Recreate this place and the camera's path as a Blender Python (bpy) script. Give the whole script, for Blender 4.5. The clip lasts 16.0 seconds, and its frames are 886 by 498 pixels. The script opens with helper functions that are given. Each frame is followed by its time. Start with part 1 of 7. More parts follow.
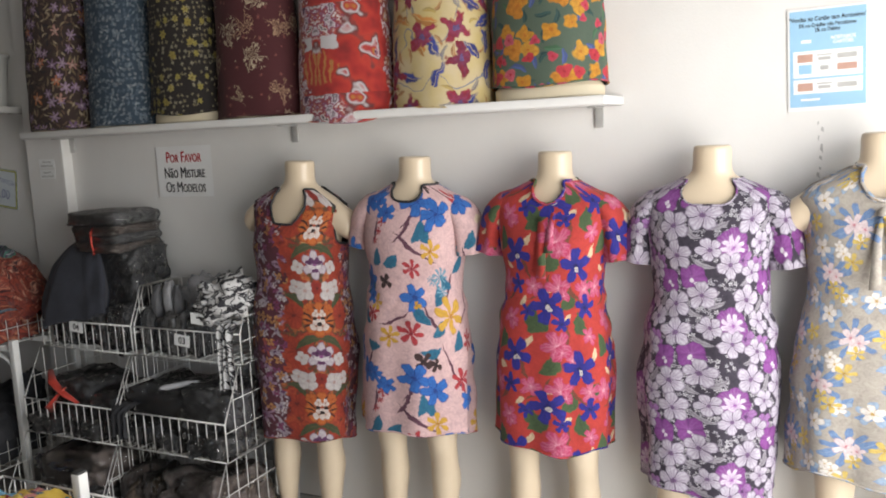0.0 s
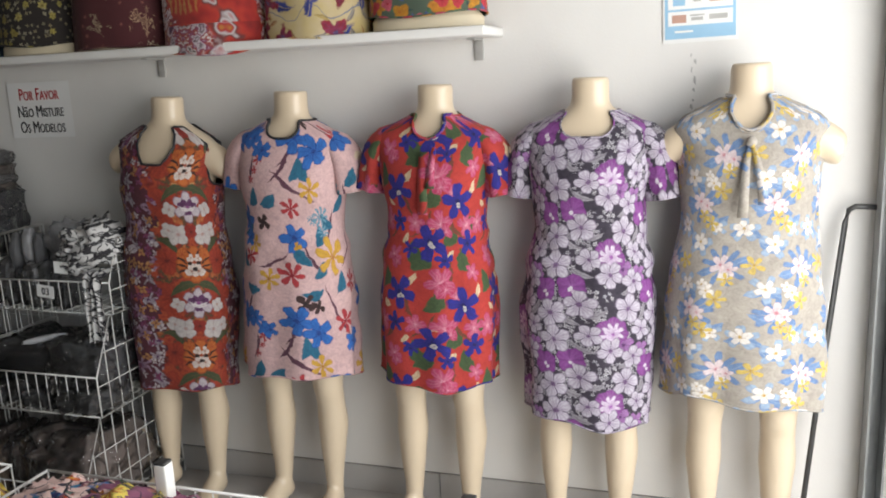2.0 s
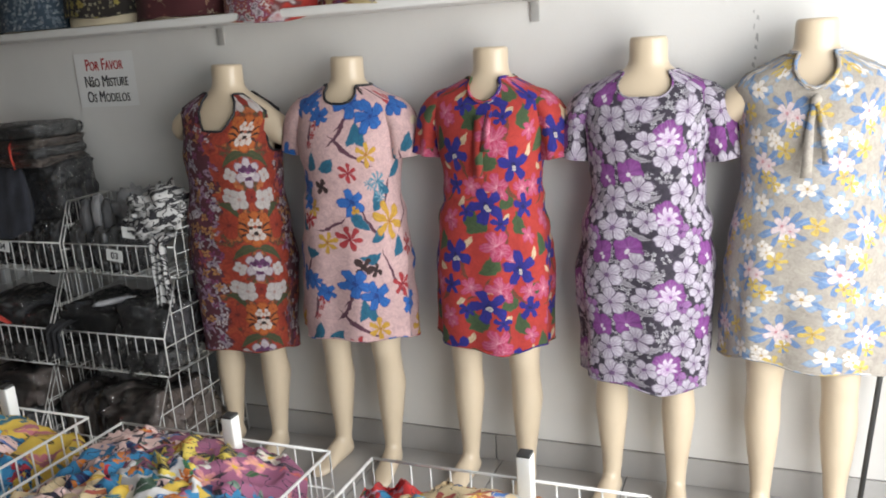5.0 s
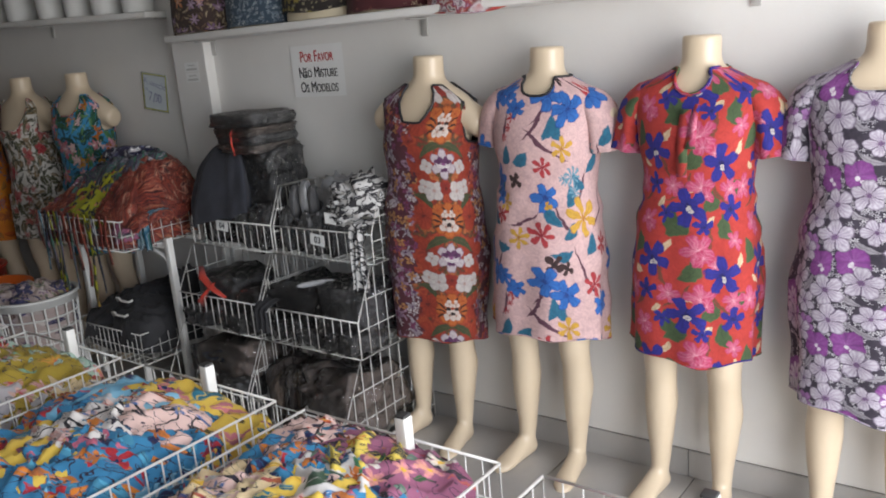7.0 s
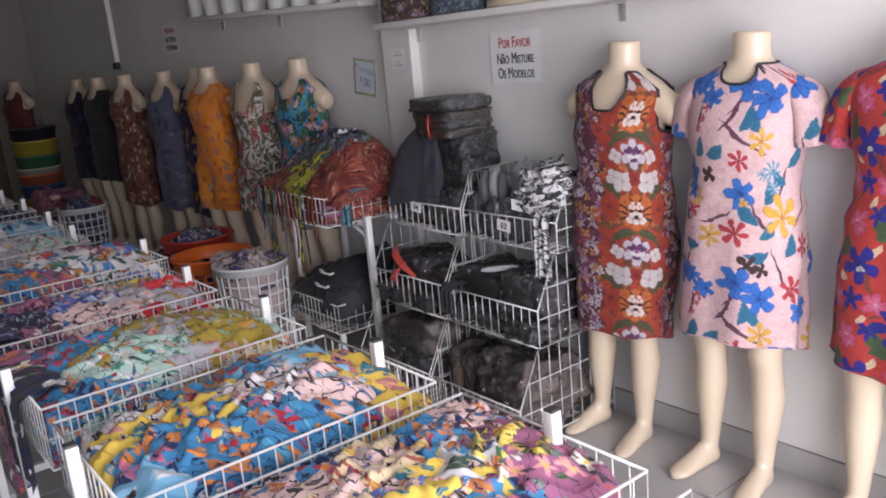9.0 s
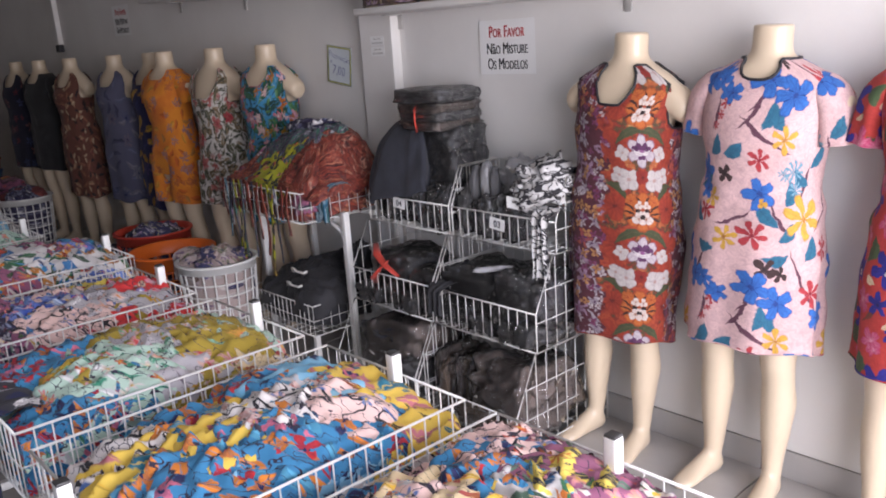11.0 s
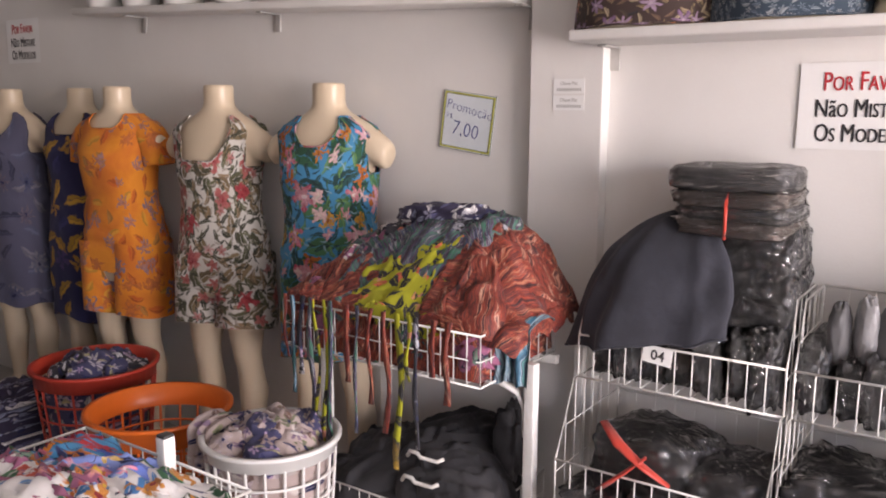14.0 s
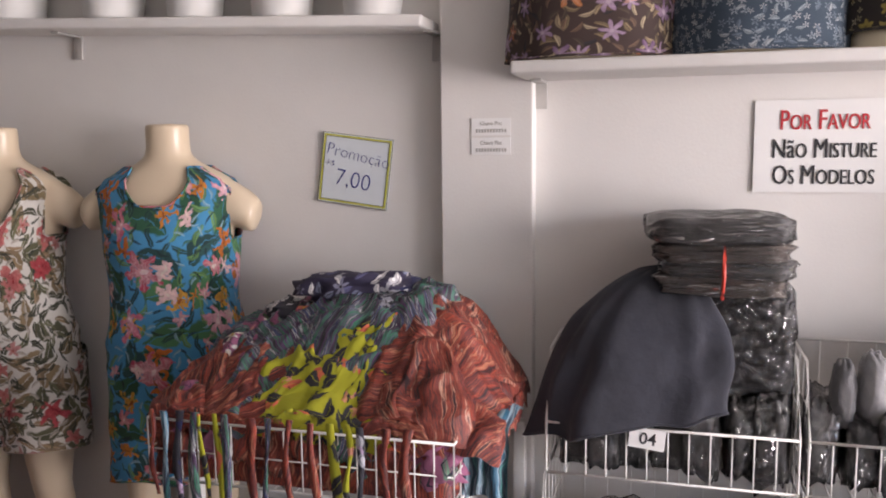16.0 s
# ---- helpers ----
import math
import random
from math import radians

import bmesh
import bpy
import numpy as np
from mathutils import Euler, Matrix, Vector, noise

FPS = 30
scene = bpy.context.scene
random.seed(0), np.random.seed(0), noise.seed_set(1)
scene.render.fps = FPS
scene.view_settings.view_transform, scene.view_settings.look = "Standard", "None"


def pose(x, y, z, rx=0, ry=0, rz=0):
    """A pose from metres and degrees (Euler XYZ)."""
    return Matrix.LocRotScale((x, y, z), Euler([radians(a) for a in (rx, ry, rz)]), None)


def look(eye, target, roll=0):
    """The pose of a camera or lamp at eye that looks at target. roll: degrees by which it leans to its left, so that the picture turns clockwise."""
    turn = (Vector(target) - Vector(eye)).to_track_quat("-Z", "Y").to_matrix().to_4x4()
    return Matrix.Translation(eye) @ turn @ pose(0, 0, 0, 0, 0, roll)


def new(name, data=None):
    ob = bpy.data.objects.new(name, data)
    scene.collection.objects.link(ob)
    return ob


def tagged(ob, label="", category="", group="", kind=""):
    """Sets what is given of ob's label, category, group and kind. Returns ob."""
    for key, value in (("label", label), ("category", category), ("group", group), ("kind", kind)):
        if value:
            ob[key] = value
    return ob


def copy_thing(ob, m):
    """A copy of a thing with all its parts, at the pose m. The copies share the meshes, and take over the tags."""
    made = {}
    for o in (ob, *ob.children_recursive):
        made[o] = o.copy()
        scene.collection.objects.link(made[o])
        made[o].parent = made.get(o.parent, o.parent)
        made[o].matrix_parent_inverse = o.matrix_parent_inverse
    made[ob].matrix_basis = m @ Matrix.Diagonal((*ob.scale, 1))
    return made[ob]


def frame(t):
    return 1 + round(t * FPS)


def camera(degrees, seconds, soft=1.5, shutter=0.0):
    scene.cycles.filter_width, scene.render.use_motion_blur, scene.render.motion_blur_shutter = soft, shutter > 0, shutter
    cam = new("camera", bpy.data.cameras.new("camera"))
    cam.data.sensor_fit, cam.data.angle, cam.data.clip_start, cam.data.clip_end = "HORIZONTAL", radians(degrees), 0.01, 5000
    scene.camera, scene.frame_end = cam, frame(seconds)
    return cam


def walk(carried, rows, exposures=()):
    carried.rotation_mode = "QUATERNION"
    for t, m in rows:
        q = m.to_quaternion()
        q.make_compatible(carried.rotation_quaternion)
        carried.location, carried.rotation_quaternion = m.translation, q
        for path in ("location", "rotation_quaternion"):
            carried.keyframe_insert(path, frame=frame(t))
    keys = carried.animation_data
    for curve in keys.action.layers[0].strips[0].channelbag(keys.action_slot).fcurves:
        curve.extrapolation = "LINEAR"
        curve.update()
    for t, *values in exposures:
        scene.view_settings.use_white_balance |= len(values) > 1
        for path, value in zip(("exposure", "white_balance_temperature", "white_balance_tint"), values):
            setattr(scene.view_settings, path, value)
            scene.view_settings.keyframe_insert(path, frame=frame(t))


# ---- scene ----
cam = camera(57.0, 16.0, soft=1.9)
PATH = [
    (0, (-0.276, 0.216, 1.545), (-1.142, 1.997, 1.266), -2.8),
    (0.5, (-0.262, 0.248, 1.529), (-1.063, 2.053, 1.208), -2.8),
    (1, (-0.269, 0.265, 1.519), (-0.999, 2.091, 1.152), -2.7),
    (1.5, (-0.267, 0.27, 1.512), (-0.939, 2.113, 1.122), -2.6),
    (2, (-0.262, 0.276, 1.506), (-0.884, 2.129, 1.086), -2.8),
    (2.5, (-0.255, 0.279, 1.5), (-0.831, 2.142, 1.059), -3.2),
    (3, (-0.248, 0.277, 1.491), (-0.774, 2.149, 1.021), -2.9),
    (5.5, (-0.26, 0.254, 1.497), (-1.094, 2.003, 1.0), -4.1),
    (6, (-0.254, 0.253, 1.499), (-1.174, 1.955, 0.993), -4.2),
    (6.5, (-0.252, 0.282, 1.507), (-1.276, 1.926, 1.008), -4.5),
    (7, (-0.262, 0.348, 1.51), (-1.438, 1.89, 1.023), -4.8),
    (7.5, (-0.224, 0.387, 1.524), (-1.531, 1.822, 1.044), -4.7),
    (8, (-0.218, 0.417, 1.511), (-1.635, 1.745, 1.031), -5.6),
    (8.5, (-0.204, 0.425, 1.508), (-1.698, 1.669, 1.036), -5.5),
    (9, (-0.201, 0.424, 1.508), (-1.742, 1.607, 1.029), -5.2),
    (11.5, (-0.684, 0.386, 1.506), (-2.115, 1.686, 0.994), -3.7),
    (12, (-1.013, 0.459, 1.501), (-2.476, 1.705, 0.946), -3.3),
    (12.5, (-1.391, 0.475, 1.485), (-2.932, 1.636, 0.959), -1.4),
    (13, (-1.772, 0.512, 1.483), (-3.1, 1.921, 0.982), -1.5),
    (13.5, (-2.107, 0.598, 1.481), (-3.407, 2.06, 1.067), -0.3),
    (14, (-2.42, 0.607, 1.429), (-3.541, 2.229, 1.093), 0.3),
    (14.5, (-2.627, 0.659, 1.446), (-3.573, 2.385, 1.091), -1.3),
    (15, (-2.795, 0.723, 1.446), (-3.704, 2.486, 1.186), -2.2),
    (15.5, (-2.944, 0.783, 1.446), (-3.626, 2.648, 1.207), -1.2),
    (16, (-3.055, 0.794, 1.446), (-3.588, 2.706, 1.202), -0.6),
]
walk(cam, [(t, look(eye, target, roll)) for t, eye, target, roll in PATH],
     exposures=[(0.0, 0.36, 6600, 10), (3.0, 0.0, 6500, 8), (6.0, 0.34, 6400, 9), (7.5, 0.5, 6300, 13), (9.0, 0.8, 6200, 21), (11.5, 1.2, 6300, 22), (12.5, 1.76, 6600, 22), (14.0, 1.97, 7000, 26), (16.0, 1.88, 6800, 24)])

# ---- light ----
world = bpy.data.worlds.new("sky")
scene.world = world
world.use_nodes = True
wn = world.node_tree
sky = wn.nodes.new("ShaderNodeTexSky")
sky.sky_type = "NISHITA"
sky.sun_disc = False
sky.sun_elevation = radians(53)
sky.sun_rotation = radians(180)
wn.links.new(sky.outputs[0], wn.nodes["Background"].inputs[0])
wn.nodes["Background"].inputs[1].default_value = 0.12

sun = new("sun", bpy.data.lights.new("sun", "SUN"))
sun.data.energy, sun.data.angle, sun.data.color = 1.5, radians(12), (1, 0.96, 0.9)
sun.matrix_world = look((0, 0, 0), (0.05, 0.60, -0.80))

# daylight of the street entering by the wide shop front
front = new("shop_front_daylight", bpy.data.lights.new("shop_front_daylight", "AREA"))
front.data.shape, front.data.size, front.data.size_y = "RECTANGLE", 2.3, 1.9
front.data.energy, front.data.color = 82, (1.0, 0.985, 0.96)
front.matrix_world = look((0.72, 1.20, 1.08), (-2.3, 1.95, 0.92))


# ---- small tools ----
class Geo:
    """Collects vertices, faces and texture coordinates in metres of cloth."""

    def __init__(self):
        self.v, self.f, self.uv = [], [], []

    def add(self, verts, faces, uvs=None):
        n = len(self.v)
        self.v += [tuple(p) for p in verts]
        self.uv += list(uvs) if uvs else [(p[0], p[2]) for p in verts]
        self.f += [tuple(i + n for i in f) for f in faces]
        return self

    def box(self, c, s, bevel=0.0, m=None):
        bm = bmesh.new()
        bmesh.ops.create_cube(bm, size=1.0)
        bmesh.ops.scale(bm, vec=s, verts=bm.verts)
        if bevel:
            bmesh.ops.bevel(bm, geom=list(bm.edges), offset=bevel, segments=2, affect="EDGES", profile=0.6)
        bm.verts.index_update()
        t = Matrix.Translation(c) @ (m or Matrix())
        self.add([t @ v.co for v in bm.verts], [[v.index for v in f.verts] for f in bm.faces])
        bm.free()
        return self

    def tube(self, pts, r, n=5, closed=False, flat=1.0):
        pts = [Vector(p) for p in pts]
        k = len(pts)
        verts, uvs, run = [], [], 0.0
        for i, p in enumerate(pts):
            if closed:
                d = pts[(i + 1) % k] - pts[i - 1]
            else:
                d = pts[min(i + 1, k - 1)] - pts[max(i - 1, 0)]
            d.normalize()
            up = Vector((0, 0, 1)) if abs(d.z) < 0.9 else Vector((0, 1, 0))
            a = d.cross(up).normalized()
            b = a.cross(d)
            rr = r[i] if isinstance(r, (list, tuple)) else r
            if i:
                run += (p - pts[i - 1]).length
            for j in range(n):
                w = 2 * math.pi * (j + 0.5) / n
                verts.append(p + a * rr * math.cos(w) + b * rr * flat * math.sin(w))
                uvs.append((j * rr, run))
        faces = []
        for i in range(k if closed else k - 1):
            o, q = i * n, ((i + 1) % k) * n
            faces += [(o + j, o + (j + 1) % n, q + (j + 1) % n, q + j) for j in range(n)]
        if not closed:
            faces += [tuple(range(n - 1, -1, -1)), tuple((k - 1) * n + j for j in range(n))]
        return self.add(verts, faces, uvs)

    def loft(self, rings, caps=(True, True), uvs=None):
        n, k = len(rings[0]), len(rings)
        faces = []
        for i in range(k - 1):
            faces += [(i * n + j, i * n + (j + 1) % n, (i + 1) * n + (j + 1) % n, (i + 1) * n + j) for j in range(n)]
        if caps[0]:
            faces.append(tuple(range(n - 1, -1, -1)))
        if caps[1]:
            faces.append(tuple((k - 1) * n + j for j in range(n)))
        return self.add([p for ring in rings for p in ring], faces, uvs)

    def lathe(self, c, prof, n=28, caps=(True, True)):
        rings = [[(c[0] + r * math.cos(2 * math.pi * j / n), c[1] + r * math.sin(2 * math.pi * j / n), c[2] + z) for j in range(n)] for r, z in prof]
        return self.loft(rings, caps)

    def mesh(self, name, mat, smooth=True):
        me = bpy.data.meshes.new(name)
        me.from_pydata(self.v, [], self.f)
        lay = me.uv_layers.new(name="cloth")
        idx = np.empty(len(me.loops), dtype=np.int32)
        me.loops.foreach_get("vertex_index", idx)
        lay.data.foreach_set("uv", np.array(self.uv, dtype=np.float32)[idx].ravel())
        if smooth:
            me.polygons.foreach_set("use_smooth", [True] * len(me.polygons))
        me.materials.append(mat)
        me.update()
        return me


def part(name, geo, mat, parent=None, label="", smooth=True):
    """One mesh object, under a thing or under a part, or a thing of its own."""
    ob = new(name, geo.mesh(name, mat, smooth))
    ob.parent = parent
    return tagged(ob, label)


def thing(name, label, category, group="", at=None):
    ob = new(name)
    ob.empty_display_size = 0.1
    if at is not None:
        ob.matrix_basis = at
    return tagged(ob, label, category, group)


def smoothstep(a, b, x):
    t = min(1, max(0, (x - a) / (b - a)))
    return t * t * (3 - 2 * t)


def interp(prof, z):
    """Row of a profile (z, values...) at the height z, smooth between rows."""
    if z <= prof[0][0]:
        return prof[0][1:]
    for p, q in zip(prof, prof[1:]):
        if z <= q[0]:
            t = (z - p[0]) / (q[0] - p[0])
            t = t * t * (3 - 2 * t) * 0.5 + t * 0.5
            return [a + (b - a) * t for a, b in zip(p[1:], q[1:])]
    return prof[-1][1:]


# ---- materials ----
def material(name):
    m = bpy.data.materials.new(name)
    m.use_nodes = True
    return m, m.node_tree, m.node_tree.nodes["Principled BSDF"]


def node(nt, kind, **inputs):
    n = nt.nodes.new(kind)
    for k, v in inputs.items():
        n.inputs[k.replace("_", " ")].default_value = v
    return n


def maths(nt, op, a, b=None, c=None, clamp=False):
    n = nt.nodes.new("ShaderNodeMath")
    n.operation, n.use_clamp = op, clamp
    for i, v in enumerate((a, b, c)):
        if v is None:
            continue
        if isinstance(v, (int, float)):
            n.inputs[i].default_value = v
        else:
            nt.links.new(v, n.inputs[i])
    return n.outputs[0]


def vmaths(nt, op, a, b=None, scale=None):
    n = nt.nodes.new("ShaderNodeVectorMath")
    n.operation = op
    for i, v in enumerate((a, b)):
        if v is None:
            continue
        if isinstance(v, tuple):
            n.inputs[i].default_value = v
        else:
            nt.links.new(v, n.inputs[i])
    if scale is not None:
        if isinstance(scale, (int, float)):
            n.inputs["Scale"].default_value = scale
        else:
            nt.links.new(scale, n.inputs["Scale"])
    return n.outputs["Value"] if op in ("LENGTH", "DOT_PRODUCT") else n.outputs[0]


def mix(nt, fac, a, b, mode="MIX"):
    n = nt.nodes.new("ShaderNodeMix")
    n.data_type, n.blend_type = "RGBA", mode
    for s, v in ((n.inputs[0], fac), (n.inputs[6], a), (n.inputs[7], b)):
        if isinstance(v, (int, float)):
            s.default_value = v
        elif isinstance(v, tuple):
            s.default_value = (*v, 1) if len(v) == 3 else v
        else:
            nt.links.new(v, s)
    return n.outputs[2]


def ramp(nt, fac, stops, constant=False):
    n = nt.nodes.new("ShaderNodeValToRGB")
    n.color_ramp.interpolation = "CONSTANT" if constant else "LINEAR"
    els = n.color_ramp.elements
    while len(els) < len(stops):
        els.new(0.5)
    for e, (p, c) in zip(els, stops):
        e.position, e.color = p, (*c, 1)
    nt.links.new(fac, n.inputs[0])
    return n.outputs[0]


def bump(nt, height, strength, distance, bsdf):
    n = node(nt, "ShaderNodeBump", Strength=strength, Distance=distance)
    nt.links.new(height, n.inputs["Height"])
    nt.links.new(n.outputs[0], bsdf.inputs["Normal"])


def surface(name, colour, rough, spread=0.12, scale=6.0, fine=90.0, relief=0.15, metal=0.0, second=None, vary=0.0, coat=0.0):
    """A plain material with stains at a large scale and grain at a fine one."""
    m, nt, bsdf = material(name)
    co = nt.nodes.new("ShaderNodeTexCoord").outputs["Object"]
    big = node(nt, "ShaderNodeTexNoise", Scale=scale, Detail=5.0, Roughness=0.6)
    small = node(nt, "ShaderNodeTexNoise", Scale=fine, Detail=3.0)
    nt.links.new(co, big.inputs["Vector"])
    nt.links.new(co, small.inputs["Vector"])
    dark = second or tuple(c * (1 - spread * 2) for c in colour)
    col = mix(nt, maths(nt, "MULTIPLY_ADD", big.outputs["Fac"], 2.2, -0.75, True), colour, dark)
    col = mix(nt, maths(nt, "MULTIPLY", small.outputs["Fac"], spread), col, tuple(c * 0.6 for c in colour))
    if vary:
        info = nt.nodes.new("ShaderNodeObjectInfo").outputs["Random"]
        col = mix(nt, maths(nt, "MULTIPLY", info, vary), col, tuple(c * 0.7 for c in colour))
    nt.links.new(col, bsdf.inputs["Base Color"])
    nt.links.new(maths(nt, "MULTIPLY_ADD", big.outputs["Fac"], 0.25, rough - 0.12), bsdf.inputs["Roughness"])
    bsdf.inputs["Metallic"].default_value = metal
    bsdf.inputs["Coat Weight"].default_value = coat
    if relief:
        bump(nt, small.outputs["Fac"], relief, 0.004, bsdf)
    return m


WALL = surface("white_wall_paint", (0.78, 0.765, 0.74), 0.75, 0.05, 1.7, 140, 0.12, second=(0.70, 0.68, 0.655))
# mid beige keeps bounced light low; the end wall shares it
SOUTH = surface("beige_low_bounce_wall", (0.36, 0.33, 0.30), 0.8, 0.08, 1.5, 90, 0.15)
CEIL = surface("ceiling_paint", (0.62, 0.61, 0.59), 0.8, 0.04, 1.2, 60, 0.1)
TILE = surface("floor_tile", (0.48, 0.465, 0.45), 0.35, 0.10, 3.0, 60, 0.03, vary=0.25)
GROUT = surface("grout", (0.16, 0.15, 0.14), 0.9, 0.2, 9, 120, 0.3)
FACADE = surface("facade_tile", (0.80, 0.80, 0.77), 0.3, 0.05, 2.5, 40, 0.03, vary=0.12)
RAIL = surface("shutter_rail_steel", (0.36, 0.37, 0.37), 0.55, 0.2, 8, 80, 0.1, metal=0.15)
ROD = surface("dark_rod_steel", (0.09, 0.09, 0.09), 0.5, 0.2, 12, 80, 0.1, metal=0.5)
SHELF = surface("white_shelf_laminate", (0.78, 0.77, 0.75), 0.45, 0.05, 4, 70, 0.05, second=(0.70, 0.68, 0.65))
BRACKET = surface("bracket_grey", (0.55, 0.54, 0.52), 0.5, 0.15, 12, 80, 0.1, metal=0.3)
WIRE = surface("white_coated_wire", (0.80, 0.80, 0.78), 0.4, 0.10, 14, 90, 0.08, second=(0.62, 0.60, 0.56))
POST = surface("white_painted_tube", (0.82, 0.82, 0.80), 0.4, 0.08, 10, 90, 0.06, second=(0.66, 0.64, 0.60))
SKIN = surface("mannequin_shell", (0.68, 0.56, 0.41), 0.32, 0.05, 3, 60, 0.02, second=(0.61, 0.49, 0.35), coat=0.2)
CREAM = surface("cream_form", (0.76, 0.66, 0.48), 0.5, 0.08, 5, 60, 0.05)
PAPER = surface("white_paper", (0.84, 0.84, 0.83), 0.7, 0.03, 6, 60, 0.03)
INK = surface("black_ink", (0.03, 0.03, 0.035), 0.6, 0.1, 20, 90, 0)
REDINK = surface("red_ink", (0.55, 0.03, 0.04), 0.6, 0.1, 20, 90, 0)
BLUEINK = surface("blue_pen", (0.04, 0.06, 0.30), 0.6, 0.1, 20, 90, 0)
NOTE = surface("pale_blue_card", (0.70, 0.76, 0.80), 0.7, 0.05, 8, 60, 0.03)
LIME = surface("lime_border", (0.62, 0.62, 0.10), 0.6, 0.1, 20, 90, 0)
POSTER = surface("poster_blue", (0.33, 0.56, 0.76), 0.5, 0.06, 8, 60, 0)
CARDTAN = surface("poster_tan", (0.55, 0.33, 0.26), 0.5, 0.1, 20, 60, 0)
PIPING = surface("black_piping", (0.02, 0.02, 0.025), 0.6, 0.1, 30, 90, 0.05)
GROUND = surface("pavement", (0.30, 0.29, 0.27), 0.85, 0.2, 2, 60, 0.4)
WHITEPLASTIC = surface("white_plastic", (0.78, 0.78, 0.76), 0.35, 0.06, 6, 60, 0.03)
ORANGEPLASTIC = surface("orange_plastic", (0.80, 0.16, 0.02), 0.35, 0.1, 6, 60, 0.03)
REDPLASTIC = surface("red_plastic", (0.50, 0.05, 0.03), 0.35, 0.1, 6, 60, 0.03)
DOORCREAM = surface("cream_door_paint", (0.62, 0.60, 0.55), 0.6, 0.08, 3, 60, 0.05)
BROWN = surface("brown_panel", (0.14, 0.09, 0.06), 0.6, 0.2, 4, 60, 0.1)


# cloth: flower, leaf and line layers laid over one another as node groups
def socket(g, name, kind, default=None):
    s = g.interface.new_socket(name, in_out="INPUT", socket_type=kind)
    if default is not None:
        s.default_value = default
    return s


def group_start(name, floats, colours):
    g = bpy.data.node_groups.new(name, "ShaderNodeTree")
    socket(g, "UV", "NodeSocketVector")
    for k, v in floats.items():
        socket(g, k, "NodeSocketFloat", v)
    for k in ("Base", *colours):
        socket(g, k, "NodeSocketColor", (0, 0, 0, 1))
    g.interface.new_socket("Color", in_out="OUTPUT", socket_type="NodeSocketColor")
    return g, g.nodes.new("NodeGroupInput").outputs, g.nodes.new("NodeGroupOutput").inputs


def cells(g, gi):
    """Scattered motif cells: place in the cell, its angle and random numbers."""
    comb = g.nodes.new("ShaderNodeCombineXYZ")
    g.links.new(gi["Seed"], comb.inputs[0])
    g.links.new(maths(g, "MULTIPLY", gi["Seed"], 1.7), comb.inputs[1])
    uv = vmaths(g, "ADD", gi["UV"], comb.outputs[0])
    wob = node(g, "ShaderNodeTexNoise", Scale=30.0, Detail=2.0)
    g.links.new(uv, wob.inputs["Vector"])
    off = vmaths(g, "SUBTRACT", wob.outputs["Color"], (0.5, 0.5, 0.5))
    uvw = vmaths(g, "ADD", uv, vmaths(g, "SCALE", off, scale=maths(g, "DIVIDE", gi["Wobble"], gi["Scale"])))
    vor = g.nodes.new("ShaderNodeTexVoronoi")
    vor.voronoi_dimensions = "2D"
    g.links.new(uvw, vor.inputs["Vector"])
    g.links.new(gi["Scale"], vor.inputs["Scale"])
    vor.inputs["Randomness"].default_value = 0.8
    d = vmaths(g, "SCALE", vmaths(g, "SUBTRACT", uvw, vor.outputs["Position"]), scale=gi["Scale"])
    sep = g.nodes.new("ShaderNodeSeparateXYZ")
    g.links.new(d, sep.inputs[0])
    rnd = g.nodes.new("ShaderNodeSeparateColor")
    g.links.new(vor.outputs["Color"], rnd.inputs[0])
    return sep.outputs[0], sep.outputs[1], rnd.outputs[0], rnd.outputs[1], rnd.outputs[2]


def pick(g, gi, r):
    a = mix(g, maths(g, "GREATER_THAN", r, 0.40), gi["A"], gi["B"])
    return mix(g, maths(g, "GREATER_THAN", r, 0.72), a, gi["C"])


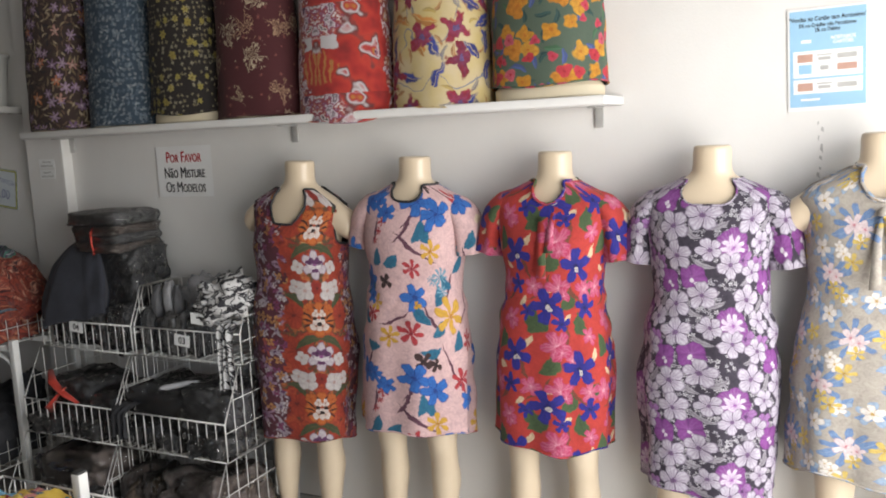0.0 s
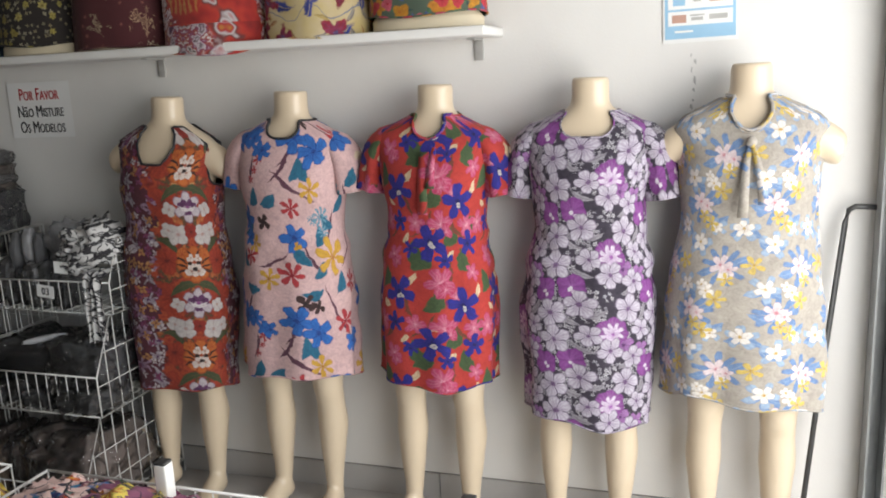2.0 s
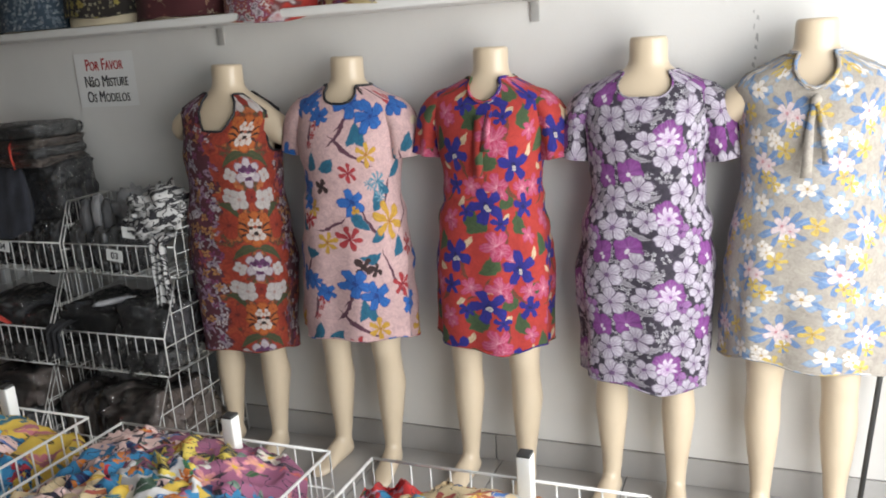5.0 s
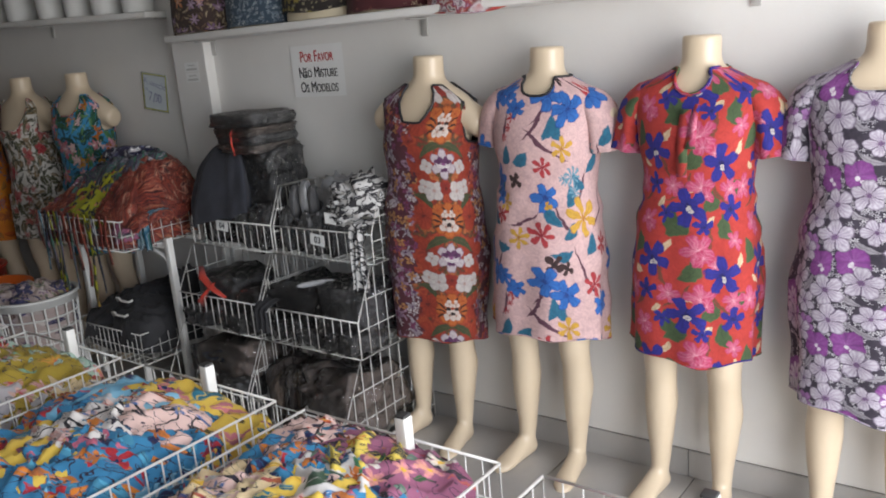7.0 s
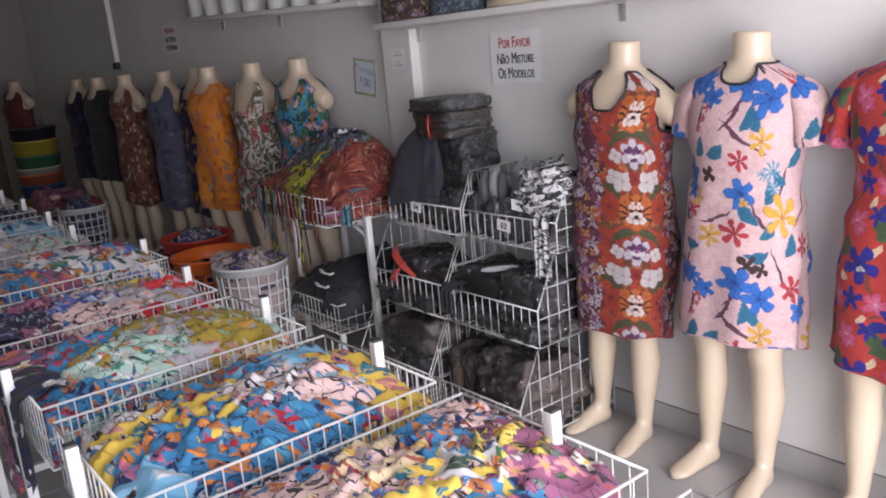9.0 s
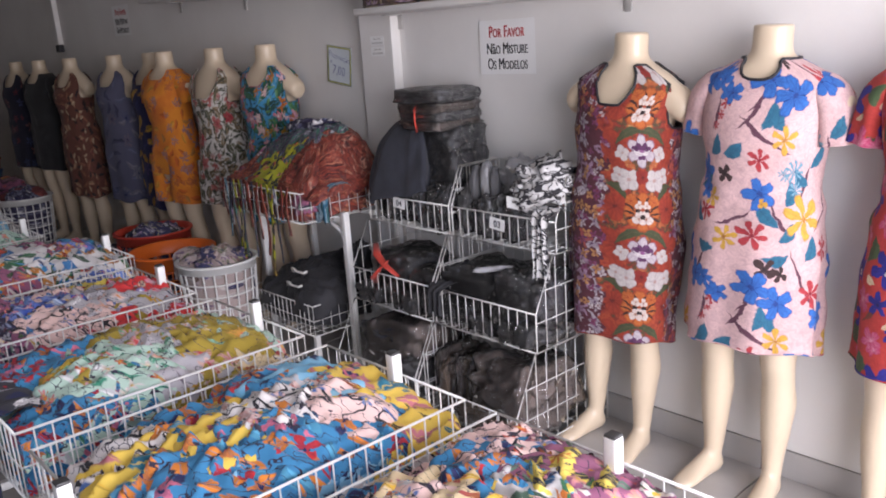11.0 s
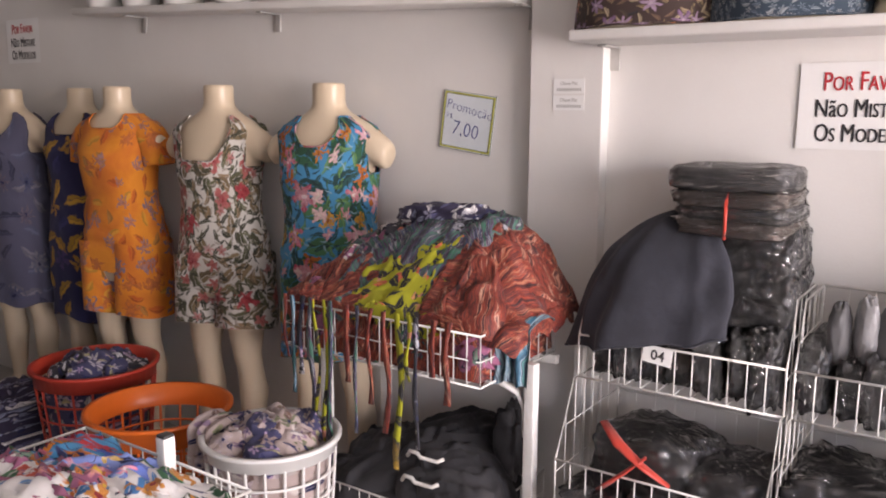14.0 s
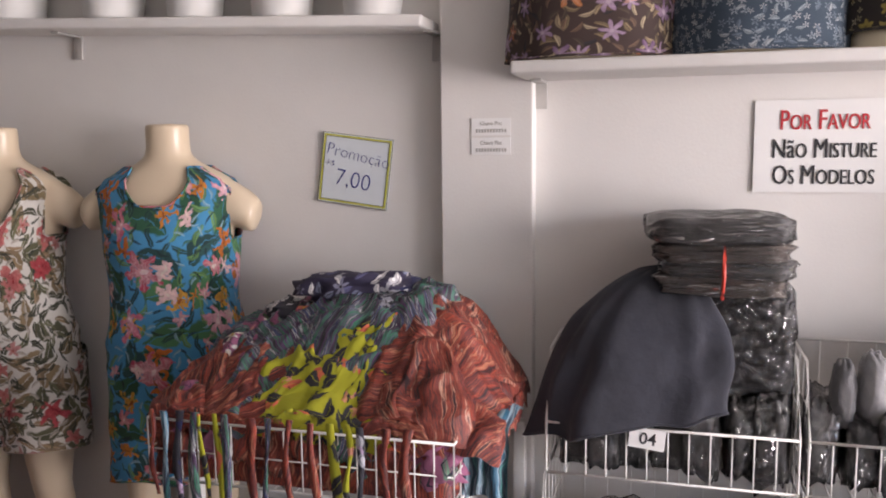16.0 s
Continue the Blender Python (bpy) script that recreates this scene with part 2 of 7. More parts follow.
def flower_group():
    g, gi, go = group_start("flowers", dict(Scale=10, Petals=5, Size=0.4, Density=0.8, Seed=0, Wobble=0.4, Notch=0.35, Vein=0.5, Rim=0.3), ("A", "B", "C", "Centre"))
    x, y, r1, r2, r3 = cells(g, gi)
    ang = maths(g, "ADD", maths(g, "ARCTAN2", y, x), maths(g, "MULTIPLY", r3, 6.28))
    rad = maths(g, "SQRT", maths(g, "ADD", maths(g, "MULTIPLY", x, x), maths(g, "MULTIPLY", y, y)))
    wave = maths(g, "COSINE", maths(g, "MULTIPLY", ang, maths(g, "ROUND", gi["Petals"])))
    size = maths(g, "MULTIPLY", gi["Size"], maths(g, "MULTIPLY_ADD", r1, 0.5, 0.7))
    lim = maths(g, "MULTIPLY", size, maths(g, "ADD", maths(g, "SUBTRACT", 1.0, gi["Notch"]), maths(g, "MULTIPLY", wave, gi["Notch"])))
    mask = maths(g, "MULTIPLY_ADD", maths(g, "SUBTRACT", lim, rad), 14.0, 0.5, True)
    mask = maths(g, "MULTIPLY", mask, maths(g, "LESS_THAN", r2, gi["Density"]))
    rel = maths(g, "DIVIDE", rad, maths(g, "ADD", size, 0.001))
    # petals shade towards their root, with fine veins
    vein = maths(g, "COSINE", maths(g, "MULTIPLY", ang, maths(g, "MULTIPLY", maths(g, "ROUND", gi["Petals"]), 4.0)))
    tone = maths(g, "MULTIPLY", maths(g, "MULTIPLY_ADD", vein, 0.25, maths(g, "SUBTRACT", 1.0, rel)), gi["Vein"], clamp=True)
    col = mix(g, tone, pick(g, gi, r1), gi["Centre"])
    col = mix(g, maths(g, "LESS_THAN", rel, 0.16), col, gi["Centre"])
    # petals part from one another, and the drawing has a darker outline
    gap = maths(g, "MULTIPLY_ADD", wave, -5.0, -3.9, True)
    line = maths(g, "MULTIPLY_ADD", maths(g, "SUBTRACT", lim, rad), -16.0, 1.0, True)
    brush = node(g, "ShaderNodeTexNoise", Scale=75.0, Detail=3.0)
    g.links.new(gi["UV"], brush.inputs["Vector"])
    dark = maths(g, "MULTIPLY", maths(g, "MAXIMUM", gap, line), gi["Rim"])
    dark = maths(g, "MAXIMUM", dark, maths(g, "MULTIPLY_ADD", brush.outputs["Fac"], 1.6, -0.55, True))
    col = mix(g, maths(g, "MULTIPLY", dark, 0.85), col, vmaths(g, "MULTIPLY", col, (0.30, 0.28, 0.34)))
    g.links.new(mix(g, mask, gi["Base"], col), go["Color"])
    return g


def leaf_group():
    g, gi, go = group_start("leaves", dict(Scale=10, Length=0.45, Width=0.16, Density=0.8, Seed=0, Wobble=0.4), ("A", "B", "C"))
    x, y, r1, r2, r3 = cells(g, gi)
    w = maths(g, "MULTIPLY", r3, 6.28)
    cs, sn = maths(g, "COSINE", w), maths(g, "SINE", w)
    a = maths(g, "ADD", maths(g, "MULTIPLY", x, cs), maths(g, "MULTIPLY", y, sn))
    b = maths(g, "SUBTRACT", maths(g, "MULTIPLY", y, cs), maths(g, "MULTIPLY", x, sn))
    b = maths(g, "ADD", b, maths(g, "MULTIPLY", maths(g, "MULTIPLY", a, a), 0.5))
    q = maths(g, "DIVIDE", a, gi["Length"])
    lim = maths(g, "MULTIPLY", gi["Width"], maths(g, "SUBTRACT", 1.0, maths(g, "MULTIPLY", q, q)))
    ab = maths(g, "ABSOLUTE", b)
    mask = maths(g, "MULTIPLY_ADD", maths(g, "SUBTRACT", lim, ab), 16.0, 0.5, True)
    mask = maths(g, "MULTIPLY", mask, maths(g, "LESS_THAN", r2, gi["Density"]))
    col = pick(g, gi, r1)
    half = maths(g, "MULTIPLY_ADD", b, 30.0, 0.5, True)
    col = mix(g, maths(g, "MULTIPLY", half, 0.5), col, vmaths(g, "MULTIPLY", col, (0.4, 0.42, 0.45)))
    mid = maths(g, "LESS_THAN", ab, 0.018)
    col = mix(g, maths(g, "MULTIPLY", mid, 0.6), col, gi["Base"])
    g.links.new(mix(g, mask, gi["Base"], col), go["Color"])
    return g


def vine_group():
    g, gi, go = group_start("vines", dict(Scale=5, Width=0.02, Seed=0), ("A",))
    comb = g.nodes.new("ShaderNodeCombineXYZ")
    g.links.new(gi["Seed"], comb.inputs[0])
    n = node(g, "ShaderNodeTexNoise", Detail=1.5)
    g.links.new(gi["Scale"], n.inputs["Scale"])
    g.links.new(vmaths(g, "ADD", gi["UV"], comb.outputs[0]), n.inputs["Vector"])
    line = maths(g, "LESS_THAN", maths(g, "ABSOLUTE", maths(g, "SUBTRACT", n.outputs["Fac"], 0.5)), gi["Width"])
    g.links.new(mix(g, line, gi["Base"], gi["A"]), go["Color"])
    return g


GROUPS = dict(flower=flower_group(), leaf=leaf_group(), vine=vine_group())


def cloth_finish(nt, bsdf, uv, col, rough=0.85, sheen=0.15, weave=0.25):
    """Weave and soft creases; a little wear in the dye."""
    wv = node(nt, "ShaderNodeTexNoise", Scale=420.0, Detail=1.0)
    cr = node(nt, "ShaderNodeTexNoise", Scale=9.0, Detail=4.0, Roughness=0.55)
    nt.links.new(uv, wv.inputs["Vector"])
    nt.links.new(uv, cr.inputs["Vector"])
    col = mix(nt, maths(nt, "MULTIPLY", wv.outputs["Fac"], 0.22), col, (0.25, 0.24, 0.24), "MULTIPLY")
    nt.links.new(col, bsdf.inputs["Base Color"])
    bsdf.inputs["Roughness"].default_value = rough
    bsdf.inputs["Sheen Weight"].default_value = sheen
    both = maths(nt, "ADD", maths(nt, "MULTIPLY", wv.outputs["Fac"], 0.06), cr.outputs["Fac"])
    bump(nt, both, weave, 0.03, bsdf)


def fabric(name, base, *layers, rough=0.85, base2=None):
    """Printed cloth: base colour and layers (kind, colours, numbers)."""
    m, nt, bsdf = material(name)
    uv = nt.nodes.new("ShaderNodeTexCoord").outputs["UV"]
    if base2:
        n = node(nt, "ShaderNodeTexNoise", Scale=7.0, Detail=3.0)
        nt.links.new(uv, n.inputs["Vector"])
        col = mix(nt, maths(nt, "MULTIPLY_ADD", n.outputs["Fac"], 5.0, -2.0, True), base, base2)
    else:
        rgb = nt.nodes.new("ShaderNodeRGB")
        rgb.outputs[0].default_value = (*base, 1)
        col = rgb.outputs[0]
    for i, (kind, colours, numbers) in enumerate(layers):
        g = nt.nodes.new("ShaderNodeGroup")
        g.node_tree = GROUPS[kind]
        nt.links.new(uv, g.inputs["UV"])
        nt.links.new(col, g.inputs["Base"])
        g.inputs["Seed"].default_value = 3.1 + i * 7.37 + len(name) * 0.61
        names = ("A",) if kind == "vine" else ("A", "B", "C", "Centre") if kind == "flower" else ("A", "B", "C")
        for k, c in zip(names, (colours * 4)[: len(names) - (kind == "flower")] + ([colours[-1]] if kind == "flower" else [])):
            g.inputs[k].default_value = (*c, 1)
        for k, v in numbers.items():
            g.inputs[k].default_value = v
        col = g.outputs[0]
    cloth_finish(nt, bsdf, uv, col, rough, 0.05)
    return m


def kaleidoscope(name, ground, petals, face, light, motif, centre=0.03, period=0.335, split=-0.025):
    """Mirrored photographic print: striped faces, pale blocks and petal motifs that repeat up the cloth, beside a strip of blossoms."""
    m, nt, bsdf = material(name)
    uv = nt.nodes.new("ShaderNodeTexCoord").outputs["UV"]
    sep = nt.nodes.new("ShaderNodeSeparateXYZ")
    nt.links.new(uv, sep.inputs[0])
    u = maths(nt, "ABSOLUTE", maths(nt, "SUBTRACT", sep.outputs[0], centre))
    v = maths(nt, "MULTIPLY", maths(nt, "FRACT", maths(nt, "DIVIDE", sep.outputs[1], period)), period)
    comb = nt.nodes.new("ShaderNodeCombineXYZ")
    nt.links.new(u, comb.inputs[0])
    nt.links.new(v, comb.inputs[1])

    def tex(kind, **k):
        n = node(nt, kind, **k)
        nt.links.new(comb.outputs[0], n.inputs["Vector"])
        return n.outputs

    blot = tex("ShaderNodeTexNoise", Scale=26.0, Detail=4.0, Roughness=0.6)["Fac"]
    big = tex("ShaderNodeTexNoise", Scale=11.0, Detail=2.0)["Fac"]
    wob = maths(nt, "MULTIPLY_ADD", blot, 0.05, -0.025)

    def spot(v0, hu, hv):
        """An oval on the mirror line with a ragged edge."""
        du = maths(nt, "DIVIDE", u, hu)
        dv = maths(nt, "DIVIDE", maths(nt, "SUBTRACT", v, v0), hv)
        r = maths(nt, "SQRT", maths(nt, "ADD", maths(nt, "MULTIPLY", du, du), maths(nt, "MULTIPLY", dv, dv)))
        return maths(nt, "MULTIPLY_ADD", maths(nt, "SUBTRACT", 1.0, maths(nt, "ADD", r, maths(nt, "MULTIPLY", wob, 26.0))), 8.0, 0.5, True)

    col = ramp(nt, maths(nt, "MULTIPLY_ADD", big, 2.4, -0.7, True), ground)
    cells_ = tex("ShaderNodeTexVoronoi", Scale=36.0)["Distance"]
    col = mix(nt, spot(0.245, 0.105, 0.062), col, ramp(nt, maths(nt, "ADD", maths(nt, "MULTIPLY", cells_, 0.25), maths(nt, "MULTIPLY_ADD", blot, 1.9, -0.58)), motif))
    stripes = tex("ShaderNodeTexWave", Scale=15.0, Distortion=9.0, Detail=3.0)["Fac"]
    col = mix(nt, spot(0.085, 0.075, 0.055), col, ramp(nt, maths(nt, "ADD", maths(nt, "MULTIPLY", stripes, 0.42), maths(nt, "MULTIPLY", blot, 0.62)), face))
    # two pale blocks either side of the mirror line
    bu = maths(nt, "SUBTRACT", 0.032, maths(nt, "ABSOLUTE", maths(nt, "SUBTRACT", maths(nt, "ADD", u, wob), 0.050)))
    bv = maths(nt, "SUBTRACT", 0.024, maths(nt, "ABSOLUTE", maths(nt, "SUBTRACT", maths(nt, "ADD", v, wob), 0.172)))
    col = mix(nt, maths(nt, "MULTIPLY", maths(nt, "MINIMUM", bu, bv), 250.0, clamp=True), col, light)
    blossoms = ramp(nt, maths(nt, "ADD", maths(nt, "MULTIPLY", tex("ShaderNodeTexVoronoi", Scale=27.0)["Distance"], 0.3), maths(nt, "MULTIPLY_ADD", blot, 2.1, -0.72)), petals)
    side = maths(nt, "ADD", wob, maths(nt, "MULTIPLY_ADD", big, 0.22, -0.11))
    left = maths(nt, "LESS_THAN", maths(nt, "ADD", sep.outputs[0], side), split)
    right = maths(nt, "GREATER_THAN", maths(nt, "ADD", sep.outputs[0], side), centre + 0.24)
    col = mix(nt, maths(nt, "MAXIMUM", left, right), col, blossoms)
    cloth_finish(nt, bsdf, uv, col)
    return m


def striped(name, stops, scale=26.0, rough=0.55):
    """Printed knit with uneven wavy threads of colour."""
    m, nt, bsdf = material(name)
    uv = nt.nodes.new("ShaderNodeTexCoord").outputs["UV"]
    warp = node(nt, "ShaderNodeTexNoise", Scale=6.0, Detail=2.0)
    nt.links.new(uv, warp.inputs["Vector"])
    bent = vmaths(nt, "ADD", uv, vmaths(nt, "SCALE", vmaths(nt, "SUBTRACT", warp.outputs["Color"], (0.5, 0.5, 0.5)), scale=0.09))
    thread = node(nt, "ShaderNodeTexNoise", Scale=1.0, Detail=4.0, Roughness=0.6)
    nt.links.new(vmaths(nt, "MULTIPLY", bent, (scale * 2.5, scale * 0.12, 1.0)), thread.inputs["Vector"])
    cloth_finish(nt, bsdf, uv, ramp(nt, maths(nt, "MULTIPLY_ADD", thread.outputs["Fac"], 3.0, -1.0, True), stops), rough, 0.03, 0.5)
    return m


def bloom_group():
    """One printed flower at a set place of the repeat."""
    g, gi, go = group_start("bloom", dict(X=0, Y=0, W=0.3, H=0.3, Size=0.04, Turn=0, Petals=5, Notch=0.3, Vein=0.5, Rim=0.4), ("A", "Centre"))
    sep = g.nodes.new("ShaderNodeSeparateXYZ")
    g.links.new(gi["UV"], sep.inputs[0])
    x = maths(g, "WRAP", maths(g, "SUBTRACT", sep.outputs[0], gi["X"]), maths(g, "MULTIPLY", gi["W"], 0.5), maths(g, "MULTIPLY", gi["W"], -0.5))
    y = maths(g, "WRAP", maths(g, "SUBTRACT", sep.outputs[1], gi["Y"]), maths(g, "MULTIPLY", gi["H"], 0.5), maths(g, "MULTIPLY", gi["H"], -0.5))
    ang = maths(g, "MULTIPLY", maths(g, "ADD", maths(g, "ARCTAN2", y, x), gi["Turn"]), gi["Petals"])
    rad = maths(g, "SQRT", maths(g, "ADD", maths(g, "MULTIPLY", x, x), maths(g, "MULTIPLY", y, y)))
    wave = maths(g, "COSINE", ang)
    rel = maths(g, "DIVIDE", rad, maths(g, "MULTIPLY", gi["Size"], maths(g, "MAXIMUM", maths(g, "SUBTRACT", 1.0, maths(g, "MULTIPLY", maths(g, "POWER", maths(g, "MULTIPLY_ADD", wave, -0.5, 0.5), 2.2), maths(g, "MULTIPLY", gi["Notch"], 2.0))), 0.10)))
    inside = maths(g, "SUBTRACT", 1.0, rel)
    vein = maths(g, "COSINE", maths(g, "MULTIPLY", ang, 4.0))
    tone = maths(g, "MULTIPLY", maths(g, "MULTIPLY_ADD", vein, 0.3, inside), gi["Vein"], clamp=True)
    col = mix(g, tone, gi["A"], gi["Centre"])
    col = mix(g, maths(g, "MULTIPLY_ADD", maths(g, "SUBTRACT", 0.17, rel), 14.0, 0.5, True), col, gi["Centre"])
    gap = maths(g, "MULTIPLY_ADD", wave, -6.0, -4.9, True)
    line = maths(g, "MULTIPLY_ADD", inside, -8.0, 1.0, True)
    dark = maths(g, "MULTIPLY", maths(g, "MAXIMUM", gap, line), gi["Rim"])
    col = mix(g, dark, col, mix(g, 0.8, col, gi["Centre"], "MULTIPLY"))
    g.links.new(mix(g, maths(g, "MULTIPLY_ADD", inside, 11.0, 0.5, True), gi["Base"], col), go[0])
    return g


def sprig_group():
    """One printed leaf or stem at a set place of the repeat."""
    g, gi, go = group_start("sprig", dict(X=0, Y=0, W=0.3, H=0.3, Length=0.04, Width=0.01, Cos=1, Sin=0, Bend=0), ("A", "B"))
    sep = g.nodes.new("ShaderNodeSeparateXYZ")
    g.links.new(gi["UV"], sep.inputs[0])
    x = maths(g, "WRAP", maths(g, "SUBTRACT", sep.outputs[0], gi["X"]), maths(g, "MULTIPLY", gi["W"], 0.5), maths(g, "MULTIPLY", gi["W"], -0.5))
    y = maths(g, "WRAP", maths(g, "SUBTRACT", sep.outputs[1], gi["Y"]), maths(g, "MULTIPLY", gi["H"], 0.5), maths(g, "MULTIPLY", gi["H"], -0.5))
    along = maths(g, "DIVIDE", maths(g, "ADD", maths(g, "MULTIPLY", x, gi["Cos"]), maths(g, "MULTIPLY", y, gi["Sin"])), gi["Length"])
    across = maths(g, "SUBTRACT", maths(g, "MULTIPLY", y, gi["Cos"]), maths(g, "MULTIPLY", x, gi["Sin"]))
    sq = maths(g, "MULTIPLY", along, along)
    across = maths(g, "ABSOLUTE", maths(g, "SUBTRACT", across, maths(g, "MULTIPLY", sq, gi["Bend"])))
    rel = maths(g, "ADD", maths(g, "DIVIDE", across, gi["Width"]), sq)
    rib = maths(g, "MULTIPLY_ADD", across, -500.0, 0.9, True)
    col = mix(g, maths(g, "MULTIPLY", rib, 0.7), gi["A"], gi["B"])
    g.links.new(mix(g, maths(g, "MULTIPLY_ADD", maths(g, "SUBTRACT", 1.0, rel), 5.0, 0.5, True), gi["Base"], col), go[0])
    return g


GROUPS.update(bloom=bloom_group(), sprig=sprig_group())


def add_motifs(nt, uv, col, repeat, motifs):
    """Lay flowers and sprigs over a colour, each kind at its places in the repeat."""
    for kind, colours, numbers, places in motifs:
        for place in places:
            g = nt.nodes.new("ShaderNodeGroup")
            g.node_tree = GROUPS[kind]
            nt.links.new(uv, g.inputs["UV"])
            nt.links.new(col, g.inputs["Base"])
            for k, c in zip(("A", "Centre") if kind == "bloom" else ("A", "B"), colours):
                g.inputs[k].default_value = (*c, 1)
            values = dict(numbers, X=place[0], Y=place[1], W=repeat[0], H=repeat[1])
            if kind == "bloom":
                values.update(Size=place[2], Turn=place[3] if len(place) > 3 else place[0] * 40)
            else:
                values.update(Length=place[2], Cos=math.cos(radians(place[3])), Sin=math.sin(radians(place[3])))
            for k, v in values.items():
                g.inputs[k].default_value = v
            col = g.outputs[0]
    return col


def drawn_print(name, base, repeat, *motifs, ground=(), sway=0.010, mirror=None, rough=0.85):
    """Printed cloth with a drawn repeat: ground layers, then motifs in their places."""
    m, nt, bsdf = material(name)
    uv = nt.nodes.new("ShaderNodeTexCoord").outputs["UV"]
    wob = node(nt, "ShaderNodeTexNoise", Scale=34.0, Detail=4.0, Roughness=0.62)
    nt.links.new(uv, wob.inputs["Vector"])
    bent = vmaths(nt, "ADD", uv, vmaths(nt, "SCALE", vmaths(nt, "SUBTRACT", wob.outputs["Color"], (0.5, 0.5, 0.5)), scale=sway * 2.6))
    rgb = nt.nodes.new("ShaderNodeRGB")
    rgb.outputs[0].default_value = (*base, 1)
    shade = node(nt, "ShaderNodeTexNoise", Scale=24.0, Detail=3.0)
    nt.links.new(uv, shade.inputs["Vector"])
    col = mix(nt, maths(nt, "MULTIPLY_ADD", shade.outputs["Fac"], 1.6, -0.6, True), rgb.outputs[0], tuple(c * 0.82 for c in base))
    for i, (kind, colours, numbers) in enumerate(ground):
        g = nt.nodes.new("ShaderNodeGroup")
        g.node_tree = GROUPS[kind]
        nt.links.new(uv, g.inputs["UV"])
        nt.links.new(col, g.inputs["Base"])
        g.inputs["Seed"].default_value = 2.3 + i * 5.1
        for k, c in zip(("A", "B", "C", "Centre") if kind == "flower" else ("A", "B", "C"), colours):
            g.inputs[k].default_value = (*c, 1)
        for k, v in numbers.items():
            g.inputs[k].default_value = v
        col = g.outputs[0]
    if mirror is None:
        col = add_motifs(nt, bent, col, repeat, motifs)
    else:
        sep = nt.nodes.new("ShaderNodeSeparateXYZ")
        nt.links.new(bent, sep.inputs[0])
        comb = nt.nodes.new("ShaderNodeCombineXYZ")
        nt.links.new(maths(nt, "ABSOLUTE", maths(nt, "SUBTRACT", sep.outputs[0], mirror[0])), comb.inputs[0])
        nt.links.new(sep.outputs[1], comb.inputs[1])
        middle = add_motifs(nt, comb.outputs[0], mirror[1](nt, comb.outputs[0]), repeat, motifs)
        edge = maths(nt, "MULTIPLY_ADD", shade.outputs["Fac"], 0.14, -0.07)
        off = maths(nt, "ABSOLUTE", maths(nt, "SUBTRACT", maths(nt, "ADD", sep.outputs[0], edge), mirror[0]))
        col = mix(nt, maths(nt, "MULTIPLY_ADD", maths(nt, "SUBTRACT", off, mirror[2]), 150.0, 0.5, True), middle, col)
    brush = node(nt, "ShaderNodeTexNoise", Scale=70.0, Detail=4.0, Roughness=0.65, Distortion=1.2)
    nt.links.new(uv, brush.inputs["Vector"])
    col = mix(nt, maths(nt, "MULTIPLY_ADD", brush.outputs["Fac"], 1.9, -0.75, True), col, (0.56, 0.52, 0.56), "MULTIPLY")
    cloth_finish(nt, bsdf, uv, col, rough, 0.05)
    return m


def ember_ground(nt, uv):
    """Blurred photographic ground of rust, red, olive and ochre."""
    n = node(nt, "ShaderNodeTexNoise", Scale=13.0, Detail=4.0, Roughness=0.6)
    nt.links.new(uv, n.inputs["Vector"])
    return ramp(nt, maths(nt, "MULTIPLY_ADD", n.outputs["Fac"], 2.6, -0.8, True), [(0.0, (0.10, 0.015, 0.012)), (0.22, (0.30, 0.035, 0.02)), (0.42, (0.42, 0.07, 0.025)), (0.56, (0.24, 0.03, 0.02)), (0.68, (0.07, 0.065, 0.03)), (0.8, (0.44, 0.10, 0.03)), (1.0, (0.50, 0.30, 0.12))])


def plain_cloth(name, colour, rough=0.8, wrap=0.0):
    """One-coloured cloth; wrap: how much clear plastic film lies over it."""
    m, nt, bsdf = material(name)
    uv = nt.nodes.new("ShaderNodeTexCoord").outputs["Object"]
    n = node(nt, "ShaderNodeTexNoise", Scale=11.0, Detail=5.0)
    nt.links.new(uv, n.inputs["Vector"])
    col = mix(nt, maths(nt, "MULTIPLY_ADD", n.outputs["Fac"], 2.0, -0.5, True), tuple(c * 0.7 for c in colour), tuple(min(1, c * 1.35) for c in colour))
    cloth_finish(nt, bsdf, uv, col, rough, 0.08, 0.3)
    if wrap:
        cr = node(nt, "ShaderNodeTexNoise", Scale=8.0, Detail=2.5, Roughness=0.5, Distortion=1.6)
        nt.links.new(uv, cr.inputs["Vector"])
        b = node(nt, "ShaderNodeBump", Strength=1.0, Distance=0.11)
        nt.links.new(cr.outputs["Fac"], b.inputs["Height"])
        nt.links.new(b.outputs[0], bsdf.inputs["Coat Normal"])
        bsdf.inputs["Coat Weight"].default_value = wrap
        bsdf.inputs["Coat Roughness"].default_value = 0.07
        bsdf.inputs["Coat IOR"].default_value = 1.5
    return m


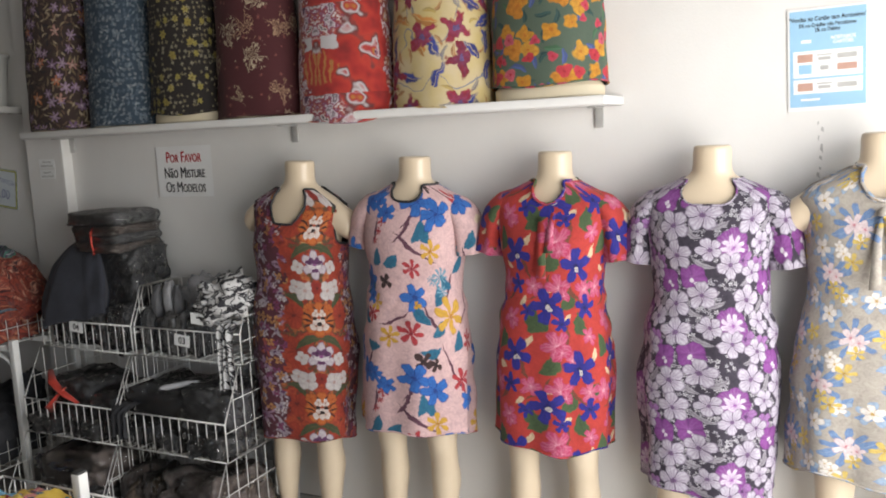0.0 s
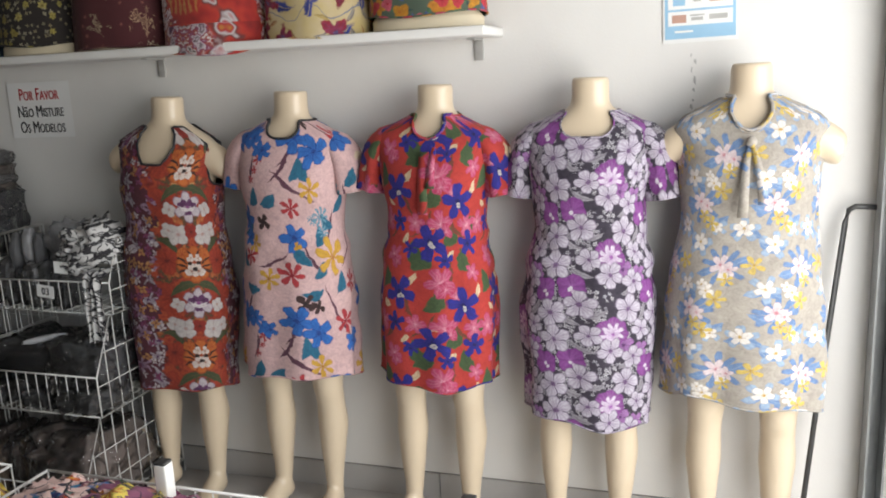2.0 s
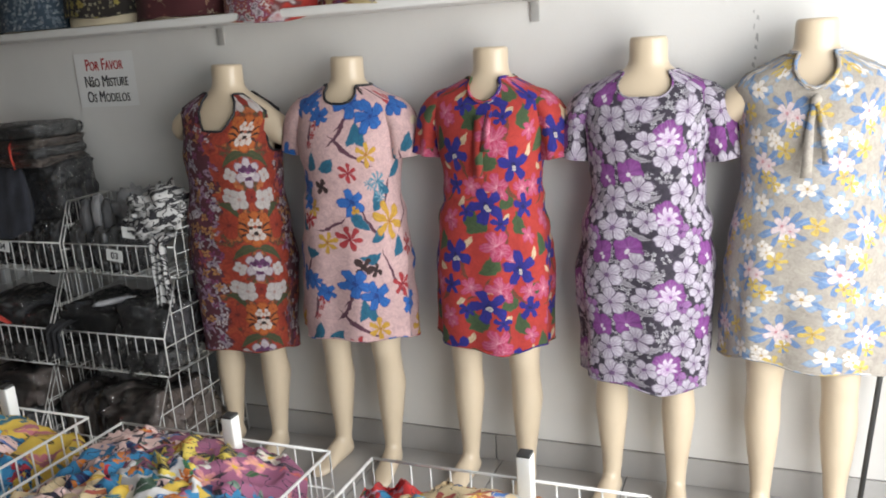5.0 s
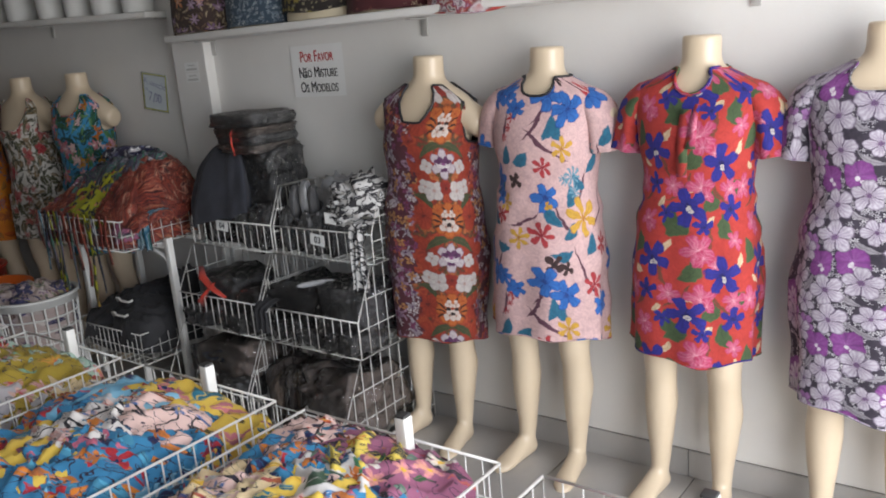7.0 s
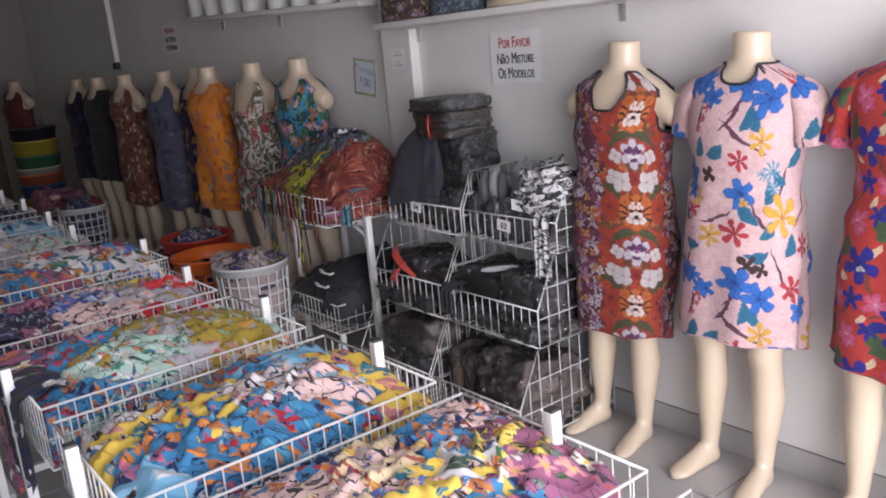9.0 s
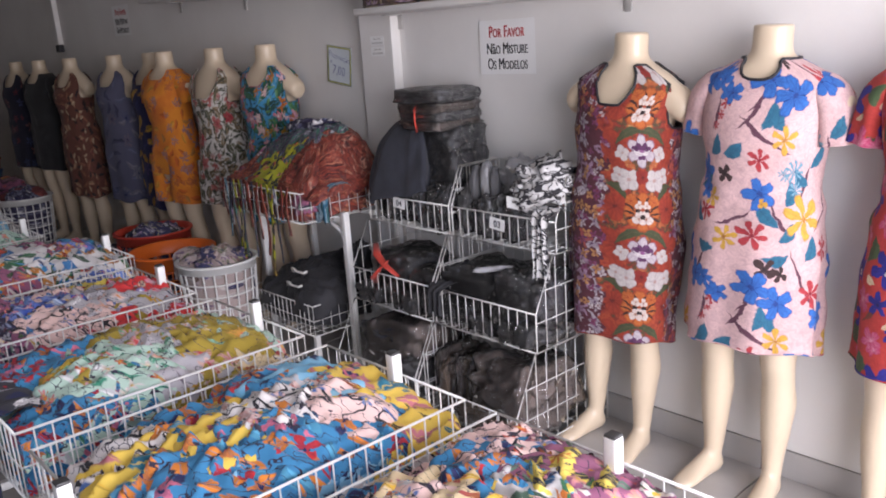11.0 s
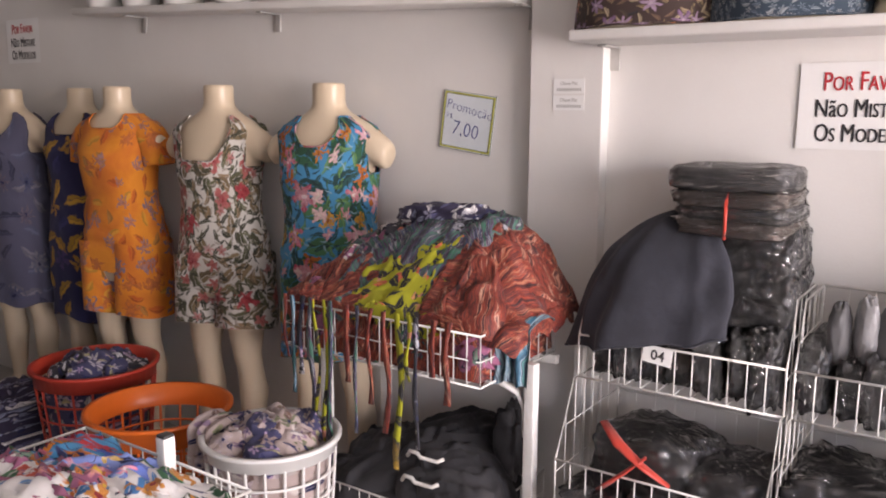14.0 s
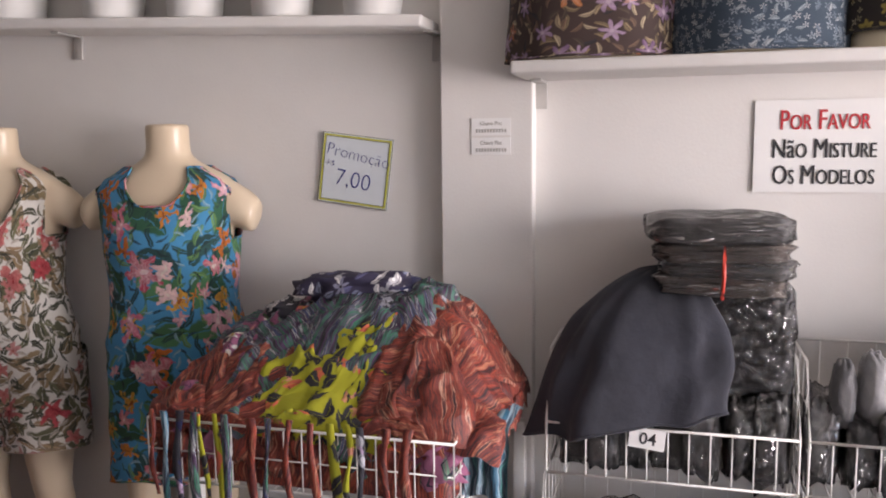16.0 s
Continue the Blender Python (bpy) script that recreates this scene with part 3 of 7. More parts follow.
BLU, NAVY, TEAL = (0.03, 0.16, 0.50), (0.015, 0.02, 0.09), (0.02, 0.16, 0.24)
SKYB, YEL, ORG = (0.12, 0.38, 0.68), (0.74, 0.46, 0.05), (0.78, 0.25, 0.03)
REDC, DRED, PINK = (0.62, 0.03, 0.03), (0.22, 0.015, 0.02), (0.78, 0.20, 0.30)
ROSE, WHT, LIL = (0.80, 0.52, 0.50), (0.80, 0.78, 0.78), (0.55, 0.40, 0.58)
# BLK is raised above true black, lens haze included in the print colour
PURP, BLK, GRN = (0.20, 0.04, 0.25), (0.026, 0.024, 0.029), (0.04, 0.12, 0.04)
OLV, MINT, BEI = (0.35, 0.26, 0.03), (0.25, 0.52, 0.38), (0.60, 0.53, 0.43)
GREY, RUST, MAR = (0.42, 0.40, 0.42), (0.42, 0.10, 0.04), (0.10, 0.012, 0.015)

BLOSSOM = [(0.05, (0.06, 0.025, 0.07)), (0.2, (0.16, 0.04, 0.08)), (0.30, (0.46, 0.30, 0.36)), (0.40, (0.68, 0.62, 0.63)), (0.47, (0.30, 0.045, 0.04)), (0.62, (0.20, 0.03, 0.05)), (0.72, (0.50, 0.24, 0.10)), (0.82, (0.62, 0.54, 0.54)), (0.95, (0.15, 0.05, 0.10))]
MOTIF = [(0.1, (0.50, 0.42, 0.47)), (0.22, (0.09, 0.035, 0.06)), (0.34, (0.64, 0.57, 0.60)), (0.43, (0.24, 0.06, 0.14)), (0.55, (0.34, 0.06, 0.035)), (0.65, (0.70, 0.65, 0.65)), (0.78, (0.07, 0.04, 0.04)), (0.95, (0.44, 0.22, 0.12))]
PALE_ROSE, TANGERINE, PLUM = (0.54, 0.49, 0.51), (0.52, 0.14, 0.03), (0.13, 0.04, 0.12)
F_TIGER = drawn_print(
    "tiger_mirror_print", (0.10, 0.022, 0.035), (0.6, 0.335),
    ("bloom", [(0.36, 0.045, 0.02), (0.16, 0.02, 0.015)], dict(Petals=3, Notch=0.2, Vein=0.5, Rim=0.3), [(0.085, 0.80, 0.060), (0.095, 0.93, 0.050), (0.075, 0.71, 0.045)]),
    ("sprig", [(0.06, 0.07, 0.03), (0.12, 0.10, 0.05)], dict(Width=0.014, Bend=-0.02), [(0.045, 0.845, 0.060, -25), (0.085, 0.995, 0.045, 30)]),
    ("bloom", [(0.56, 0.52, 0.50), (0.44, 0.28, 0.26)], dict(Petals=4, Notch=0.12, Vein=0.2, Rim=0.4), [(0.050, 0.688, 0.040, 0.8), (0.085, 0.700, 0.030, 0.5), (0.07, 0.775, 0.026, 0.3)]),
    ("bloom", [(0.30, 0.03, 0.02), (0.12, 0.015, 0.012)], dict(Petals=4, Notch=0.1, Vein=0.6, Rim=0.3), [(0.0, 0.700, 0.026, 0.785)]),
    ("bloom", [PALE_ROSE, (0.30, 0.10, 0.26)], dict(Petals=6, Notch=0.16, Vein=0.3, Rim=0.9), [(0.0, 0.785, 0.055, 0.5)]),
    ("bloom", [PLUM, (0.05, 0.02, 0.05)], dict(Petals=2, Notch=0.3, Vein=0.5, Rim=0.3), [(0.018, 0.795, 0.020, 0.6), (0.0, 0.762, 0.014, 0.0)]),
    ("sprig", [(0.72, 0.68, 0.66), PLUM], dict(Width=0.006, Bend=0.008), [(0.012, 0.775, 0.026, 15)]),
    ("bloom", [TANGERINE, (0.36, 0.06, 0.02)], dict(Petals=8, Notch=0.06, Vein=0.35, Rim=0.8), [(0.0, 0.920, 0.066), (0.042, 0.955, 0.022)]),
    ("sprig", [(0.05, 0.02, 0.015), (0.08, 0.02, 0.015)], dict(Width=0.004, Bend=-0.006), [(0.042, 0.935, 0.024, 35), (0.046, 0.917, 0.022, 10), (0.042, 0.898, 0.022, -20), (0.014, 0.958, 0.014, 70)]),
    ("bloom", [(0.72, 0.64, 0.58), (0.30, 0.10, 0.06)], dict(Petals=3, Notch=0.2, Vein=0.4, Rim=0.6), [(0.012, 0.898, 0.026, 2.6), (0.014, 0.942, 0.016, 0.4)]),
    ("bloom", [(0.03, 0.015, 0.015), (0.02, 0.01, 0.01)], dict(Petals=2, Notch=0.2, Rim=0.0), [(0.017, 0.924, 0.009, 0.0), (0.0, 0.905, 0.009, 0.0)]),
    ground=(("flower", [PALE_ROSE, (0.46, 0.30, 0.40), (0.50, 0.10, 0.05), PLUM], dict(Scale=15, Size=0.52, Density=0.95, Petals=5, Notch=0.3, Vein=0.6, Rim=0.8, Wobble=0.8)), ("flower", [(0.70, 0.65, 0.64), (0.24, 0.06, 0.16), (0.60, 0.30, 0.10), (0.20, 0.03, 0.05)], dict(Scale=31, Size=0.5, Density=0.7, Petals=4, Notch=0.3, Vein=0.4, Rim=0.8, Wobble=0.8))),
    sway=0.007, mirror=(0.125, ember_ground, 0.128))
BLOOM_BLUE, DEEP_BLUE = (0.035, 0.17, 0.55), (0.02, 0.06, 0.26)
F_PINK = drawn_print(
    "pink_floral_print", (0.74, 0.50, 0.49), (0.62, 0.597),
    ("sprig", [(0.13, 0.05, 0.08), (0.10, 0.04, 0.06)], dict(Width=0.0055, Bend=0.012), [(0.055, 1.178, 0.094, -34), (0.185, 0.760, 0.110, -62), (-0.13, 0.760, 0.085, 62), (0.042, 0.585, 0.062, -32), (0.015, 0.645, 0.055, 65), (0.025, 1.280, 0.038, 72), (0.10, 0.945, 0.068, -55), (-0.09, 1.23, 0.05, 80), (-0.02, 0.93, 0.06, 30), (0.20, 1.05, 0.06, 70), (0.28, 0.98, 0.09, 60), (-0.26, 0.90, 0.10, 70)]),
    ("sprig", [(0.025, 0.15, 0.25), (0.02, 0.09, 0.17)], dict(Width=0.019, Bend=0.014), [(0.068, 1.239, 0.042, 80), (0.061, 0.956, 0.052, -50), (0.138, 0.905, 0.036, 60), (-0.106, 0.829, 0.036, -5), (0.102, 0.823, 0.042, 10), (-0.025, 1.131, 0.036, 35), (0.091, 0.628, 0.030, -65), (0.179, 1.061, 0.040, -40), (-0.087, 1.140, 0.040, 60), (-0.14, 1.03, 0.045, 40), (0.22, 0.86, 0.04, 70), (-0.16, 0.93, 0.04, -50), (0.15, 1.02, 0.036, 75), (0.25, 1.12, 0.04, 50)]),
    ("bloom", [(0.18, 0.36, 0.46), (0.05, 0.16, 0.26)], dict(Petals=9, Notch=0.6, Vein=0.3, Rim=0.5), [(0.155, 1.085, 0.034), (0.165, 1.035, 0.026), (0.12, 1.075, 0.02)]),
    ("bloom", [(0.50, 0.05, 0.06), (0.22, 0.015, 0.03)], dict(Petals=6, Notch=0.45, Vein=0.5, Rim=0.5), [(0.042, 1.114, 0.034), (0.031, 0.896, 0.044), (0.218, 0.733, 0.042), (-0.115, 0.945, 0.032), (-0.065, 0.673, 0.022), (0.28, 0.86, 0.04), (-0.09, 1.205, 0.014), (-0.075, 1.235, 0.012)]),
    ("bloom", [(0.70, 0.42, 0.06), (0.42, 0.16, 0.03)], dict(Petals=6, Notch=0.5, Vein=0.4, Rim=0.6), [(0.182, 0.955, 0.068, 0.3), (0.117, 1.175, 0.042), (-0.102, 0.989, 0.032), (-0.038, 0.874, 0.036), (-0.26, 1.15, 0.05)]),
    ("bloom", [(0.06, 0.03, 0.03), (0.02, 0.012, 0.015)], dict(Petals=4, Notch=0.35, Vein=0.4, Rim=0.2), [(-0.059, 1.064, 0.030, 0.5), (0.070, 0.800, 0.034, 0.7), (0.113, 1.385, 0.026, 0.3)]),
    ("bloom", [BLOOM_BLUE, DEEP_BLUE], dict(Petals=5, Notch=0.24, Vein=0.5, Rim=0.8), [(0.039, 1.338, 0.054), (0.109, 1.294, 0.055), (0.045, 1.015, 0.050), (-0.141, 0.736, 0.050), (-0.066, 1.297, 0.030), (-0.051, 0.696, 0.032), (-0.095, 1.331, 0.030), (-0.159, 1.062, 0.050), (-0.135, 1.005, 0.03), (0.27, 1.26, 0.05), (-0.25, 0.80, 0.05), (0.25, 0.66, 0.04)]),
    ("bloom", [(0.66, 0.36, 0.05), (0.4, 0.16, 0.03)], dict(Petals=3, Notch=0.3, Vein=0.3), [(0.055, 0.990, 0.016)]))
VIOLET_BLUE, ROSE_PINK = (0.026, 0.024, 0.27), (0.50, 0.055, 0.15)
F_RED = drawn_print(
    "red_floral_print", (0.50, 0.045, 0.035), (0.37, 0.325),
    ("sprig", [(0.06, 0.10, 0.04), (0.035, 0.05, 0.03)], dict(Width=0.024, Bend=0.018), [(0.030, 0.821, 0.046, 60), (-0.010, 0.945, 0.048, 50), (0.123, 0.946, 0.046, -60), (-0.153, 0.881, 0.040, 75), (-0.034, 0.638, 0.052, -55), (0.085, 0.700, 0.045, 60), (0.165, 0.74, 0.03, 20)]),
    ("sprig", [(0.20, 0.05, 0.03), (0.09, 0.07, 0.03)], dict(Width=0.007, Bend=0.020), [(0.075, 0.90, 0.06, 75), (-0.06, 0.80, 0.06, -70), (-0.12, 1.04, 0.05, 60), (0.10, 1.05, 0.05, -50), (-0.005, 0.73, 0.06, 50)]),
    ("sprig", [(0.68, 0.52, 0.34), (0.45, 0.30, 0.12)], dict(Width=0.009, Bend=0.006), [(-0.044, 0.887, 0.026, 50), (0.169, 0.854, 0.028, 70), (0.075, 0.97, 0.018, 30), (-0.14, 0.80, 0.020, -40), (0.02, 1.06, 0.022, 20), (0.09, 0.765, 0.016, 60), (-0.07, 0.69, 0.02, 50)]),
    ("bloom", [ROSE_PINK, (0.70, 0.30, 0.38)], dict(Petals=5, Notch=0.22, Vein=0.6, Rim=0.5), [(0.041, 0.885, 0.050), (0.050, 0.740, 0.048), (-0.117, 0.961, 0.036), (-0.165, 0.744, 0.040), (0.148, 0.738, 0.036), (-0.035, 1.068, 0.034), (0.160, 0.915, 0.030), (0.09, 0.84, 0.026)]),
    ("bloom", [(0.46, 0.04, 0.12), (0.68, 0.26, 0.36)], dict(Petals=3, Notch=0.3, Vein=0.6, Rim=0.4), [(0.055, 0.860, 0.028), (0.065, 0.720, 0.028), (-0.105, 0.940, 0.022)]),
    ("bloom", [VIOLET_BLUE, (0.012, 0.010, 0.10)], dict(Petals=5, Notch=0.30, Vein=0.45, Rim=0.5), [(0.013, 1.009, 0.058), (-0.089, 0.844, 0.056), (0.114, 0.812, 0.058), (-0.103, 0.745, 0.036), (0.150, 1.007, 0.042), (0.055, 0.955, 0.030), (-0.055, 0.985, 0.028)]),
    ("bloom", [(0.60, 0.55, 0.50), (0.10, 0.08, 0.20)], dict(Petals=2, Notch=0.2, Vein=0.3), [(0.017, 1.000, 0.011), (-0.086, 0.834, 0.011), (0.117, 0.802, 0.011)]))
PETAL, SHELL = (0.56, 0.52, 0.59), (0.22, 0.05, 0.25)
F_PURPLE = drawn_print(
    "purple_hibiscus_print", (0.045, 0.036, 0.055), (0.31, 0.228),
    ("sprig", [(0.30, 0.28, 0.31), (0.04, 0.03, 0.05)], dict(Width=0.008, Bend=0.008), [(-0.005, 1.150, 0.034, -25), (0.125, 1.105, 0.030, 40), (-0.135, 1.035, 0.034, 60), (0.03, 1.03, 0.03, 20), (-0.03, 1.005, 0.026, -30)]),
    ("bloom", [(0.36, 0.17, 0.40), (0.10, 0.03, 0.13)], dict(Petals=5, Notch=0.18, Vein=0.5, Rim=0.8), [(0.110, 1.165, 0.034), (-0.145, 1.150, 0.030)]),
    ("bloom", [SHELL, (0.32, 0.12, 0.36)], dict(Petals=4, Notch=0.08, Vein=0.5, Rim=0.5), [(-0.110, 1.097, 0.040, 0.785), (-0.031, 1.112, 0.041, 0.6)]),
    ("bloom", [(0.74, 0.70, 0.74), (0.44, 0.22, 0.46)], dict(Petals=2, Notch=0.5, Vein=0.3, Rim=0.2), [(-0.105, 1.088, 0.012, 0.9), (-0.026, 1.100, 0.012, 0.7)]),
    ("bloom", [SHELL, (0.70, 0.62, 0.72)], dict(Petals=7, Notch=0.05, Vein=0.2, Rim=0.4), [(0.073, 1.205, 0.050)]),
    ("bloom", [(0.70, 0.64, 0.72), (0.30, 0.10, 0.34)], dict(Petals=9, Notch=0.25, Vein=0.7, Rim=0.6), [(0.075, 1.200, 0.037)]),
    ("bloom", [PETAL, (0.16, 0.09, 0.19)], dict(Petals=5, Notch=0.15, Vein=0.6, Rim=1.0), [(-0.083, 1.029, 0.046), (-0.008, 1.060, 0.043), (0.070, 1.150, 0.042), (0.122, 1.050, 0.046), (0.145, 1.130, 0.038), (-0.075, 1.175, 0.047), (0.012, 1.195, 0.034), (-0.145, 1.215, 0.034)]),
    ground=(("flower", [(0.66, 0.64, 0.67), (0.52, 0.50, 0.54), (0.72, 0.70, 0.72), (0.03, 0.025, 0.04)], dict(Scale=72, Size=0.52, Density=0.72, Petals=5, Notch=0.3)), ("flower", [(0.045, 0.036, 0.055)] * 4, dict(Scale=13, Size=0.55, Density=0.45, Petals=5, Notch=0.2))),
    sway=0.007)
LEAF_BLUE, PALE_BLUE = (0.17, 0.27, 0.46), (0.33, 0.43, 0.56)
F_BEIGE = drawn_print(
    "beige_floral_print", (0.43, 0.39, 0.335), (0.19, 0.30),
    ("bloom", [LEAF_BLUE, (0.08, 0.15, 0.34)], dict(Petals=9, Notch=0.55, Vein=0.5, Rim=0.4), [(-0.056, 0.942, 0.058), (0.066, 1.112, 0.058)]),
    ("sprig", [LEAF_BLUE, PALE_BLUE], dict(Width=0.011, Bend=0.006), [(-0.095, 0.925, 0.030, 20), (-0.018, 0.955, 0.030, 30), (0.028, 1.100, 0.030, -15), (0.105, 1.125, 0.026, 35), (0.045, 0.995, 0.030, -30), (0.020, 0.873, 0.028, 30), (0.052, 0.870, 0.026, -40), (-0.020, 1.035, 0.026, 25), (0.010, 1.035, 0.022, -45), (0.078, 0.998, 0.024, 30), (-0.065, 1.065, 0.028, 30)]),
    ("bloom", [PALE_BLUE, LEAF_BLUE], dict(Petals=5, Notch=0.5, Vein=0.5, Rim=0.3), [(0.060, 1.004, 0.040), (0.035, 0.883, 0.040), (-0.008, 1.045, 0.036), (-0.075, 1.052, 0.028)]),
    ("bloom", [(0.74, 0.66, 0.66), (0.55, 0.22, 0.26)], dict(Petals=5, Notch=0.3, Vein=0.4, Rim=0.6), [(-0.060, 0.945, 0.030), (-0.038, 0.935, 0.022), (0.060, 1.118, 0.030), (0.082, 1.108, 0.022)]),
    ("bloom", [(0.78, 0.75, 0.72), (0.52, 0.34, 0.10)], dict(Petals=5, Notch=0.22, Vein=0.25, Rim=0.7), [(0.060, 1.006, 0.026), (0.036, 0.884, 0.026), (-0.010, 1.048, 0.024), (0.100, 0.872, 0.022), (0.088, 0.890, 0.016), (-0.078, 1.050, 0.018), (-0.05, 0.915, 0.014)]),
    ("bloom", [(0.66, 0.50, 0.14), (0.40, 0.24, 0.05)], dict(Petals=5, Notch=0.5, Vein=0.4, Rim=0.5), [(0.012, 0.950, 0.026), (-0.065, 0.850, 0.026), (0.095, 1.060, 0.024), (-0.045, 0.905, 0.020), (0.072, 1.080, 0.020)]),
    sway=0.006)
F_SKY = fabric("sky_blue_floral_print", (0.30, 0.52, 0.66), ("leaf", [WHT, (0.12, 0.30, 0.45), WHT], dict(Scale=13, Density=0.7)), ("flower", [(0.70, 0.12, 0.20), WHT, (0.65, 0.1, 0.25), (0.4, 0.02, 0.06)], dict(Scale=10, Size=0.46, Density=0.6, Petals=5)))
F_TROPIC = fabric(
    "tropical_blue_print", (0.045, 0.25, 0.46),
    ("leaf", [(0.02, 0.10, 0.05), (0.06, 0.19, 0.08), (0.015, 0.07, 0.07)], dict(Scale=10.5, Length=0.72, Width=0.30, Density=0.85)),
    ("leaf", [(0.012, 0.05, 0.045), (0.13, 0.28, 0.09), (0.02, 0.07, 0.06)], dict(Scale=19.0, Length=0.75, Width=0.13, Density=0.9)),
    ("leaf", [(0.01, 0.03, 0.03), (0.04, 0.13, 0.06), (0.25, 0.42, 0.50)], dict(Scale=33.0, Length=0.75, Width=0.10, Density=0.75)),
    ("flower", [(0.72, 0.26, 0.03), (0.68, 0.36, 0.05), (0.60, 0.17, 0.02), (0.30, 0.08, 0.01)], dict(Scale=14.5, Size=0.50, Density=0.45, Petals=5, Notch=0.4, Wobble=1.0)),
    ("flower", [(0.62, 0.10, 0.18), (0.72, 0.30, 0.38), (0.48, 0.05, 0.10), (0.80, 0.62, 0.62)], dict(Scale=8.6, Size=0.44, Density=0.48, Petals=5, Notch=0.34, Vein=0.6, Wobble=0.6)),
    ("flower", [(0.70, 0.24, 0.30), (0.74, 0.45, 0.46), (0.60, 0.12, 0.18), (0.80, 0.70, 0.60)], dict(Scale=15.0, Size=0.40, Density=0.25, Petals=5, Notch=0.3, Wobble=0.8)))
F_WHITELEAF = fabric(
    "white_leaf_print", (0.66, 0.63, 0.58),
    ("leaf", [(0.20, 0.15, 0.08), (0.11, 0.11, 0.06), (0.28, 0.20, 0.11)], dict(Scale=14.0, Length=0.7, Width=0.26, Density=0.95)),
    ("leaf", [(0.07, 0.07, 0.045), (0.15, 0.15, 0.08), (0.32, 0.22, 0.13)], dict(Scale=22.0, Length=0.75, Width=0.18, Density=0.9)),
    ("leaf", [(0.04, 0.045, 0.03), (0.10, 0.09, 0.05), (0.45, 0.40, 0.34)], dict(Scale=34.0, Length=0.75, Width=0.13, Density=0.8)),
    ("flower", [(0.58, 0.09, 0.10), (0.66, 0.22, 0.20), (0.60, 0.34, 0.30), (0.32, 0.02, 0.03)], dict(Scale=7.8, Size=0.34, Density=0.5, Petals=5, Notch=0.25, Vein=0.7, Wobble=0.6)),
    ("flower", [(0.62, 0.30, 0.28), (0.70, 0.50, 0.46), (0.55, 0.18, 0.16), (0.4, 0.1, 0.08)], dict(Scale=15.0, Size=0.36, Density=0.22, Petals=5, Notch=0.3)))
F_ORANGE = fabric("orange_floral_print", (0.78, 0.27, 0.02), ("leaf", [(0.60, 0.12, 0.02), (0.45, 0.2, 0.05), (0.70, 0.33, 0.04)], dict(Scale=13, Density=0.7)), ("flower", [(0.36, 0.22, 0.24), (0.65, 0.18, 0.04), (0.22, 0.2, 0.28), (0.55, 0.16, 0.05)], dict(Scale=12, Size=0.48, Density=0.65, Petals=6, Wobble=0.9)), base2=(0.66, 0.18, 0.02))
F_NAVYYEL = fabric("navy_yellow_print", (0.02, 0.02, 0.08), ("leaf", [(0.6, 0.33, 0.04), (0.5, 0.26, 0.03), (0.04, 0.04, 0.16)], dict(Scale=10, Length=0.6, Width=0.2, Density=0.7)), ("flower", [(0.62, 0.32, 0.04), (0.09, 0.05, 0.18), (0.5, 0.22, 0.06), NAVY], dict(Scale=8, Size=0.42, Density=0.5)))
F_BLUEGREY = fabric("blue_grey_print", (0.10, 0.10, 0.16), ("leaf", [(0.05, 0.05, 0.10), (0.22, 0.2, 0.25), (0.14, 0.15, 0.24)], dict(Scale=11, Length=0.6, Width=0.16)), ("flower", [(0.2, 0.16, 0.2), (0.12, 0.13, 0.22), (0.25, 0.24, 0.28), NAVY], dict(Scale=8, Size=0.45, Density=0.6, Petals=8)))
F_BROWN = fabric("brown_leaf_print", (0.14, 0.05, 0.035), ("leaf", [(0.42, 0.24, 0.14), (0.3, 0.12, 0.07), (0.03, 0.02, 0.02)], dict(Scale=15, Length=0.6, Width=0.2)), ("leaf", [(0.5, 0.36, 0.22), BLK, (0.2, 0.06, 0.05)], dict(Scale=19, Length=0.5, Width=0.18, Density=0.6)))
F_BLACK = plain_cloth("black_dress_cloth", (0.018, 0.018, 0.02))
F_NAVYFLOR = fabric("navy_floral_print", (0.015, 0.015, 0.035), ("flower", [(0.2, 0.03, 0.05), (0.06, 0.08, 0.2), (0.25, 0.1, 0.1), BLK], dict(Scale=10, Size=0.4, Density=0.6)))
F_DARKRED = fabric("dark_red_print", (0.12, 0.025, 0.025), ("leaf", [MAR, (0.2, 0.05, 0.04), BLK], dict(Scale=12)))

# shelf skirt prints: all colours scaled down, carrying the dimmer light up there
F_FORM0 = fabric("dark_bouquet_print", (0.0468, 0.0273, 0.0234), ("leaf", [(0.234, 0.172, 0.0936), BLK, (0.312, 0.234, 0.14)], dict(Scale=28.56, Length=0.6, Width=0.13)), ("leaf", [(0.39, 0.312, 0.203), (0.156, 0.0936, 0.0624), (0.078, 0.0546, 0.039)], dict(Scale=38, Length=0.65, Width=0.16)), ("flower", [(0.25, 0.156, 0.273), (0.328, 0.218, 0.328), (0.156, 0.078, 0.172), (0.507, 0.39, 0.468)], dict(Scale=18.48, Size=0.46, Density=0.55, Petals=6)), ("flower", [(0.484, 0.125, 0.0312), (0.468, 0.234, 0.195), (0.515, 0.172, 0.0468), (0.585, 0.429, 0.351)], dict(Scale=15.12, Size=0.36, Density=0.4)))
F_FORM1 = fabric("blue_grey_sprig_print", (0.0351, 0.0585, 0.0858), ("flower", [(0.351, 0.374, 0.39), (0.156, 0.203, 0.25), (0.265, 0.312, 0.351), (0.039, 0.0624, 0.0936)], dict(Scale=52.5, Size=0.46, Density=0.8, Petals=5)), ("leaf", [(0.234, 0.281, 0.312), (0.117, 0.156, 0.203), (0.312, 0.343, 0.359)], dict(Scale=42.5, Density=0.6)))
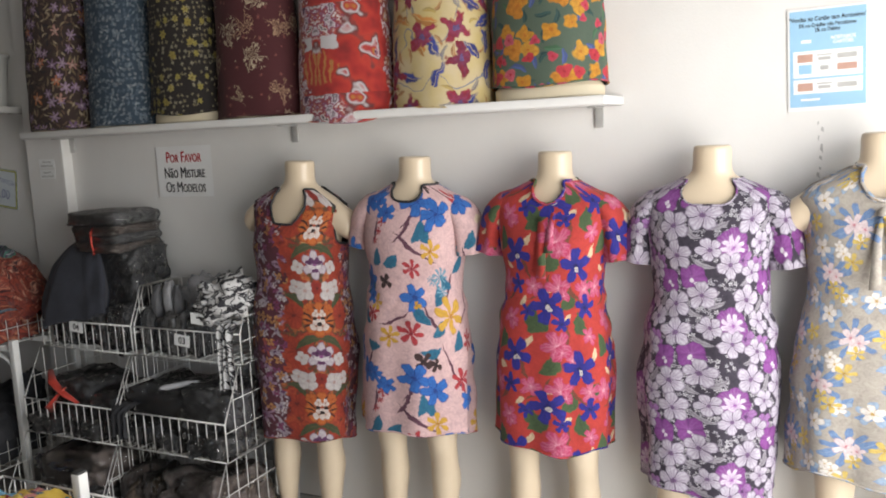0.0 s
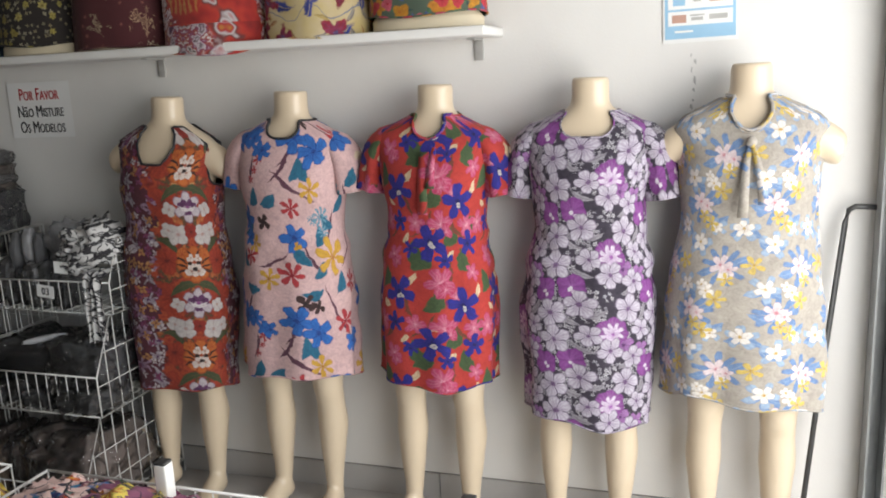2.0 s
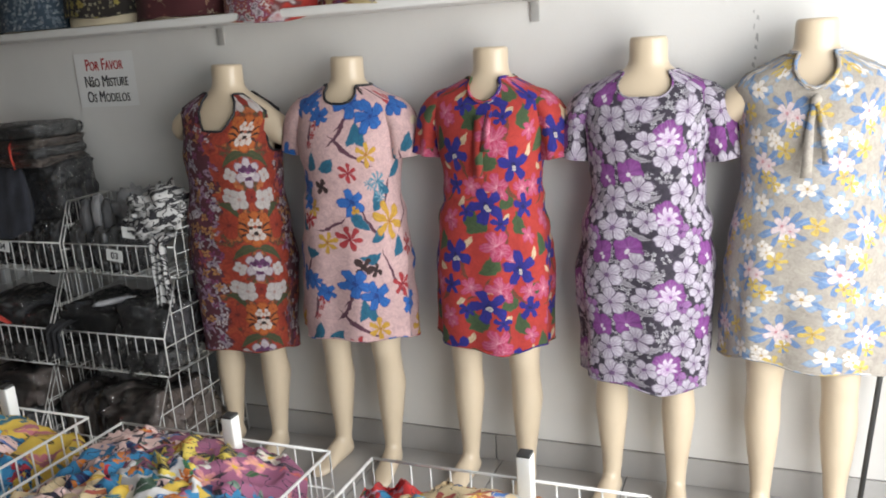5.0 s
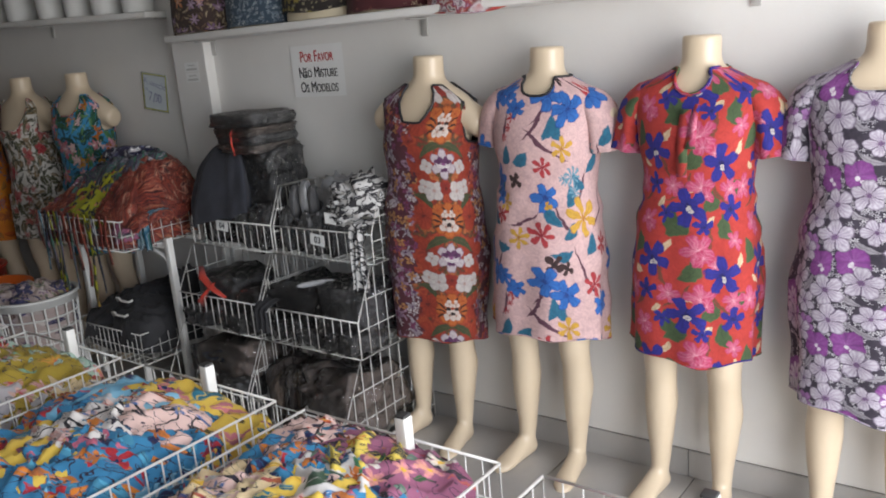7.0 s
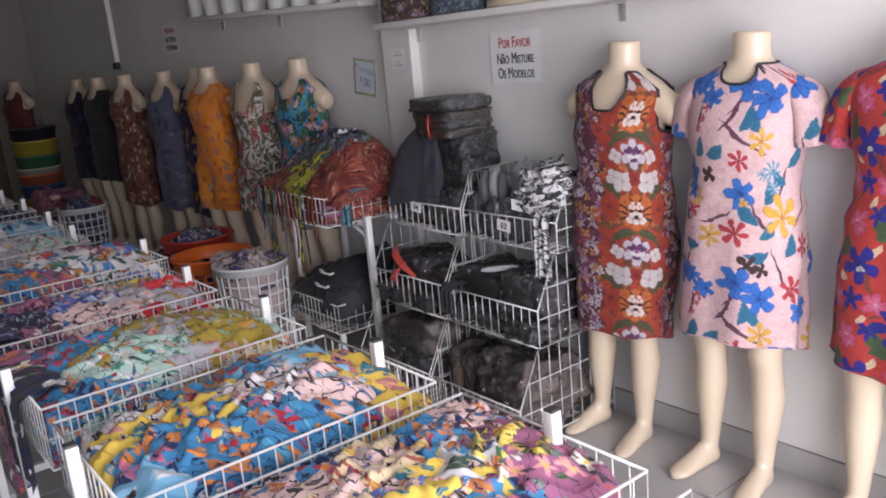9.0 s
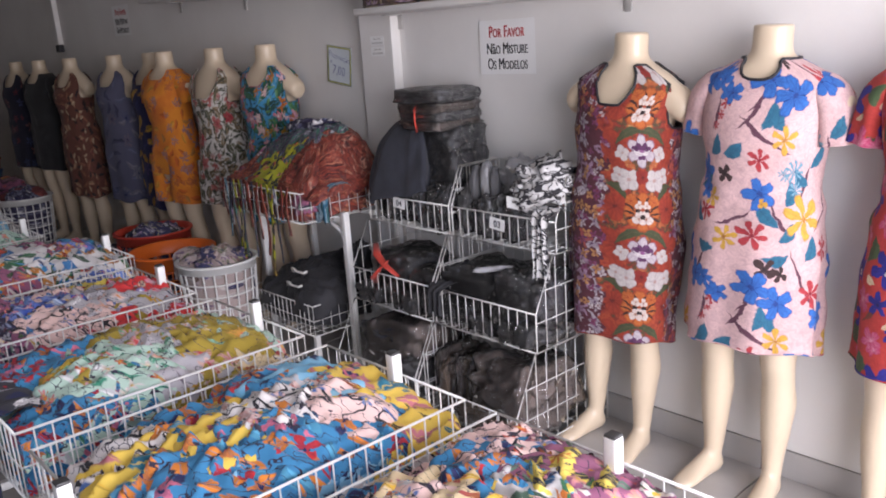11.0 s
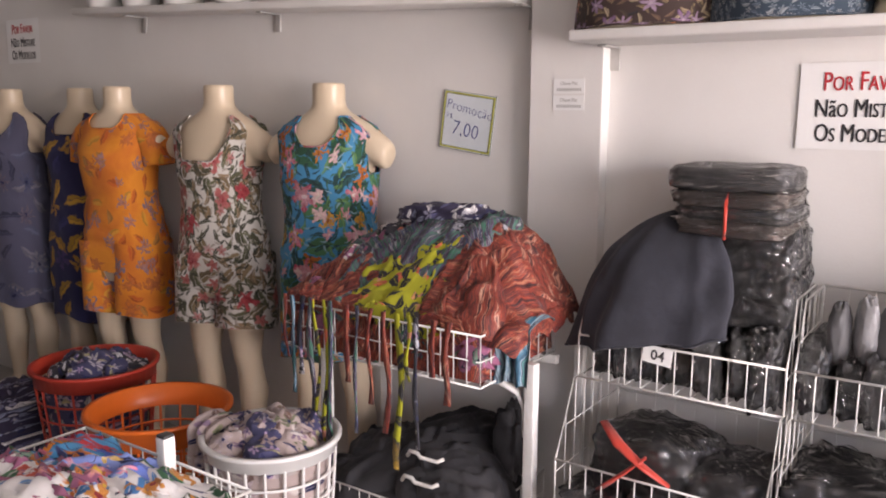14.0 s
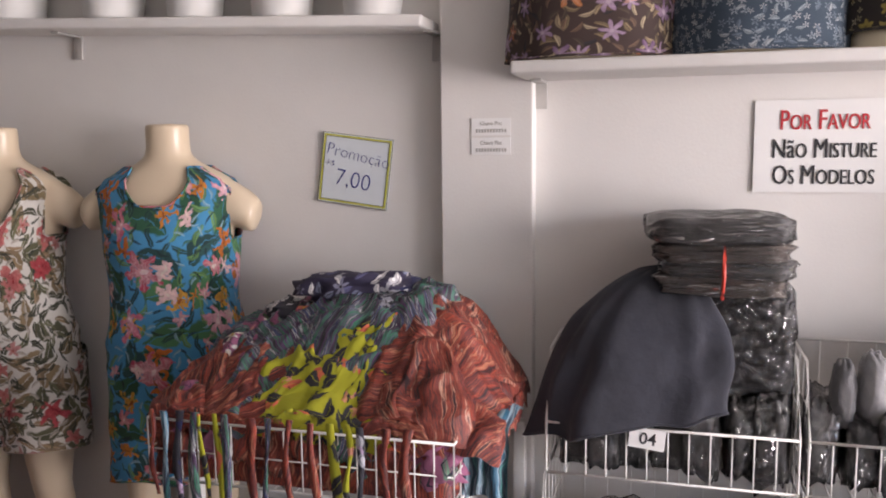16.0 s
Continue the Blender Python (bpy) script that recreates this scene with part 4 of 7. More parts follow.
F_FORM2 = fabric("black_daisy_print", (0.0172, 0.0125, 0.0109), ("flower", [(0.39, 0.351, 0.218), (0.328, 0.281, 0.156), (0.429, 0.39, 0.273), (0.078, 0.0546, 0.0234)], dict(Scale=50, Size=0.36, Density=0.6, Petals=4)), ("flower", [(0.39, 0.328, 0.078), (0.429, 0.359, 0.109), (0.351, 0.281, 0.0624), (0.172, 0.125, 0.0234)], dict(Scale=24, Size=0.38, Density=0.45, Petals=6, Notch=0.2)))
F_FORM3 = fabric("maroon_posy_print", (0.0663, 0.0109, 0.014), ("flower", [(0.234, 0.078, 0.0624)], dict(Scale=30, Size=0.2, Density=0.25)), ("flower", [(0.484, 0.39, 0.25), (0.429, 0.281, 0.172), (0.515, 0.429, 0.296), (0.109, 0.039, 0.0234)], dict(Scale=8.5, Size=0.38, Density=0.5, Petals=9, Notch=0.5, Wobble=1.2)))
F_FORM4 = kaleidoscope("red_white_mirror_print", [(0.0, (0.195, 0.0156, 0.0156)), (0.3, (0.374, 0.0234, 0.0195)), (0.5, (0.468, 0.039, 0.0234)), (0.62, (0.156, 0.039, 0.039)), (0.72, (0.546, 0.507, 0.515)), (0.85, (0.39, 0.0234, 0.0312)), (1.0, (0.484, 0.218, 0.039))], BLOSSOM, [(0.2, (0.351, 0.0156, 0.0156)), (0.5, (0.468, 0.0546, 0.0234)), (0.7, (0.484, 0.234, 0.0624)), (0.85, (0.312, 0.0156, 0.0156))], (0.562, 0.53, 0.546), MOTIF, centre=-0.05, period=0.30, split=-0.12)
F_FORM5 = fabric("yellow_dogwood_print", (0.562, 0.437, 0.187), ("vine", [(0.234, 0.234, 0.273)], dict(Scale=6.9, Width=0.006)), ("leaf", [(0.429, 0.195, 0.078), (0.234, 0.218, 0.234), (0.468, 0.328, 0.0936)], dict(Scale=20, Length=0.6, Width=0.1, Density=0.6)), ("leaf", [(0.0468, 0.0624, 0.273), (0.039, 0.0468, 0.218), (0.546, 0.234, 0.0624)], dict(Scale=10.35, Length=0.5, Width=0.15, Density=0.75)), ("flower", [(0.265, 0.0156, 0.039), (0.328, 0.0234, 0.0468), (0.234, 0.0156, 0.0312), (0.156, 0.0936, 0.234)], dict(Scale=8.625, Size=0.46, Density=0.55, Petals=4, Notch=0.3, Vein=0.35)), base2=(0.593, 0.484, 0.296))
F_FORM6 = fabric("orange_poppy_print", (0.078, 0.109, 0.078), ("leaf", [(0.0234, 0.0702, 0.0702), (0.078, 0.109, 0.312), (0.0624, 0.156, 0.078)], dict(Scale=22.425, Length=0.65, Width=0.16)), ("flower", [(0.608, 0.281, 0.0234), (0.624, 0.328, 0.039), (0.585, 0.234, 0.0234), (0.468, 0.156, 0.0156)], dict(Scale=14.2025, Size=0.48, Density=0.7, Petals=4, Notch=0.15)), ("flower", [(0.585, 0.0624, 0.109), (0.608, 0.125, 0.172), (0.546, 0.0468, 0.0624), (0.39, 0.0156, 0.0312)], dict(Scale=20.93, Size=0.42, Density=0.5, Petals=3, Notch=0.15)))

HEAP = [
    fabric("teal_orange_heap_print", (0.04, 0.22, 0.42), ("leaf", [ORG, NAVY, (0.10, 0.40, 0.60)], dict(Scale=15.921, Width=0.25)), ("vine", [(0.03, 0.025, 0.05)], dict(Scale=20.74, Width=0.010)), ("flower", [ORG, REDC, PINK, NAVY], dict(Scale=12.383, Size=0.5, Density=0.65, Wobble=0.8))),
    fabric("ice_blue_print", (0.28, 0.55, 0.72), ("leaf", [WHT, (0.1, 0.35, 0.58), NAVY], dict(Scale=10.614, Width=0.2, Length=0.6)), base2=(0.16, 0.45, 0.68)),
    fabric("yellow_palm_print", (0.75, 0.52, 0.08), ("leaf", [(0.55, 0.18, 0.22), TEAL, (0.10, 0.35, 0.55)], dict(Scale=8.845, Length=0.62, Width=0.18)), ("leaf", [TEAL, YEL, BLK], dict(Scale=26.535, Density=0.5))),
    fabric("olive_daisy_print", (0.36, 0.26, 0.03), ("leaf", [(0.22, 0.16, 0.02), (0.6, 0.5, 0.25), MINT], dict(Scale=17.69, Density=0.5)), ("vine", [(0.03, 0.025, 0.05)], dict(Scale=18.3, Width=0.006)), ("flower", [(0.78, 0.70, 0.62), (0.75, 0.45, 0.48), YEL, (0.6, 0.08, 0.08)], dict(Scale=12.383, Size=0.40, Density=0.55, Petals=10, Notch=0.4))),
    fabric("mint_green_print", (0.45, 0.62, 0.52), ("leaf", [(0.04, 0.26, 0.16), WHT, (0.12, 0.4, 0.25)], dict(Scale=15.921, Width=0.2)), ("vine", [(0.03, 0.025, 0.05)], dict(Scale=20.74, Width=0.010)), ("flower", [REDC, PINK, WHT, YEL], dict(Scale=15.921, Size=0.36, Density=0.45))),
    fabric("grey_posy_print", (0.44, 0.42, 0.44), ("leaf", [(0.28, 0.24, 0.26), WHT, DRED], dict(Scale=21.228, Density=0.4)), ("vine", [(0.03, 0.025, 0.05)], dict(Scale=23.18, Width=0.006)), ("flower", [WHT, YEL, (0.7, 0.5, 0.45), ORG], dict(Scale=14.152, Size=0.36, Density=0.45))),
    fabric("blush_line_print", (0.78, 0.55, 0.50), ("vine", [BLK], dict(Scale=8.845, Width=0.012)), ("leaf", [BLK, (0.05, 0.22, 0.5), WHT], dict(Scale=14.152, Density=0.45)), ("vine", [(0.03, 0.025, 0.05)], dict(Scale=25.62, Width=0.010)), ("flower", [REDC, BLU, DRED, YEL], dict(Scale=14.152, Size=0.34, Density=0.35))),
    fabric("black_white_swirl_print", (0.03, 0.03, 0.04), ("leaf", [WHT, (0.5, 0.5, 0.55), NAVY], dict(Scale=24.766, Width=0.22)), ("vine", [(0.03, 0.025, 0.05)], dict(Scale=18.3, Width=0.006)), ("flower", [WHT, (0.35, 0.35, 0.4), LIL, BLK], dict(Scale=15.921, Size=0.45, Density=0.5, Wobble=1.0))),
    fabric("red_blossom_print", (0.66, 0.04, 0.04), ("leaf", [GRN, (0.75, 0.55, 0.4), GRN], dict(Scale=15.921, Density=0.5)), ("vine", [(0.03, 0.025, 0.05)], dict(Scale=20.74, Width=0.010)), ("flower", [PINK, (0.04, 0.05, 0.4), (0.72, 0.25, 0.38), WHT], dict(Scale=12.383, Size=0.48, Density=0.7))),
    fabric("cream_star_print", (0.76, 0.60, 0.36), ("leaf", [YEL, (0.06, 0.16, 0.45), WHT], dict(Scale=15.921, Density=0.6)), ("vine", [(0.03, 0.025, 0.05)], dict(Scale=23.18, Width=0.006)), ("flower", [(0.34, 0.02, 0.06), (0.45, 0.03, 0.08), (0.06, 0.1, 0.4), YEL], dict(Scale=12.383, Size=0.46, Density=0.6, Petals=5, Notch=0.4))),
    fabric("white_sketch_print", (0.74, 0.70, 0.68), ("vine", [BLK], dict(Scale=12.383, Width=0.014)), ("leaf", [BLK, ORG, (0.1, 0.2, 0.5)], dict(Scale=12.383, Density=0.4, Width=0.2)), ("vine", [(0.03, 0.025, 0.05)], dict(Scale=25.62, Width=0.010)), ("flower", [ORG, YEL, (0.7, 0.35, 0.3), WHT], dict(Scale=8.845, Size=0.4, Density=0.35))),
    fabric("royal_mix_print", (0.05, 0.10, 0.42), ("leaf", [(0.5, 0.6, 0.75), NAVY, (0.12, 0.3, 0.65)], dict(Scale=17.69)), ("vine", [(0.03, 0.025, 0.05)], dict(Scale=18.3, Width=0.006)), ("flower", [PINK, (0.55, 0.12, 0.25), YEL, WHT], dict(Scale=14.152, Size=0.42, Density=0.5)), base2=(0.20, 0.28, 0.60)),
    fabric("plum_rose_print", (0.30, 0.10, 0.18), ("leaf", [GRN, (0.16, 0.28, 0.2), BLK], dict(Scale=17.69)), ("vine", [(0.03, 0.025, 0.05)], dict(Scale=20.74, Width=0.010)), ("flower", [(0.7, 0.25, 0.35), WHT, (0.6, 0.1, 0.15), YEL], dict(Scale=14.152, Size=0.5, Density=0.65))),
    fabric("lemon_zebra_print", (0.72, 0.56, 0.10), ("leaf", [BLK, (0.10, 0.42, 0.62), BLK], dict(Scale=21.228, Length=0.6, Width=0.2, Density=0.7)), ("vine", [(0.03, 0.025, 0.05)], dict(Scale=23.18, Width=0.006)), ("flower", [(0.75, 0.7, 0.55), ORG, SKYB, BLK], dict(Scale=12.383, Size=0.4, Density=0.4, Petals=8))),
    fabric("turquoise_fan_print", (0.03, 0.30, 0.52), ("vine", [(0.03, 0.025, 0.05)], dict(Scale=25.62, Width=0.010)), ("flower", [WHT, (0.10, 0.5, 0.7), REDC, BLK], dict(Scale=14.152, Size=0.5, Density=0.6, Petals=8, Notch=0.4)), ("leaf", [BLK, YEL, WHT], dict(Scale=21.228, Density=0.4))),
    fabric("night_paisley_print", (0.03, 0.025, 0.06), ("leaf", [(0.25, 0.28, 0.4), (0.12, 0.12, 0.25), WHT], dict(Scale=31.842, Width=0.2)), ("vine", [(0.03, 0.025, 0.05)], dict(Scale=18.3, Width=0.006)), ("flower", [(0.3, 0.3, 0.42), NAVY, (0.45, 0.45, 0.5), BLK], dict(Scale=21.228, Size=0.45, Density=0.6))),
    fabric("white_tropical_print", (0.68, 0.66, 0.65), ("leaf", [(0.03, 0.14, 0.06), (0.05, 0.20, 0.45), (0.05, 0.10, 0.06)], dict(Scale=13, Length=0.6, Width=0.30, Density=0.75)), ("flower", [ORG, (0.72, 0.32, 0.06), (0.62, 0.10, 0.06), DRED], dict(Scale=10.5, Size=0.46, Density=0.55, Petals=5, Wobble=0.8)), ("leaf", [NAVY, WHT, (0.1, 0.3, 0.6)], dict(Scale=24, Density=0.4, Width=0.14))),
]
S_RUST = striped("rust_striped_knit", [(0.1, (0.027, 0.0081, 0.0108)), (0.28, (0.189, 0.027, 0.0189)), (0.42, (0.0405, 0.0108, 0.0135)), (0.52, (0.405, 0.0675, 0.0338)), (0.64, (0.108, 0.0162, 0.0162)), (0.76, (0.567, 0.216, 0.121)), (0.9, (0.0405, 0.0108, 0.0135))], 30)
S_CORAL = striped("coral_striped_knit", [(0.1, (0.025, 0.008, 0.010)), (0.26, (0.22, 0.030, 0.018)), (0.36, (0.04, 0.010, 0.010)), (0.48, (0.31, 0.050, 0.026)), (0.58, (0.07, 0.014, 0.012)), (0.66, (0.36, 0.075, 0.040)), (0.73, (0.56, 0.34, 0.24)), (0.78, (0.10, 0.02, 0.018)), (0.95, (0.035, 0.010, 0.012))], 26)
S_VIOLET = striped("violet_green_striped_knit", [(0.1, BLK), (0.28, (0.13, 0.06, 0.16)), (0.42, (0.03, 0.22, 0.12)), (0.55, (0.05, 0.02, 0.06)), (0.64, (0.05, 0.02, 0.06)), (0.69, (0.48, 0.52, 0.50)), (0.74, (0.05, 0.03, 0.08)), (0.84, (0.06, 0.09, 0.2)), (0.95, BLK)], 24)
S_LIME = fabric("lime_black_print", (0.36, 0.36, 0.015), ("leaf", [BLK, BLK, (0.7, 0.15, 0.08)], dict(Scale=17, Length=0.7, Width=0.3, Density=0.8)), ("flower", [(0.62, 0.13, 0.10), (0.75, 0.3, 0.25), BLK, YEL], dict(Scale=6, Size=0.45, Density=0.35)))
S_BLUE = striped("blue_striped_knit", [(0.1, BLK), (0.35, (0.02, 0.13, 0.22)), (0.5, (0.30, 0.42, 0.48)), (0.6, (0.015, 0.02, 0.06)), (0.8, (0.06, 0.25, 0.24)), (0.95, NAVY)], 16)
# dark cloths, bare and bagged, have lens haze lifted into their base colours
C_CHAR = plain_cloth("charcoal_cloth", (0.027, 0.029, 0.040), 0.9)
C_BLACK = plain_cloth("black_cloth", (0.028, 0.028, 0.032), 0.8)
P_BLACK = plain_cloth("black_cloth_in_plastic", (0.045, 0.045, 0.050), 0.6, 0.5)
P_GREY = plain_cloth("grey_cloth_in_plastic", (0.105, 0.105, 0.11), 0.65, 0.3)
P_BROWN = plain_cloth("brown_cloth_in_plastic", (0.15, 0.115, 0.10), 0.65, 0.3)
P_TAN = plain_cloth("tan_cloth_in_plastic", (0.24, 0.17, 0.12), 0.6, 0.4)
P_CLEAR = plain_cloth("clear_bag_film", (0.26, 0.26, 0.27), 0.4, 0.8)
RED_TAPE = plain_cloth("red_ribbon", (0.55, 0.05, 0.03), 0.5, 0.2)
WHITE_CLOTH = plain_cloth("white_drawstring", (0.72, 0.70, 0.66), 0.8)
FILM, _nt, _b = material("clear_plastic_film")
_cr = node(_nt, "ShaderNodeTexNoise", Scale=5.0, Detail=1.5, Roughness=0.4, Distortion=1.2)
bump(_nt, _cr.outputs["Fac"], 1.0, 0.045, _b)
_gl = node(_nt, "ShaderNodeBsdfGlossy", Roughness=0.06)
_fr = node(_nt, "ShaderNodeFresnel", IOR=1.62)
_mx = _nt.nodes.new("ShaderNodeMixShader")
_bump = [n for n in _nt.nodes if n.bl_idname == "ShaderNodeBump"][0]
_nt.links.new(_bump.outputs[0], _gl.inputs["Normal"])
_nt.links.new(_bump.outputs[0], _fr.inputs["Normal"])
_nt.links.new(_fr.outputs[0], _mx.inputs[0])
# faint white scatter of polythene, also lifting blacks as lens haze would
_milk = _nt.nodes.new("ShaderNodeMixShader")
_milk.inputs[0].default_value = 0.018
_nt.links.new(_nt.nodes.new("ShaderNodeBsdfTransparent").outputs[0], _milk.inputs[1])
_nt.links.new(node(_nt, "ShaderNodeBsdfDiffuse", Color=(0.8, 0.8, 0.82, 1)).outputs[0], _milk.inputs[2])
_nt.links.new(_milk.outputs[0], _mx.inputs[1])
_nt.links.new(_gl.outputs[0], _mx.inputs[2])
_nt.links.new(_mx.outputs[0], [n for n in _nt.nodes if n.bl_idname == "ShaderNodeOutputMaterial"][0].inputs[0])
_nt.nodes.remove(_b)
F_BW = fabric("black_white_lace_print", (0.60, 0.59, 0.58), ("leaf", [BLK, (0.05, 0.05, 0.05), BLK], dict(Scale=33, Length=0.7, Width=0.22, Density=0.85)), ("vine", [BLK], dict(Scale=29, Width=0.03)))

# ---- structure: plan in metres; the long wall runs along x, the street lies towards +x ----
WALL_Y, FRONT_X, END_X, SOUTH_Y, TOP = 2.83, 0.20, -11.0, -2.6, 3.0


def struct(name, geo, mat, label, smooth=False):
    ob = part(name, geo, mat, None, label, smooth)
    return tagged(ob, kind="structure")


struct("wall_north", Geo().box(((END_X + FRONT_X) / 2, WALL_Y + 0.10, TOP / 2), (FRONT_X - END_X, 0.20, TOP)), WALL, "white painted plaster wall, slightly stained")
# south wall is unseen, added to close the room and toned down against bounce
struct("wall_south", Geo().box(((END_X + FRONT_X) / 2, SOUTH_Y - 0.10, TOP / 2), (FRONT_X - END_X, 0.20, TOP)), SOUTH, "unseen plain beige wall, added and kept dark to cut bounce")
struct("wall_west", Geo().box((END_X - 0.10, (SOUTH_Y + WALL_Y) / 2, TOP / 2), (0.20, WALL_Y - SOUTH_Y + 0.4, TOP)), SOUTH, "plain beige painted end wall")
# lintel is out of view, made deep to hold skylight off the upper walls
struct("wall_lintel", Geo().box((FRONT_X + 0.10, (SOUTH_Y + WALL_Y) / 2, 2.70), (0.18, WALL_Y - SOUTH_Y, 0.60)), WALL, "unseen white lintel, added deep to shade the upper walls")
struct("ceiling", Geo().box(((END_X + FRONT_X) / 2, (SOUTH_Y + WALL_Y) / 2, TOP + 0.06), (FRONT_X - END_X + 0.4, WALL_Y - SOUTH_Y + 0.4, 0.12)), CEIL, "plain white ceiling")
struct("pilaster", Geo().box((-3.495, WALL_Y - 0.026, TOP / 2), (0.232, 0.052, TOP), 0.004), WALL, "shallow white painted pilaster with crisp edges")
struct("conduit", Geo().box((-7.80, WALL_Y - 0.020, 2.31), (0.075, 0.04, 1.36), 0.006), WALL, "white cable duct running down the wall")
struct("conduit_end", Geo().box((-7.80, WALL_Y - 0.022, 1.60), (0.08, 0.044, 0.06), 0.006), INK, "black end piece of the cable duct")
struct("door_1", Geo().box((END_X + 0.03, 1.80, 2.1), (0.06, 1.05, 1.50), 0.006), DOORCREAM, "cream panel at the back of the shop")
struct("door_2", Geo().box((END_X + 0.03, 1.80, 0.67), (0.06, 1.05, 1.34), 0.006), BROWN, "dark brown lower panel at the back of the shop")
struct("ground", Geo().box((0, 0, -0.135), (400, 400, 0.20)), GROUND, "grey street pavement")
floor = struct("floor", Geo().box(((END_X + FRONT_X) / 2, (SOUTH_Y + WALL_Y) / 2, -0.017), (FRONT_X - END_X + 0.1, WALL_Y - SOUTH_Y, 0.026)), GROUT, "floor of grey ceramic tiles with dark joints")

facade = struct("wall_facade", Geo().box((1.20, WALL_Y + 0.12, 1.5), (1.88, 0.20, 3.6)), GROUT, "street facade clad in white ceramic tiles")
skirting = struct("baseboard", Geo().box(((-3.37 + FRONT_X) / 2, WALL_Y - 0.003, 0.05), (FRONT_X + 3.37, 0.006, 0.10)), GROUT, "skirting of grey ceramic tiles")

# steel guide rail of the roller shutter, a channel with two flanges
rail = thing("shutter_rail", "grey steel shutter guide rail fixed to the wall", "shutter rail")
part("flange", Geo().box((0.185, WALL_Y - 0.045, 1.4), (0.006, 0.085, 2.8), 0.001), RAIL, rail, "", False)
part("flange", Geo().box((0.232, WALL_Y - 0.045, 1.4), (0.006, 0.085, 2.8), 0.001), RAIL, rail, "", False)
part("web", Geo().box((0.2085, WALL_Y - 0.006, 1.4), (0.041, 0.008, 2.8), 0.001), RAIL, rail, "", False)
rod = Geo().tube([(0.0, 2.70, 0.0), (0.05, 2.745, 0.55), (0.100, 2.785, 1.04), (0.108, 2.79, 1.075), (0.125, 2.79, 1.085), (0.178, 2.79, 1.083)], 0.008, 8)
tagged(part("shutter_rod", rod, ROD, None, "dark bent steel shutter rod leaning on the wall"), category="rod")

# peeled streak under the poster
random.seed(4)
streak = Geo()
z = 1.53
while z > 0.9:
    h = random.uniform(0.008, 0.03)
    x = -0.322 + random.uniform(-0.006, 0.006)
    w = random.uniform(0.002, 0.006)
    streak.add([(x, WALL_Y - 0.0015, z), (x + w, WALL_Y - 0.0015, z - 0.003), (x + w * random.uniform(0, 1.5), WALL_Y - 0.0015, z - h), (x - 0.002, WALL_Y - 0.0015, z - h * 0.6)], [(0, 1, 2, 3)])
    z -= h + random.uniform(0.002, 0.02)
struct("wall_crack", streak, BRACKET, "thin grey streak of peeled wall paint")


# ---- wall shelves ----
def wall_shelf(x0, x1, z, brackets, label, depth=0.235, slope=0.0):
    s = thing("wall_shelf", label, "shelf", "wall shelves", pose((x0 + x1) / 2, WALL_Y, z + math.tan(radians(slope)) * (x1 - x0) / 2, 0, slope, 0))
    w = (x1 - x0) / 2
    part("board", Geo().box((0, -depth / 2 - 0.002, 0), (2 * w, depth, 0.028), 0.006), SHELF, s)
    for bx in brackets:
        b = bx - (x0 + x1) / 2
        g = Geo().box((b, -0.005, -0.048), (0.028, 0.007, 0.066), 0.001)
        g.box((b, -0.05, -0.0175), (0.026, 0.10, 0.005), 0.001)
        part("bracket", g, BRACKET, s, "grey steel bracket")
    return s


wall_shelf(-3.40, -0.885, 1.622, (-3.365, -2.15, -0.965), "long white wall shelf on grey steel brackets")
POT_SLOPE = 2.4
wall_shelf(-5.80, -3.628, 1.747, (-5.5, -4.7, -3.626), "white wall shelf carrying white pots", 0.150, POT_SLOPE)

# ---- mannequins ----
BODY = [  # height, half width, depth to the front, depth to the back
    (0.70, 0.150, 0.085, 0.085), (0.76, 0.172, 0.10, 0.10), (0.84, 0.180, 0.105, 0.115), (0.92, 0.165, 0.10, 0.10), (1.01, 0.134, 0.088, 0.075),
    (1.09, 0.146, 0.10, 0.08), (1.16, 0.160, 0.125, 0.088), (1.20, 0.165, 0.122, 0.09), (1.26, 0.178, 0.097, 0.088), (1.305, 0.190, 0.078, 0.08),
    (1.335, 0.172, 0.068, 0.074), (1.36, 0.130, 0.061, 0.068), (1.378, 0.090, 0.057, 0.063), (1.392, 0.062, 0.053, 0.056), (1.405, 0.055, 0.051, 0.052), (1.445, 0.054, 0.050, 0.050), (1.482, 0.055, 0.052, 0.052),
]


def ring(cx, cy, z, a, bf, bb, n=36, power=0.9):
    out = []
    for j in range(n):
        w = 2 * math.pi * j / n
        c, s = math.cos(w), math.sin(w)
        c, s = math.copysign(abs(c) ** power, c), math.copysign(abs(s) ** power, s)
        out.append((cx + a * c, cy + (bb if s > 0 else bf) * s, z))
    return out


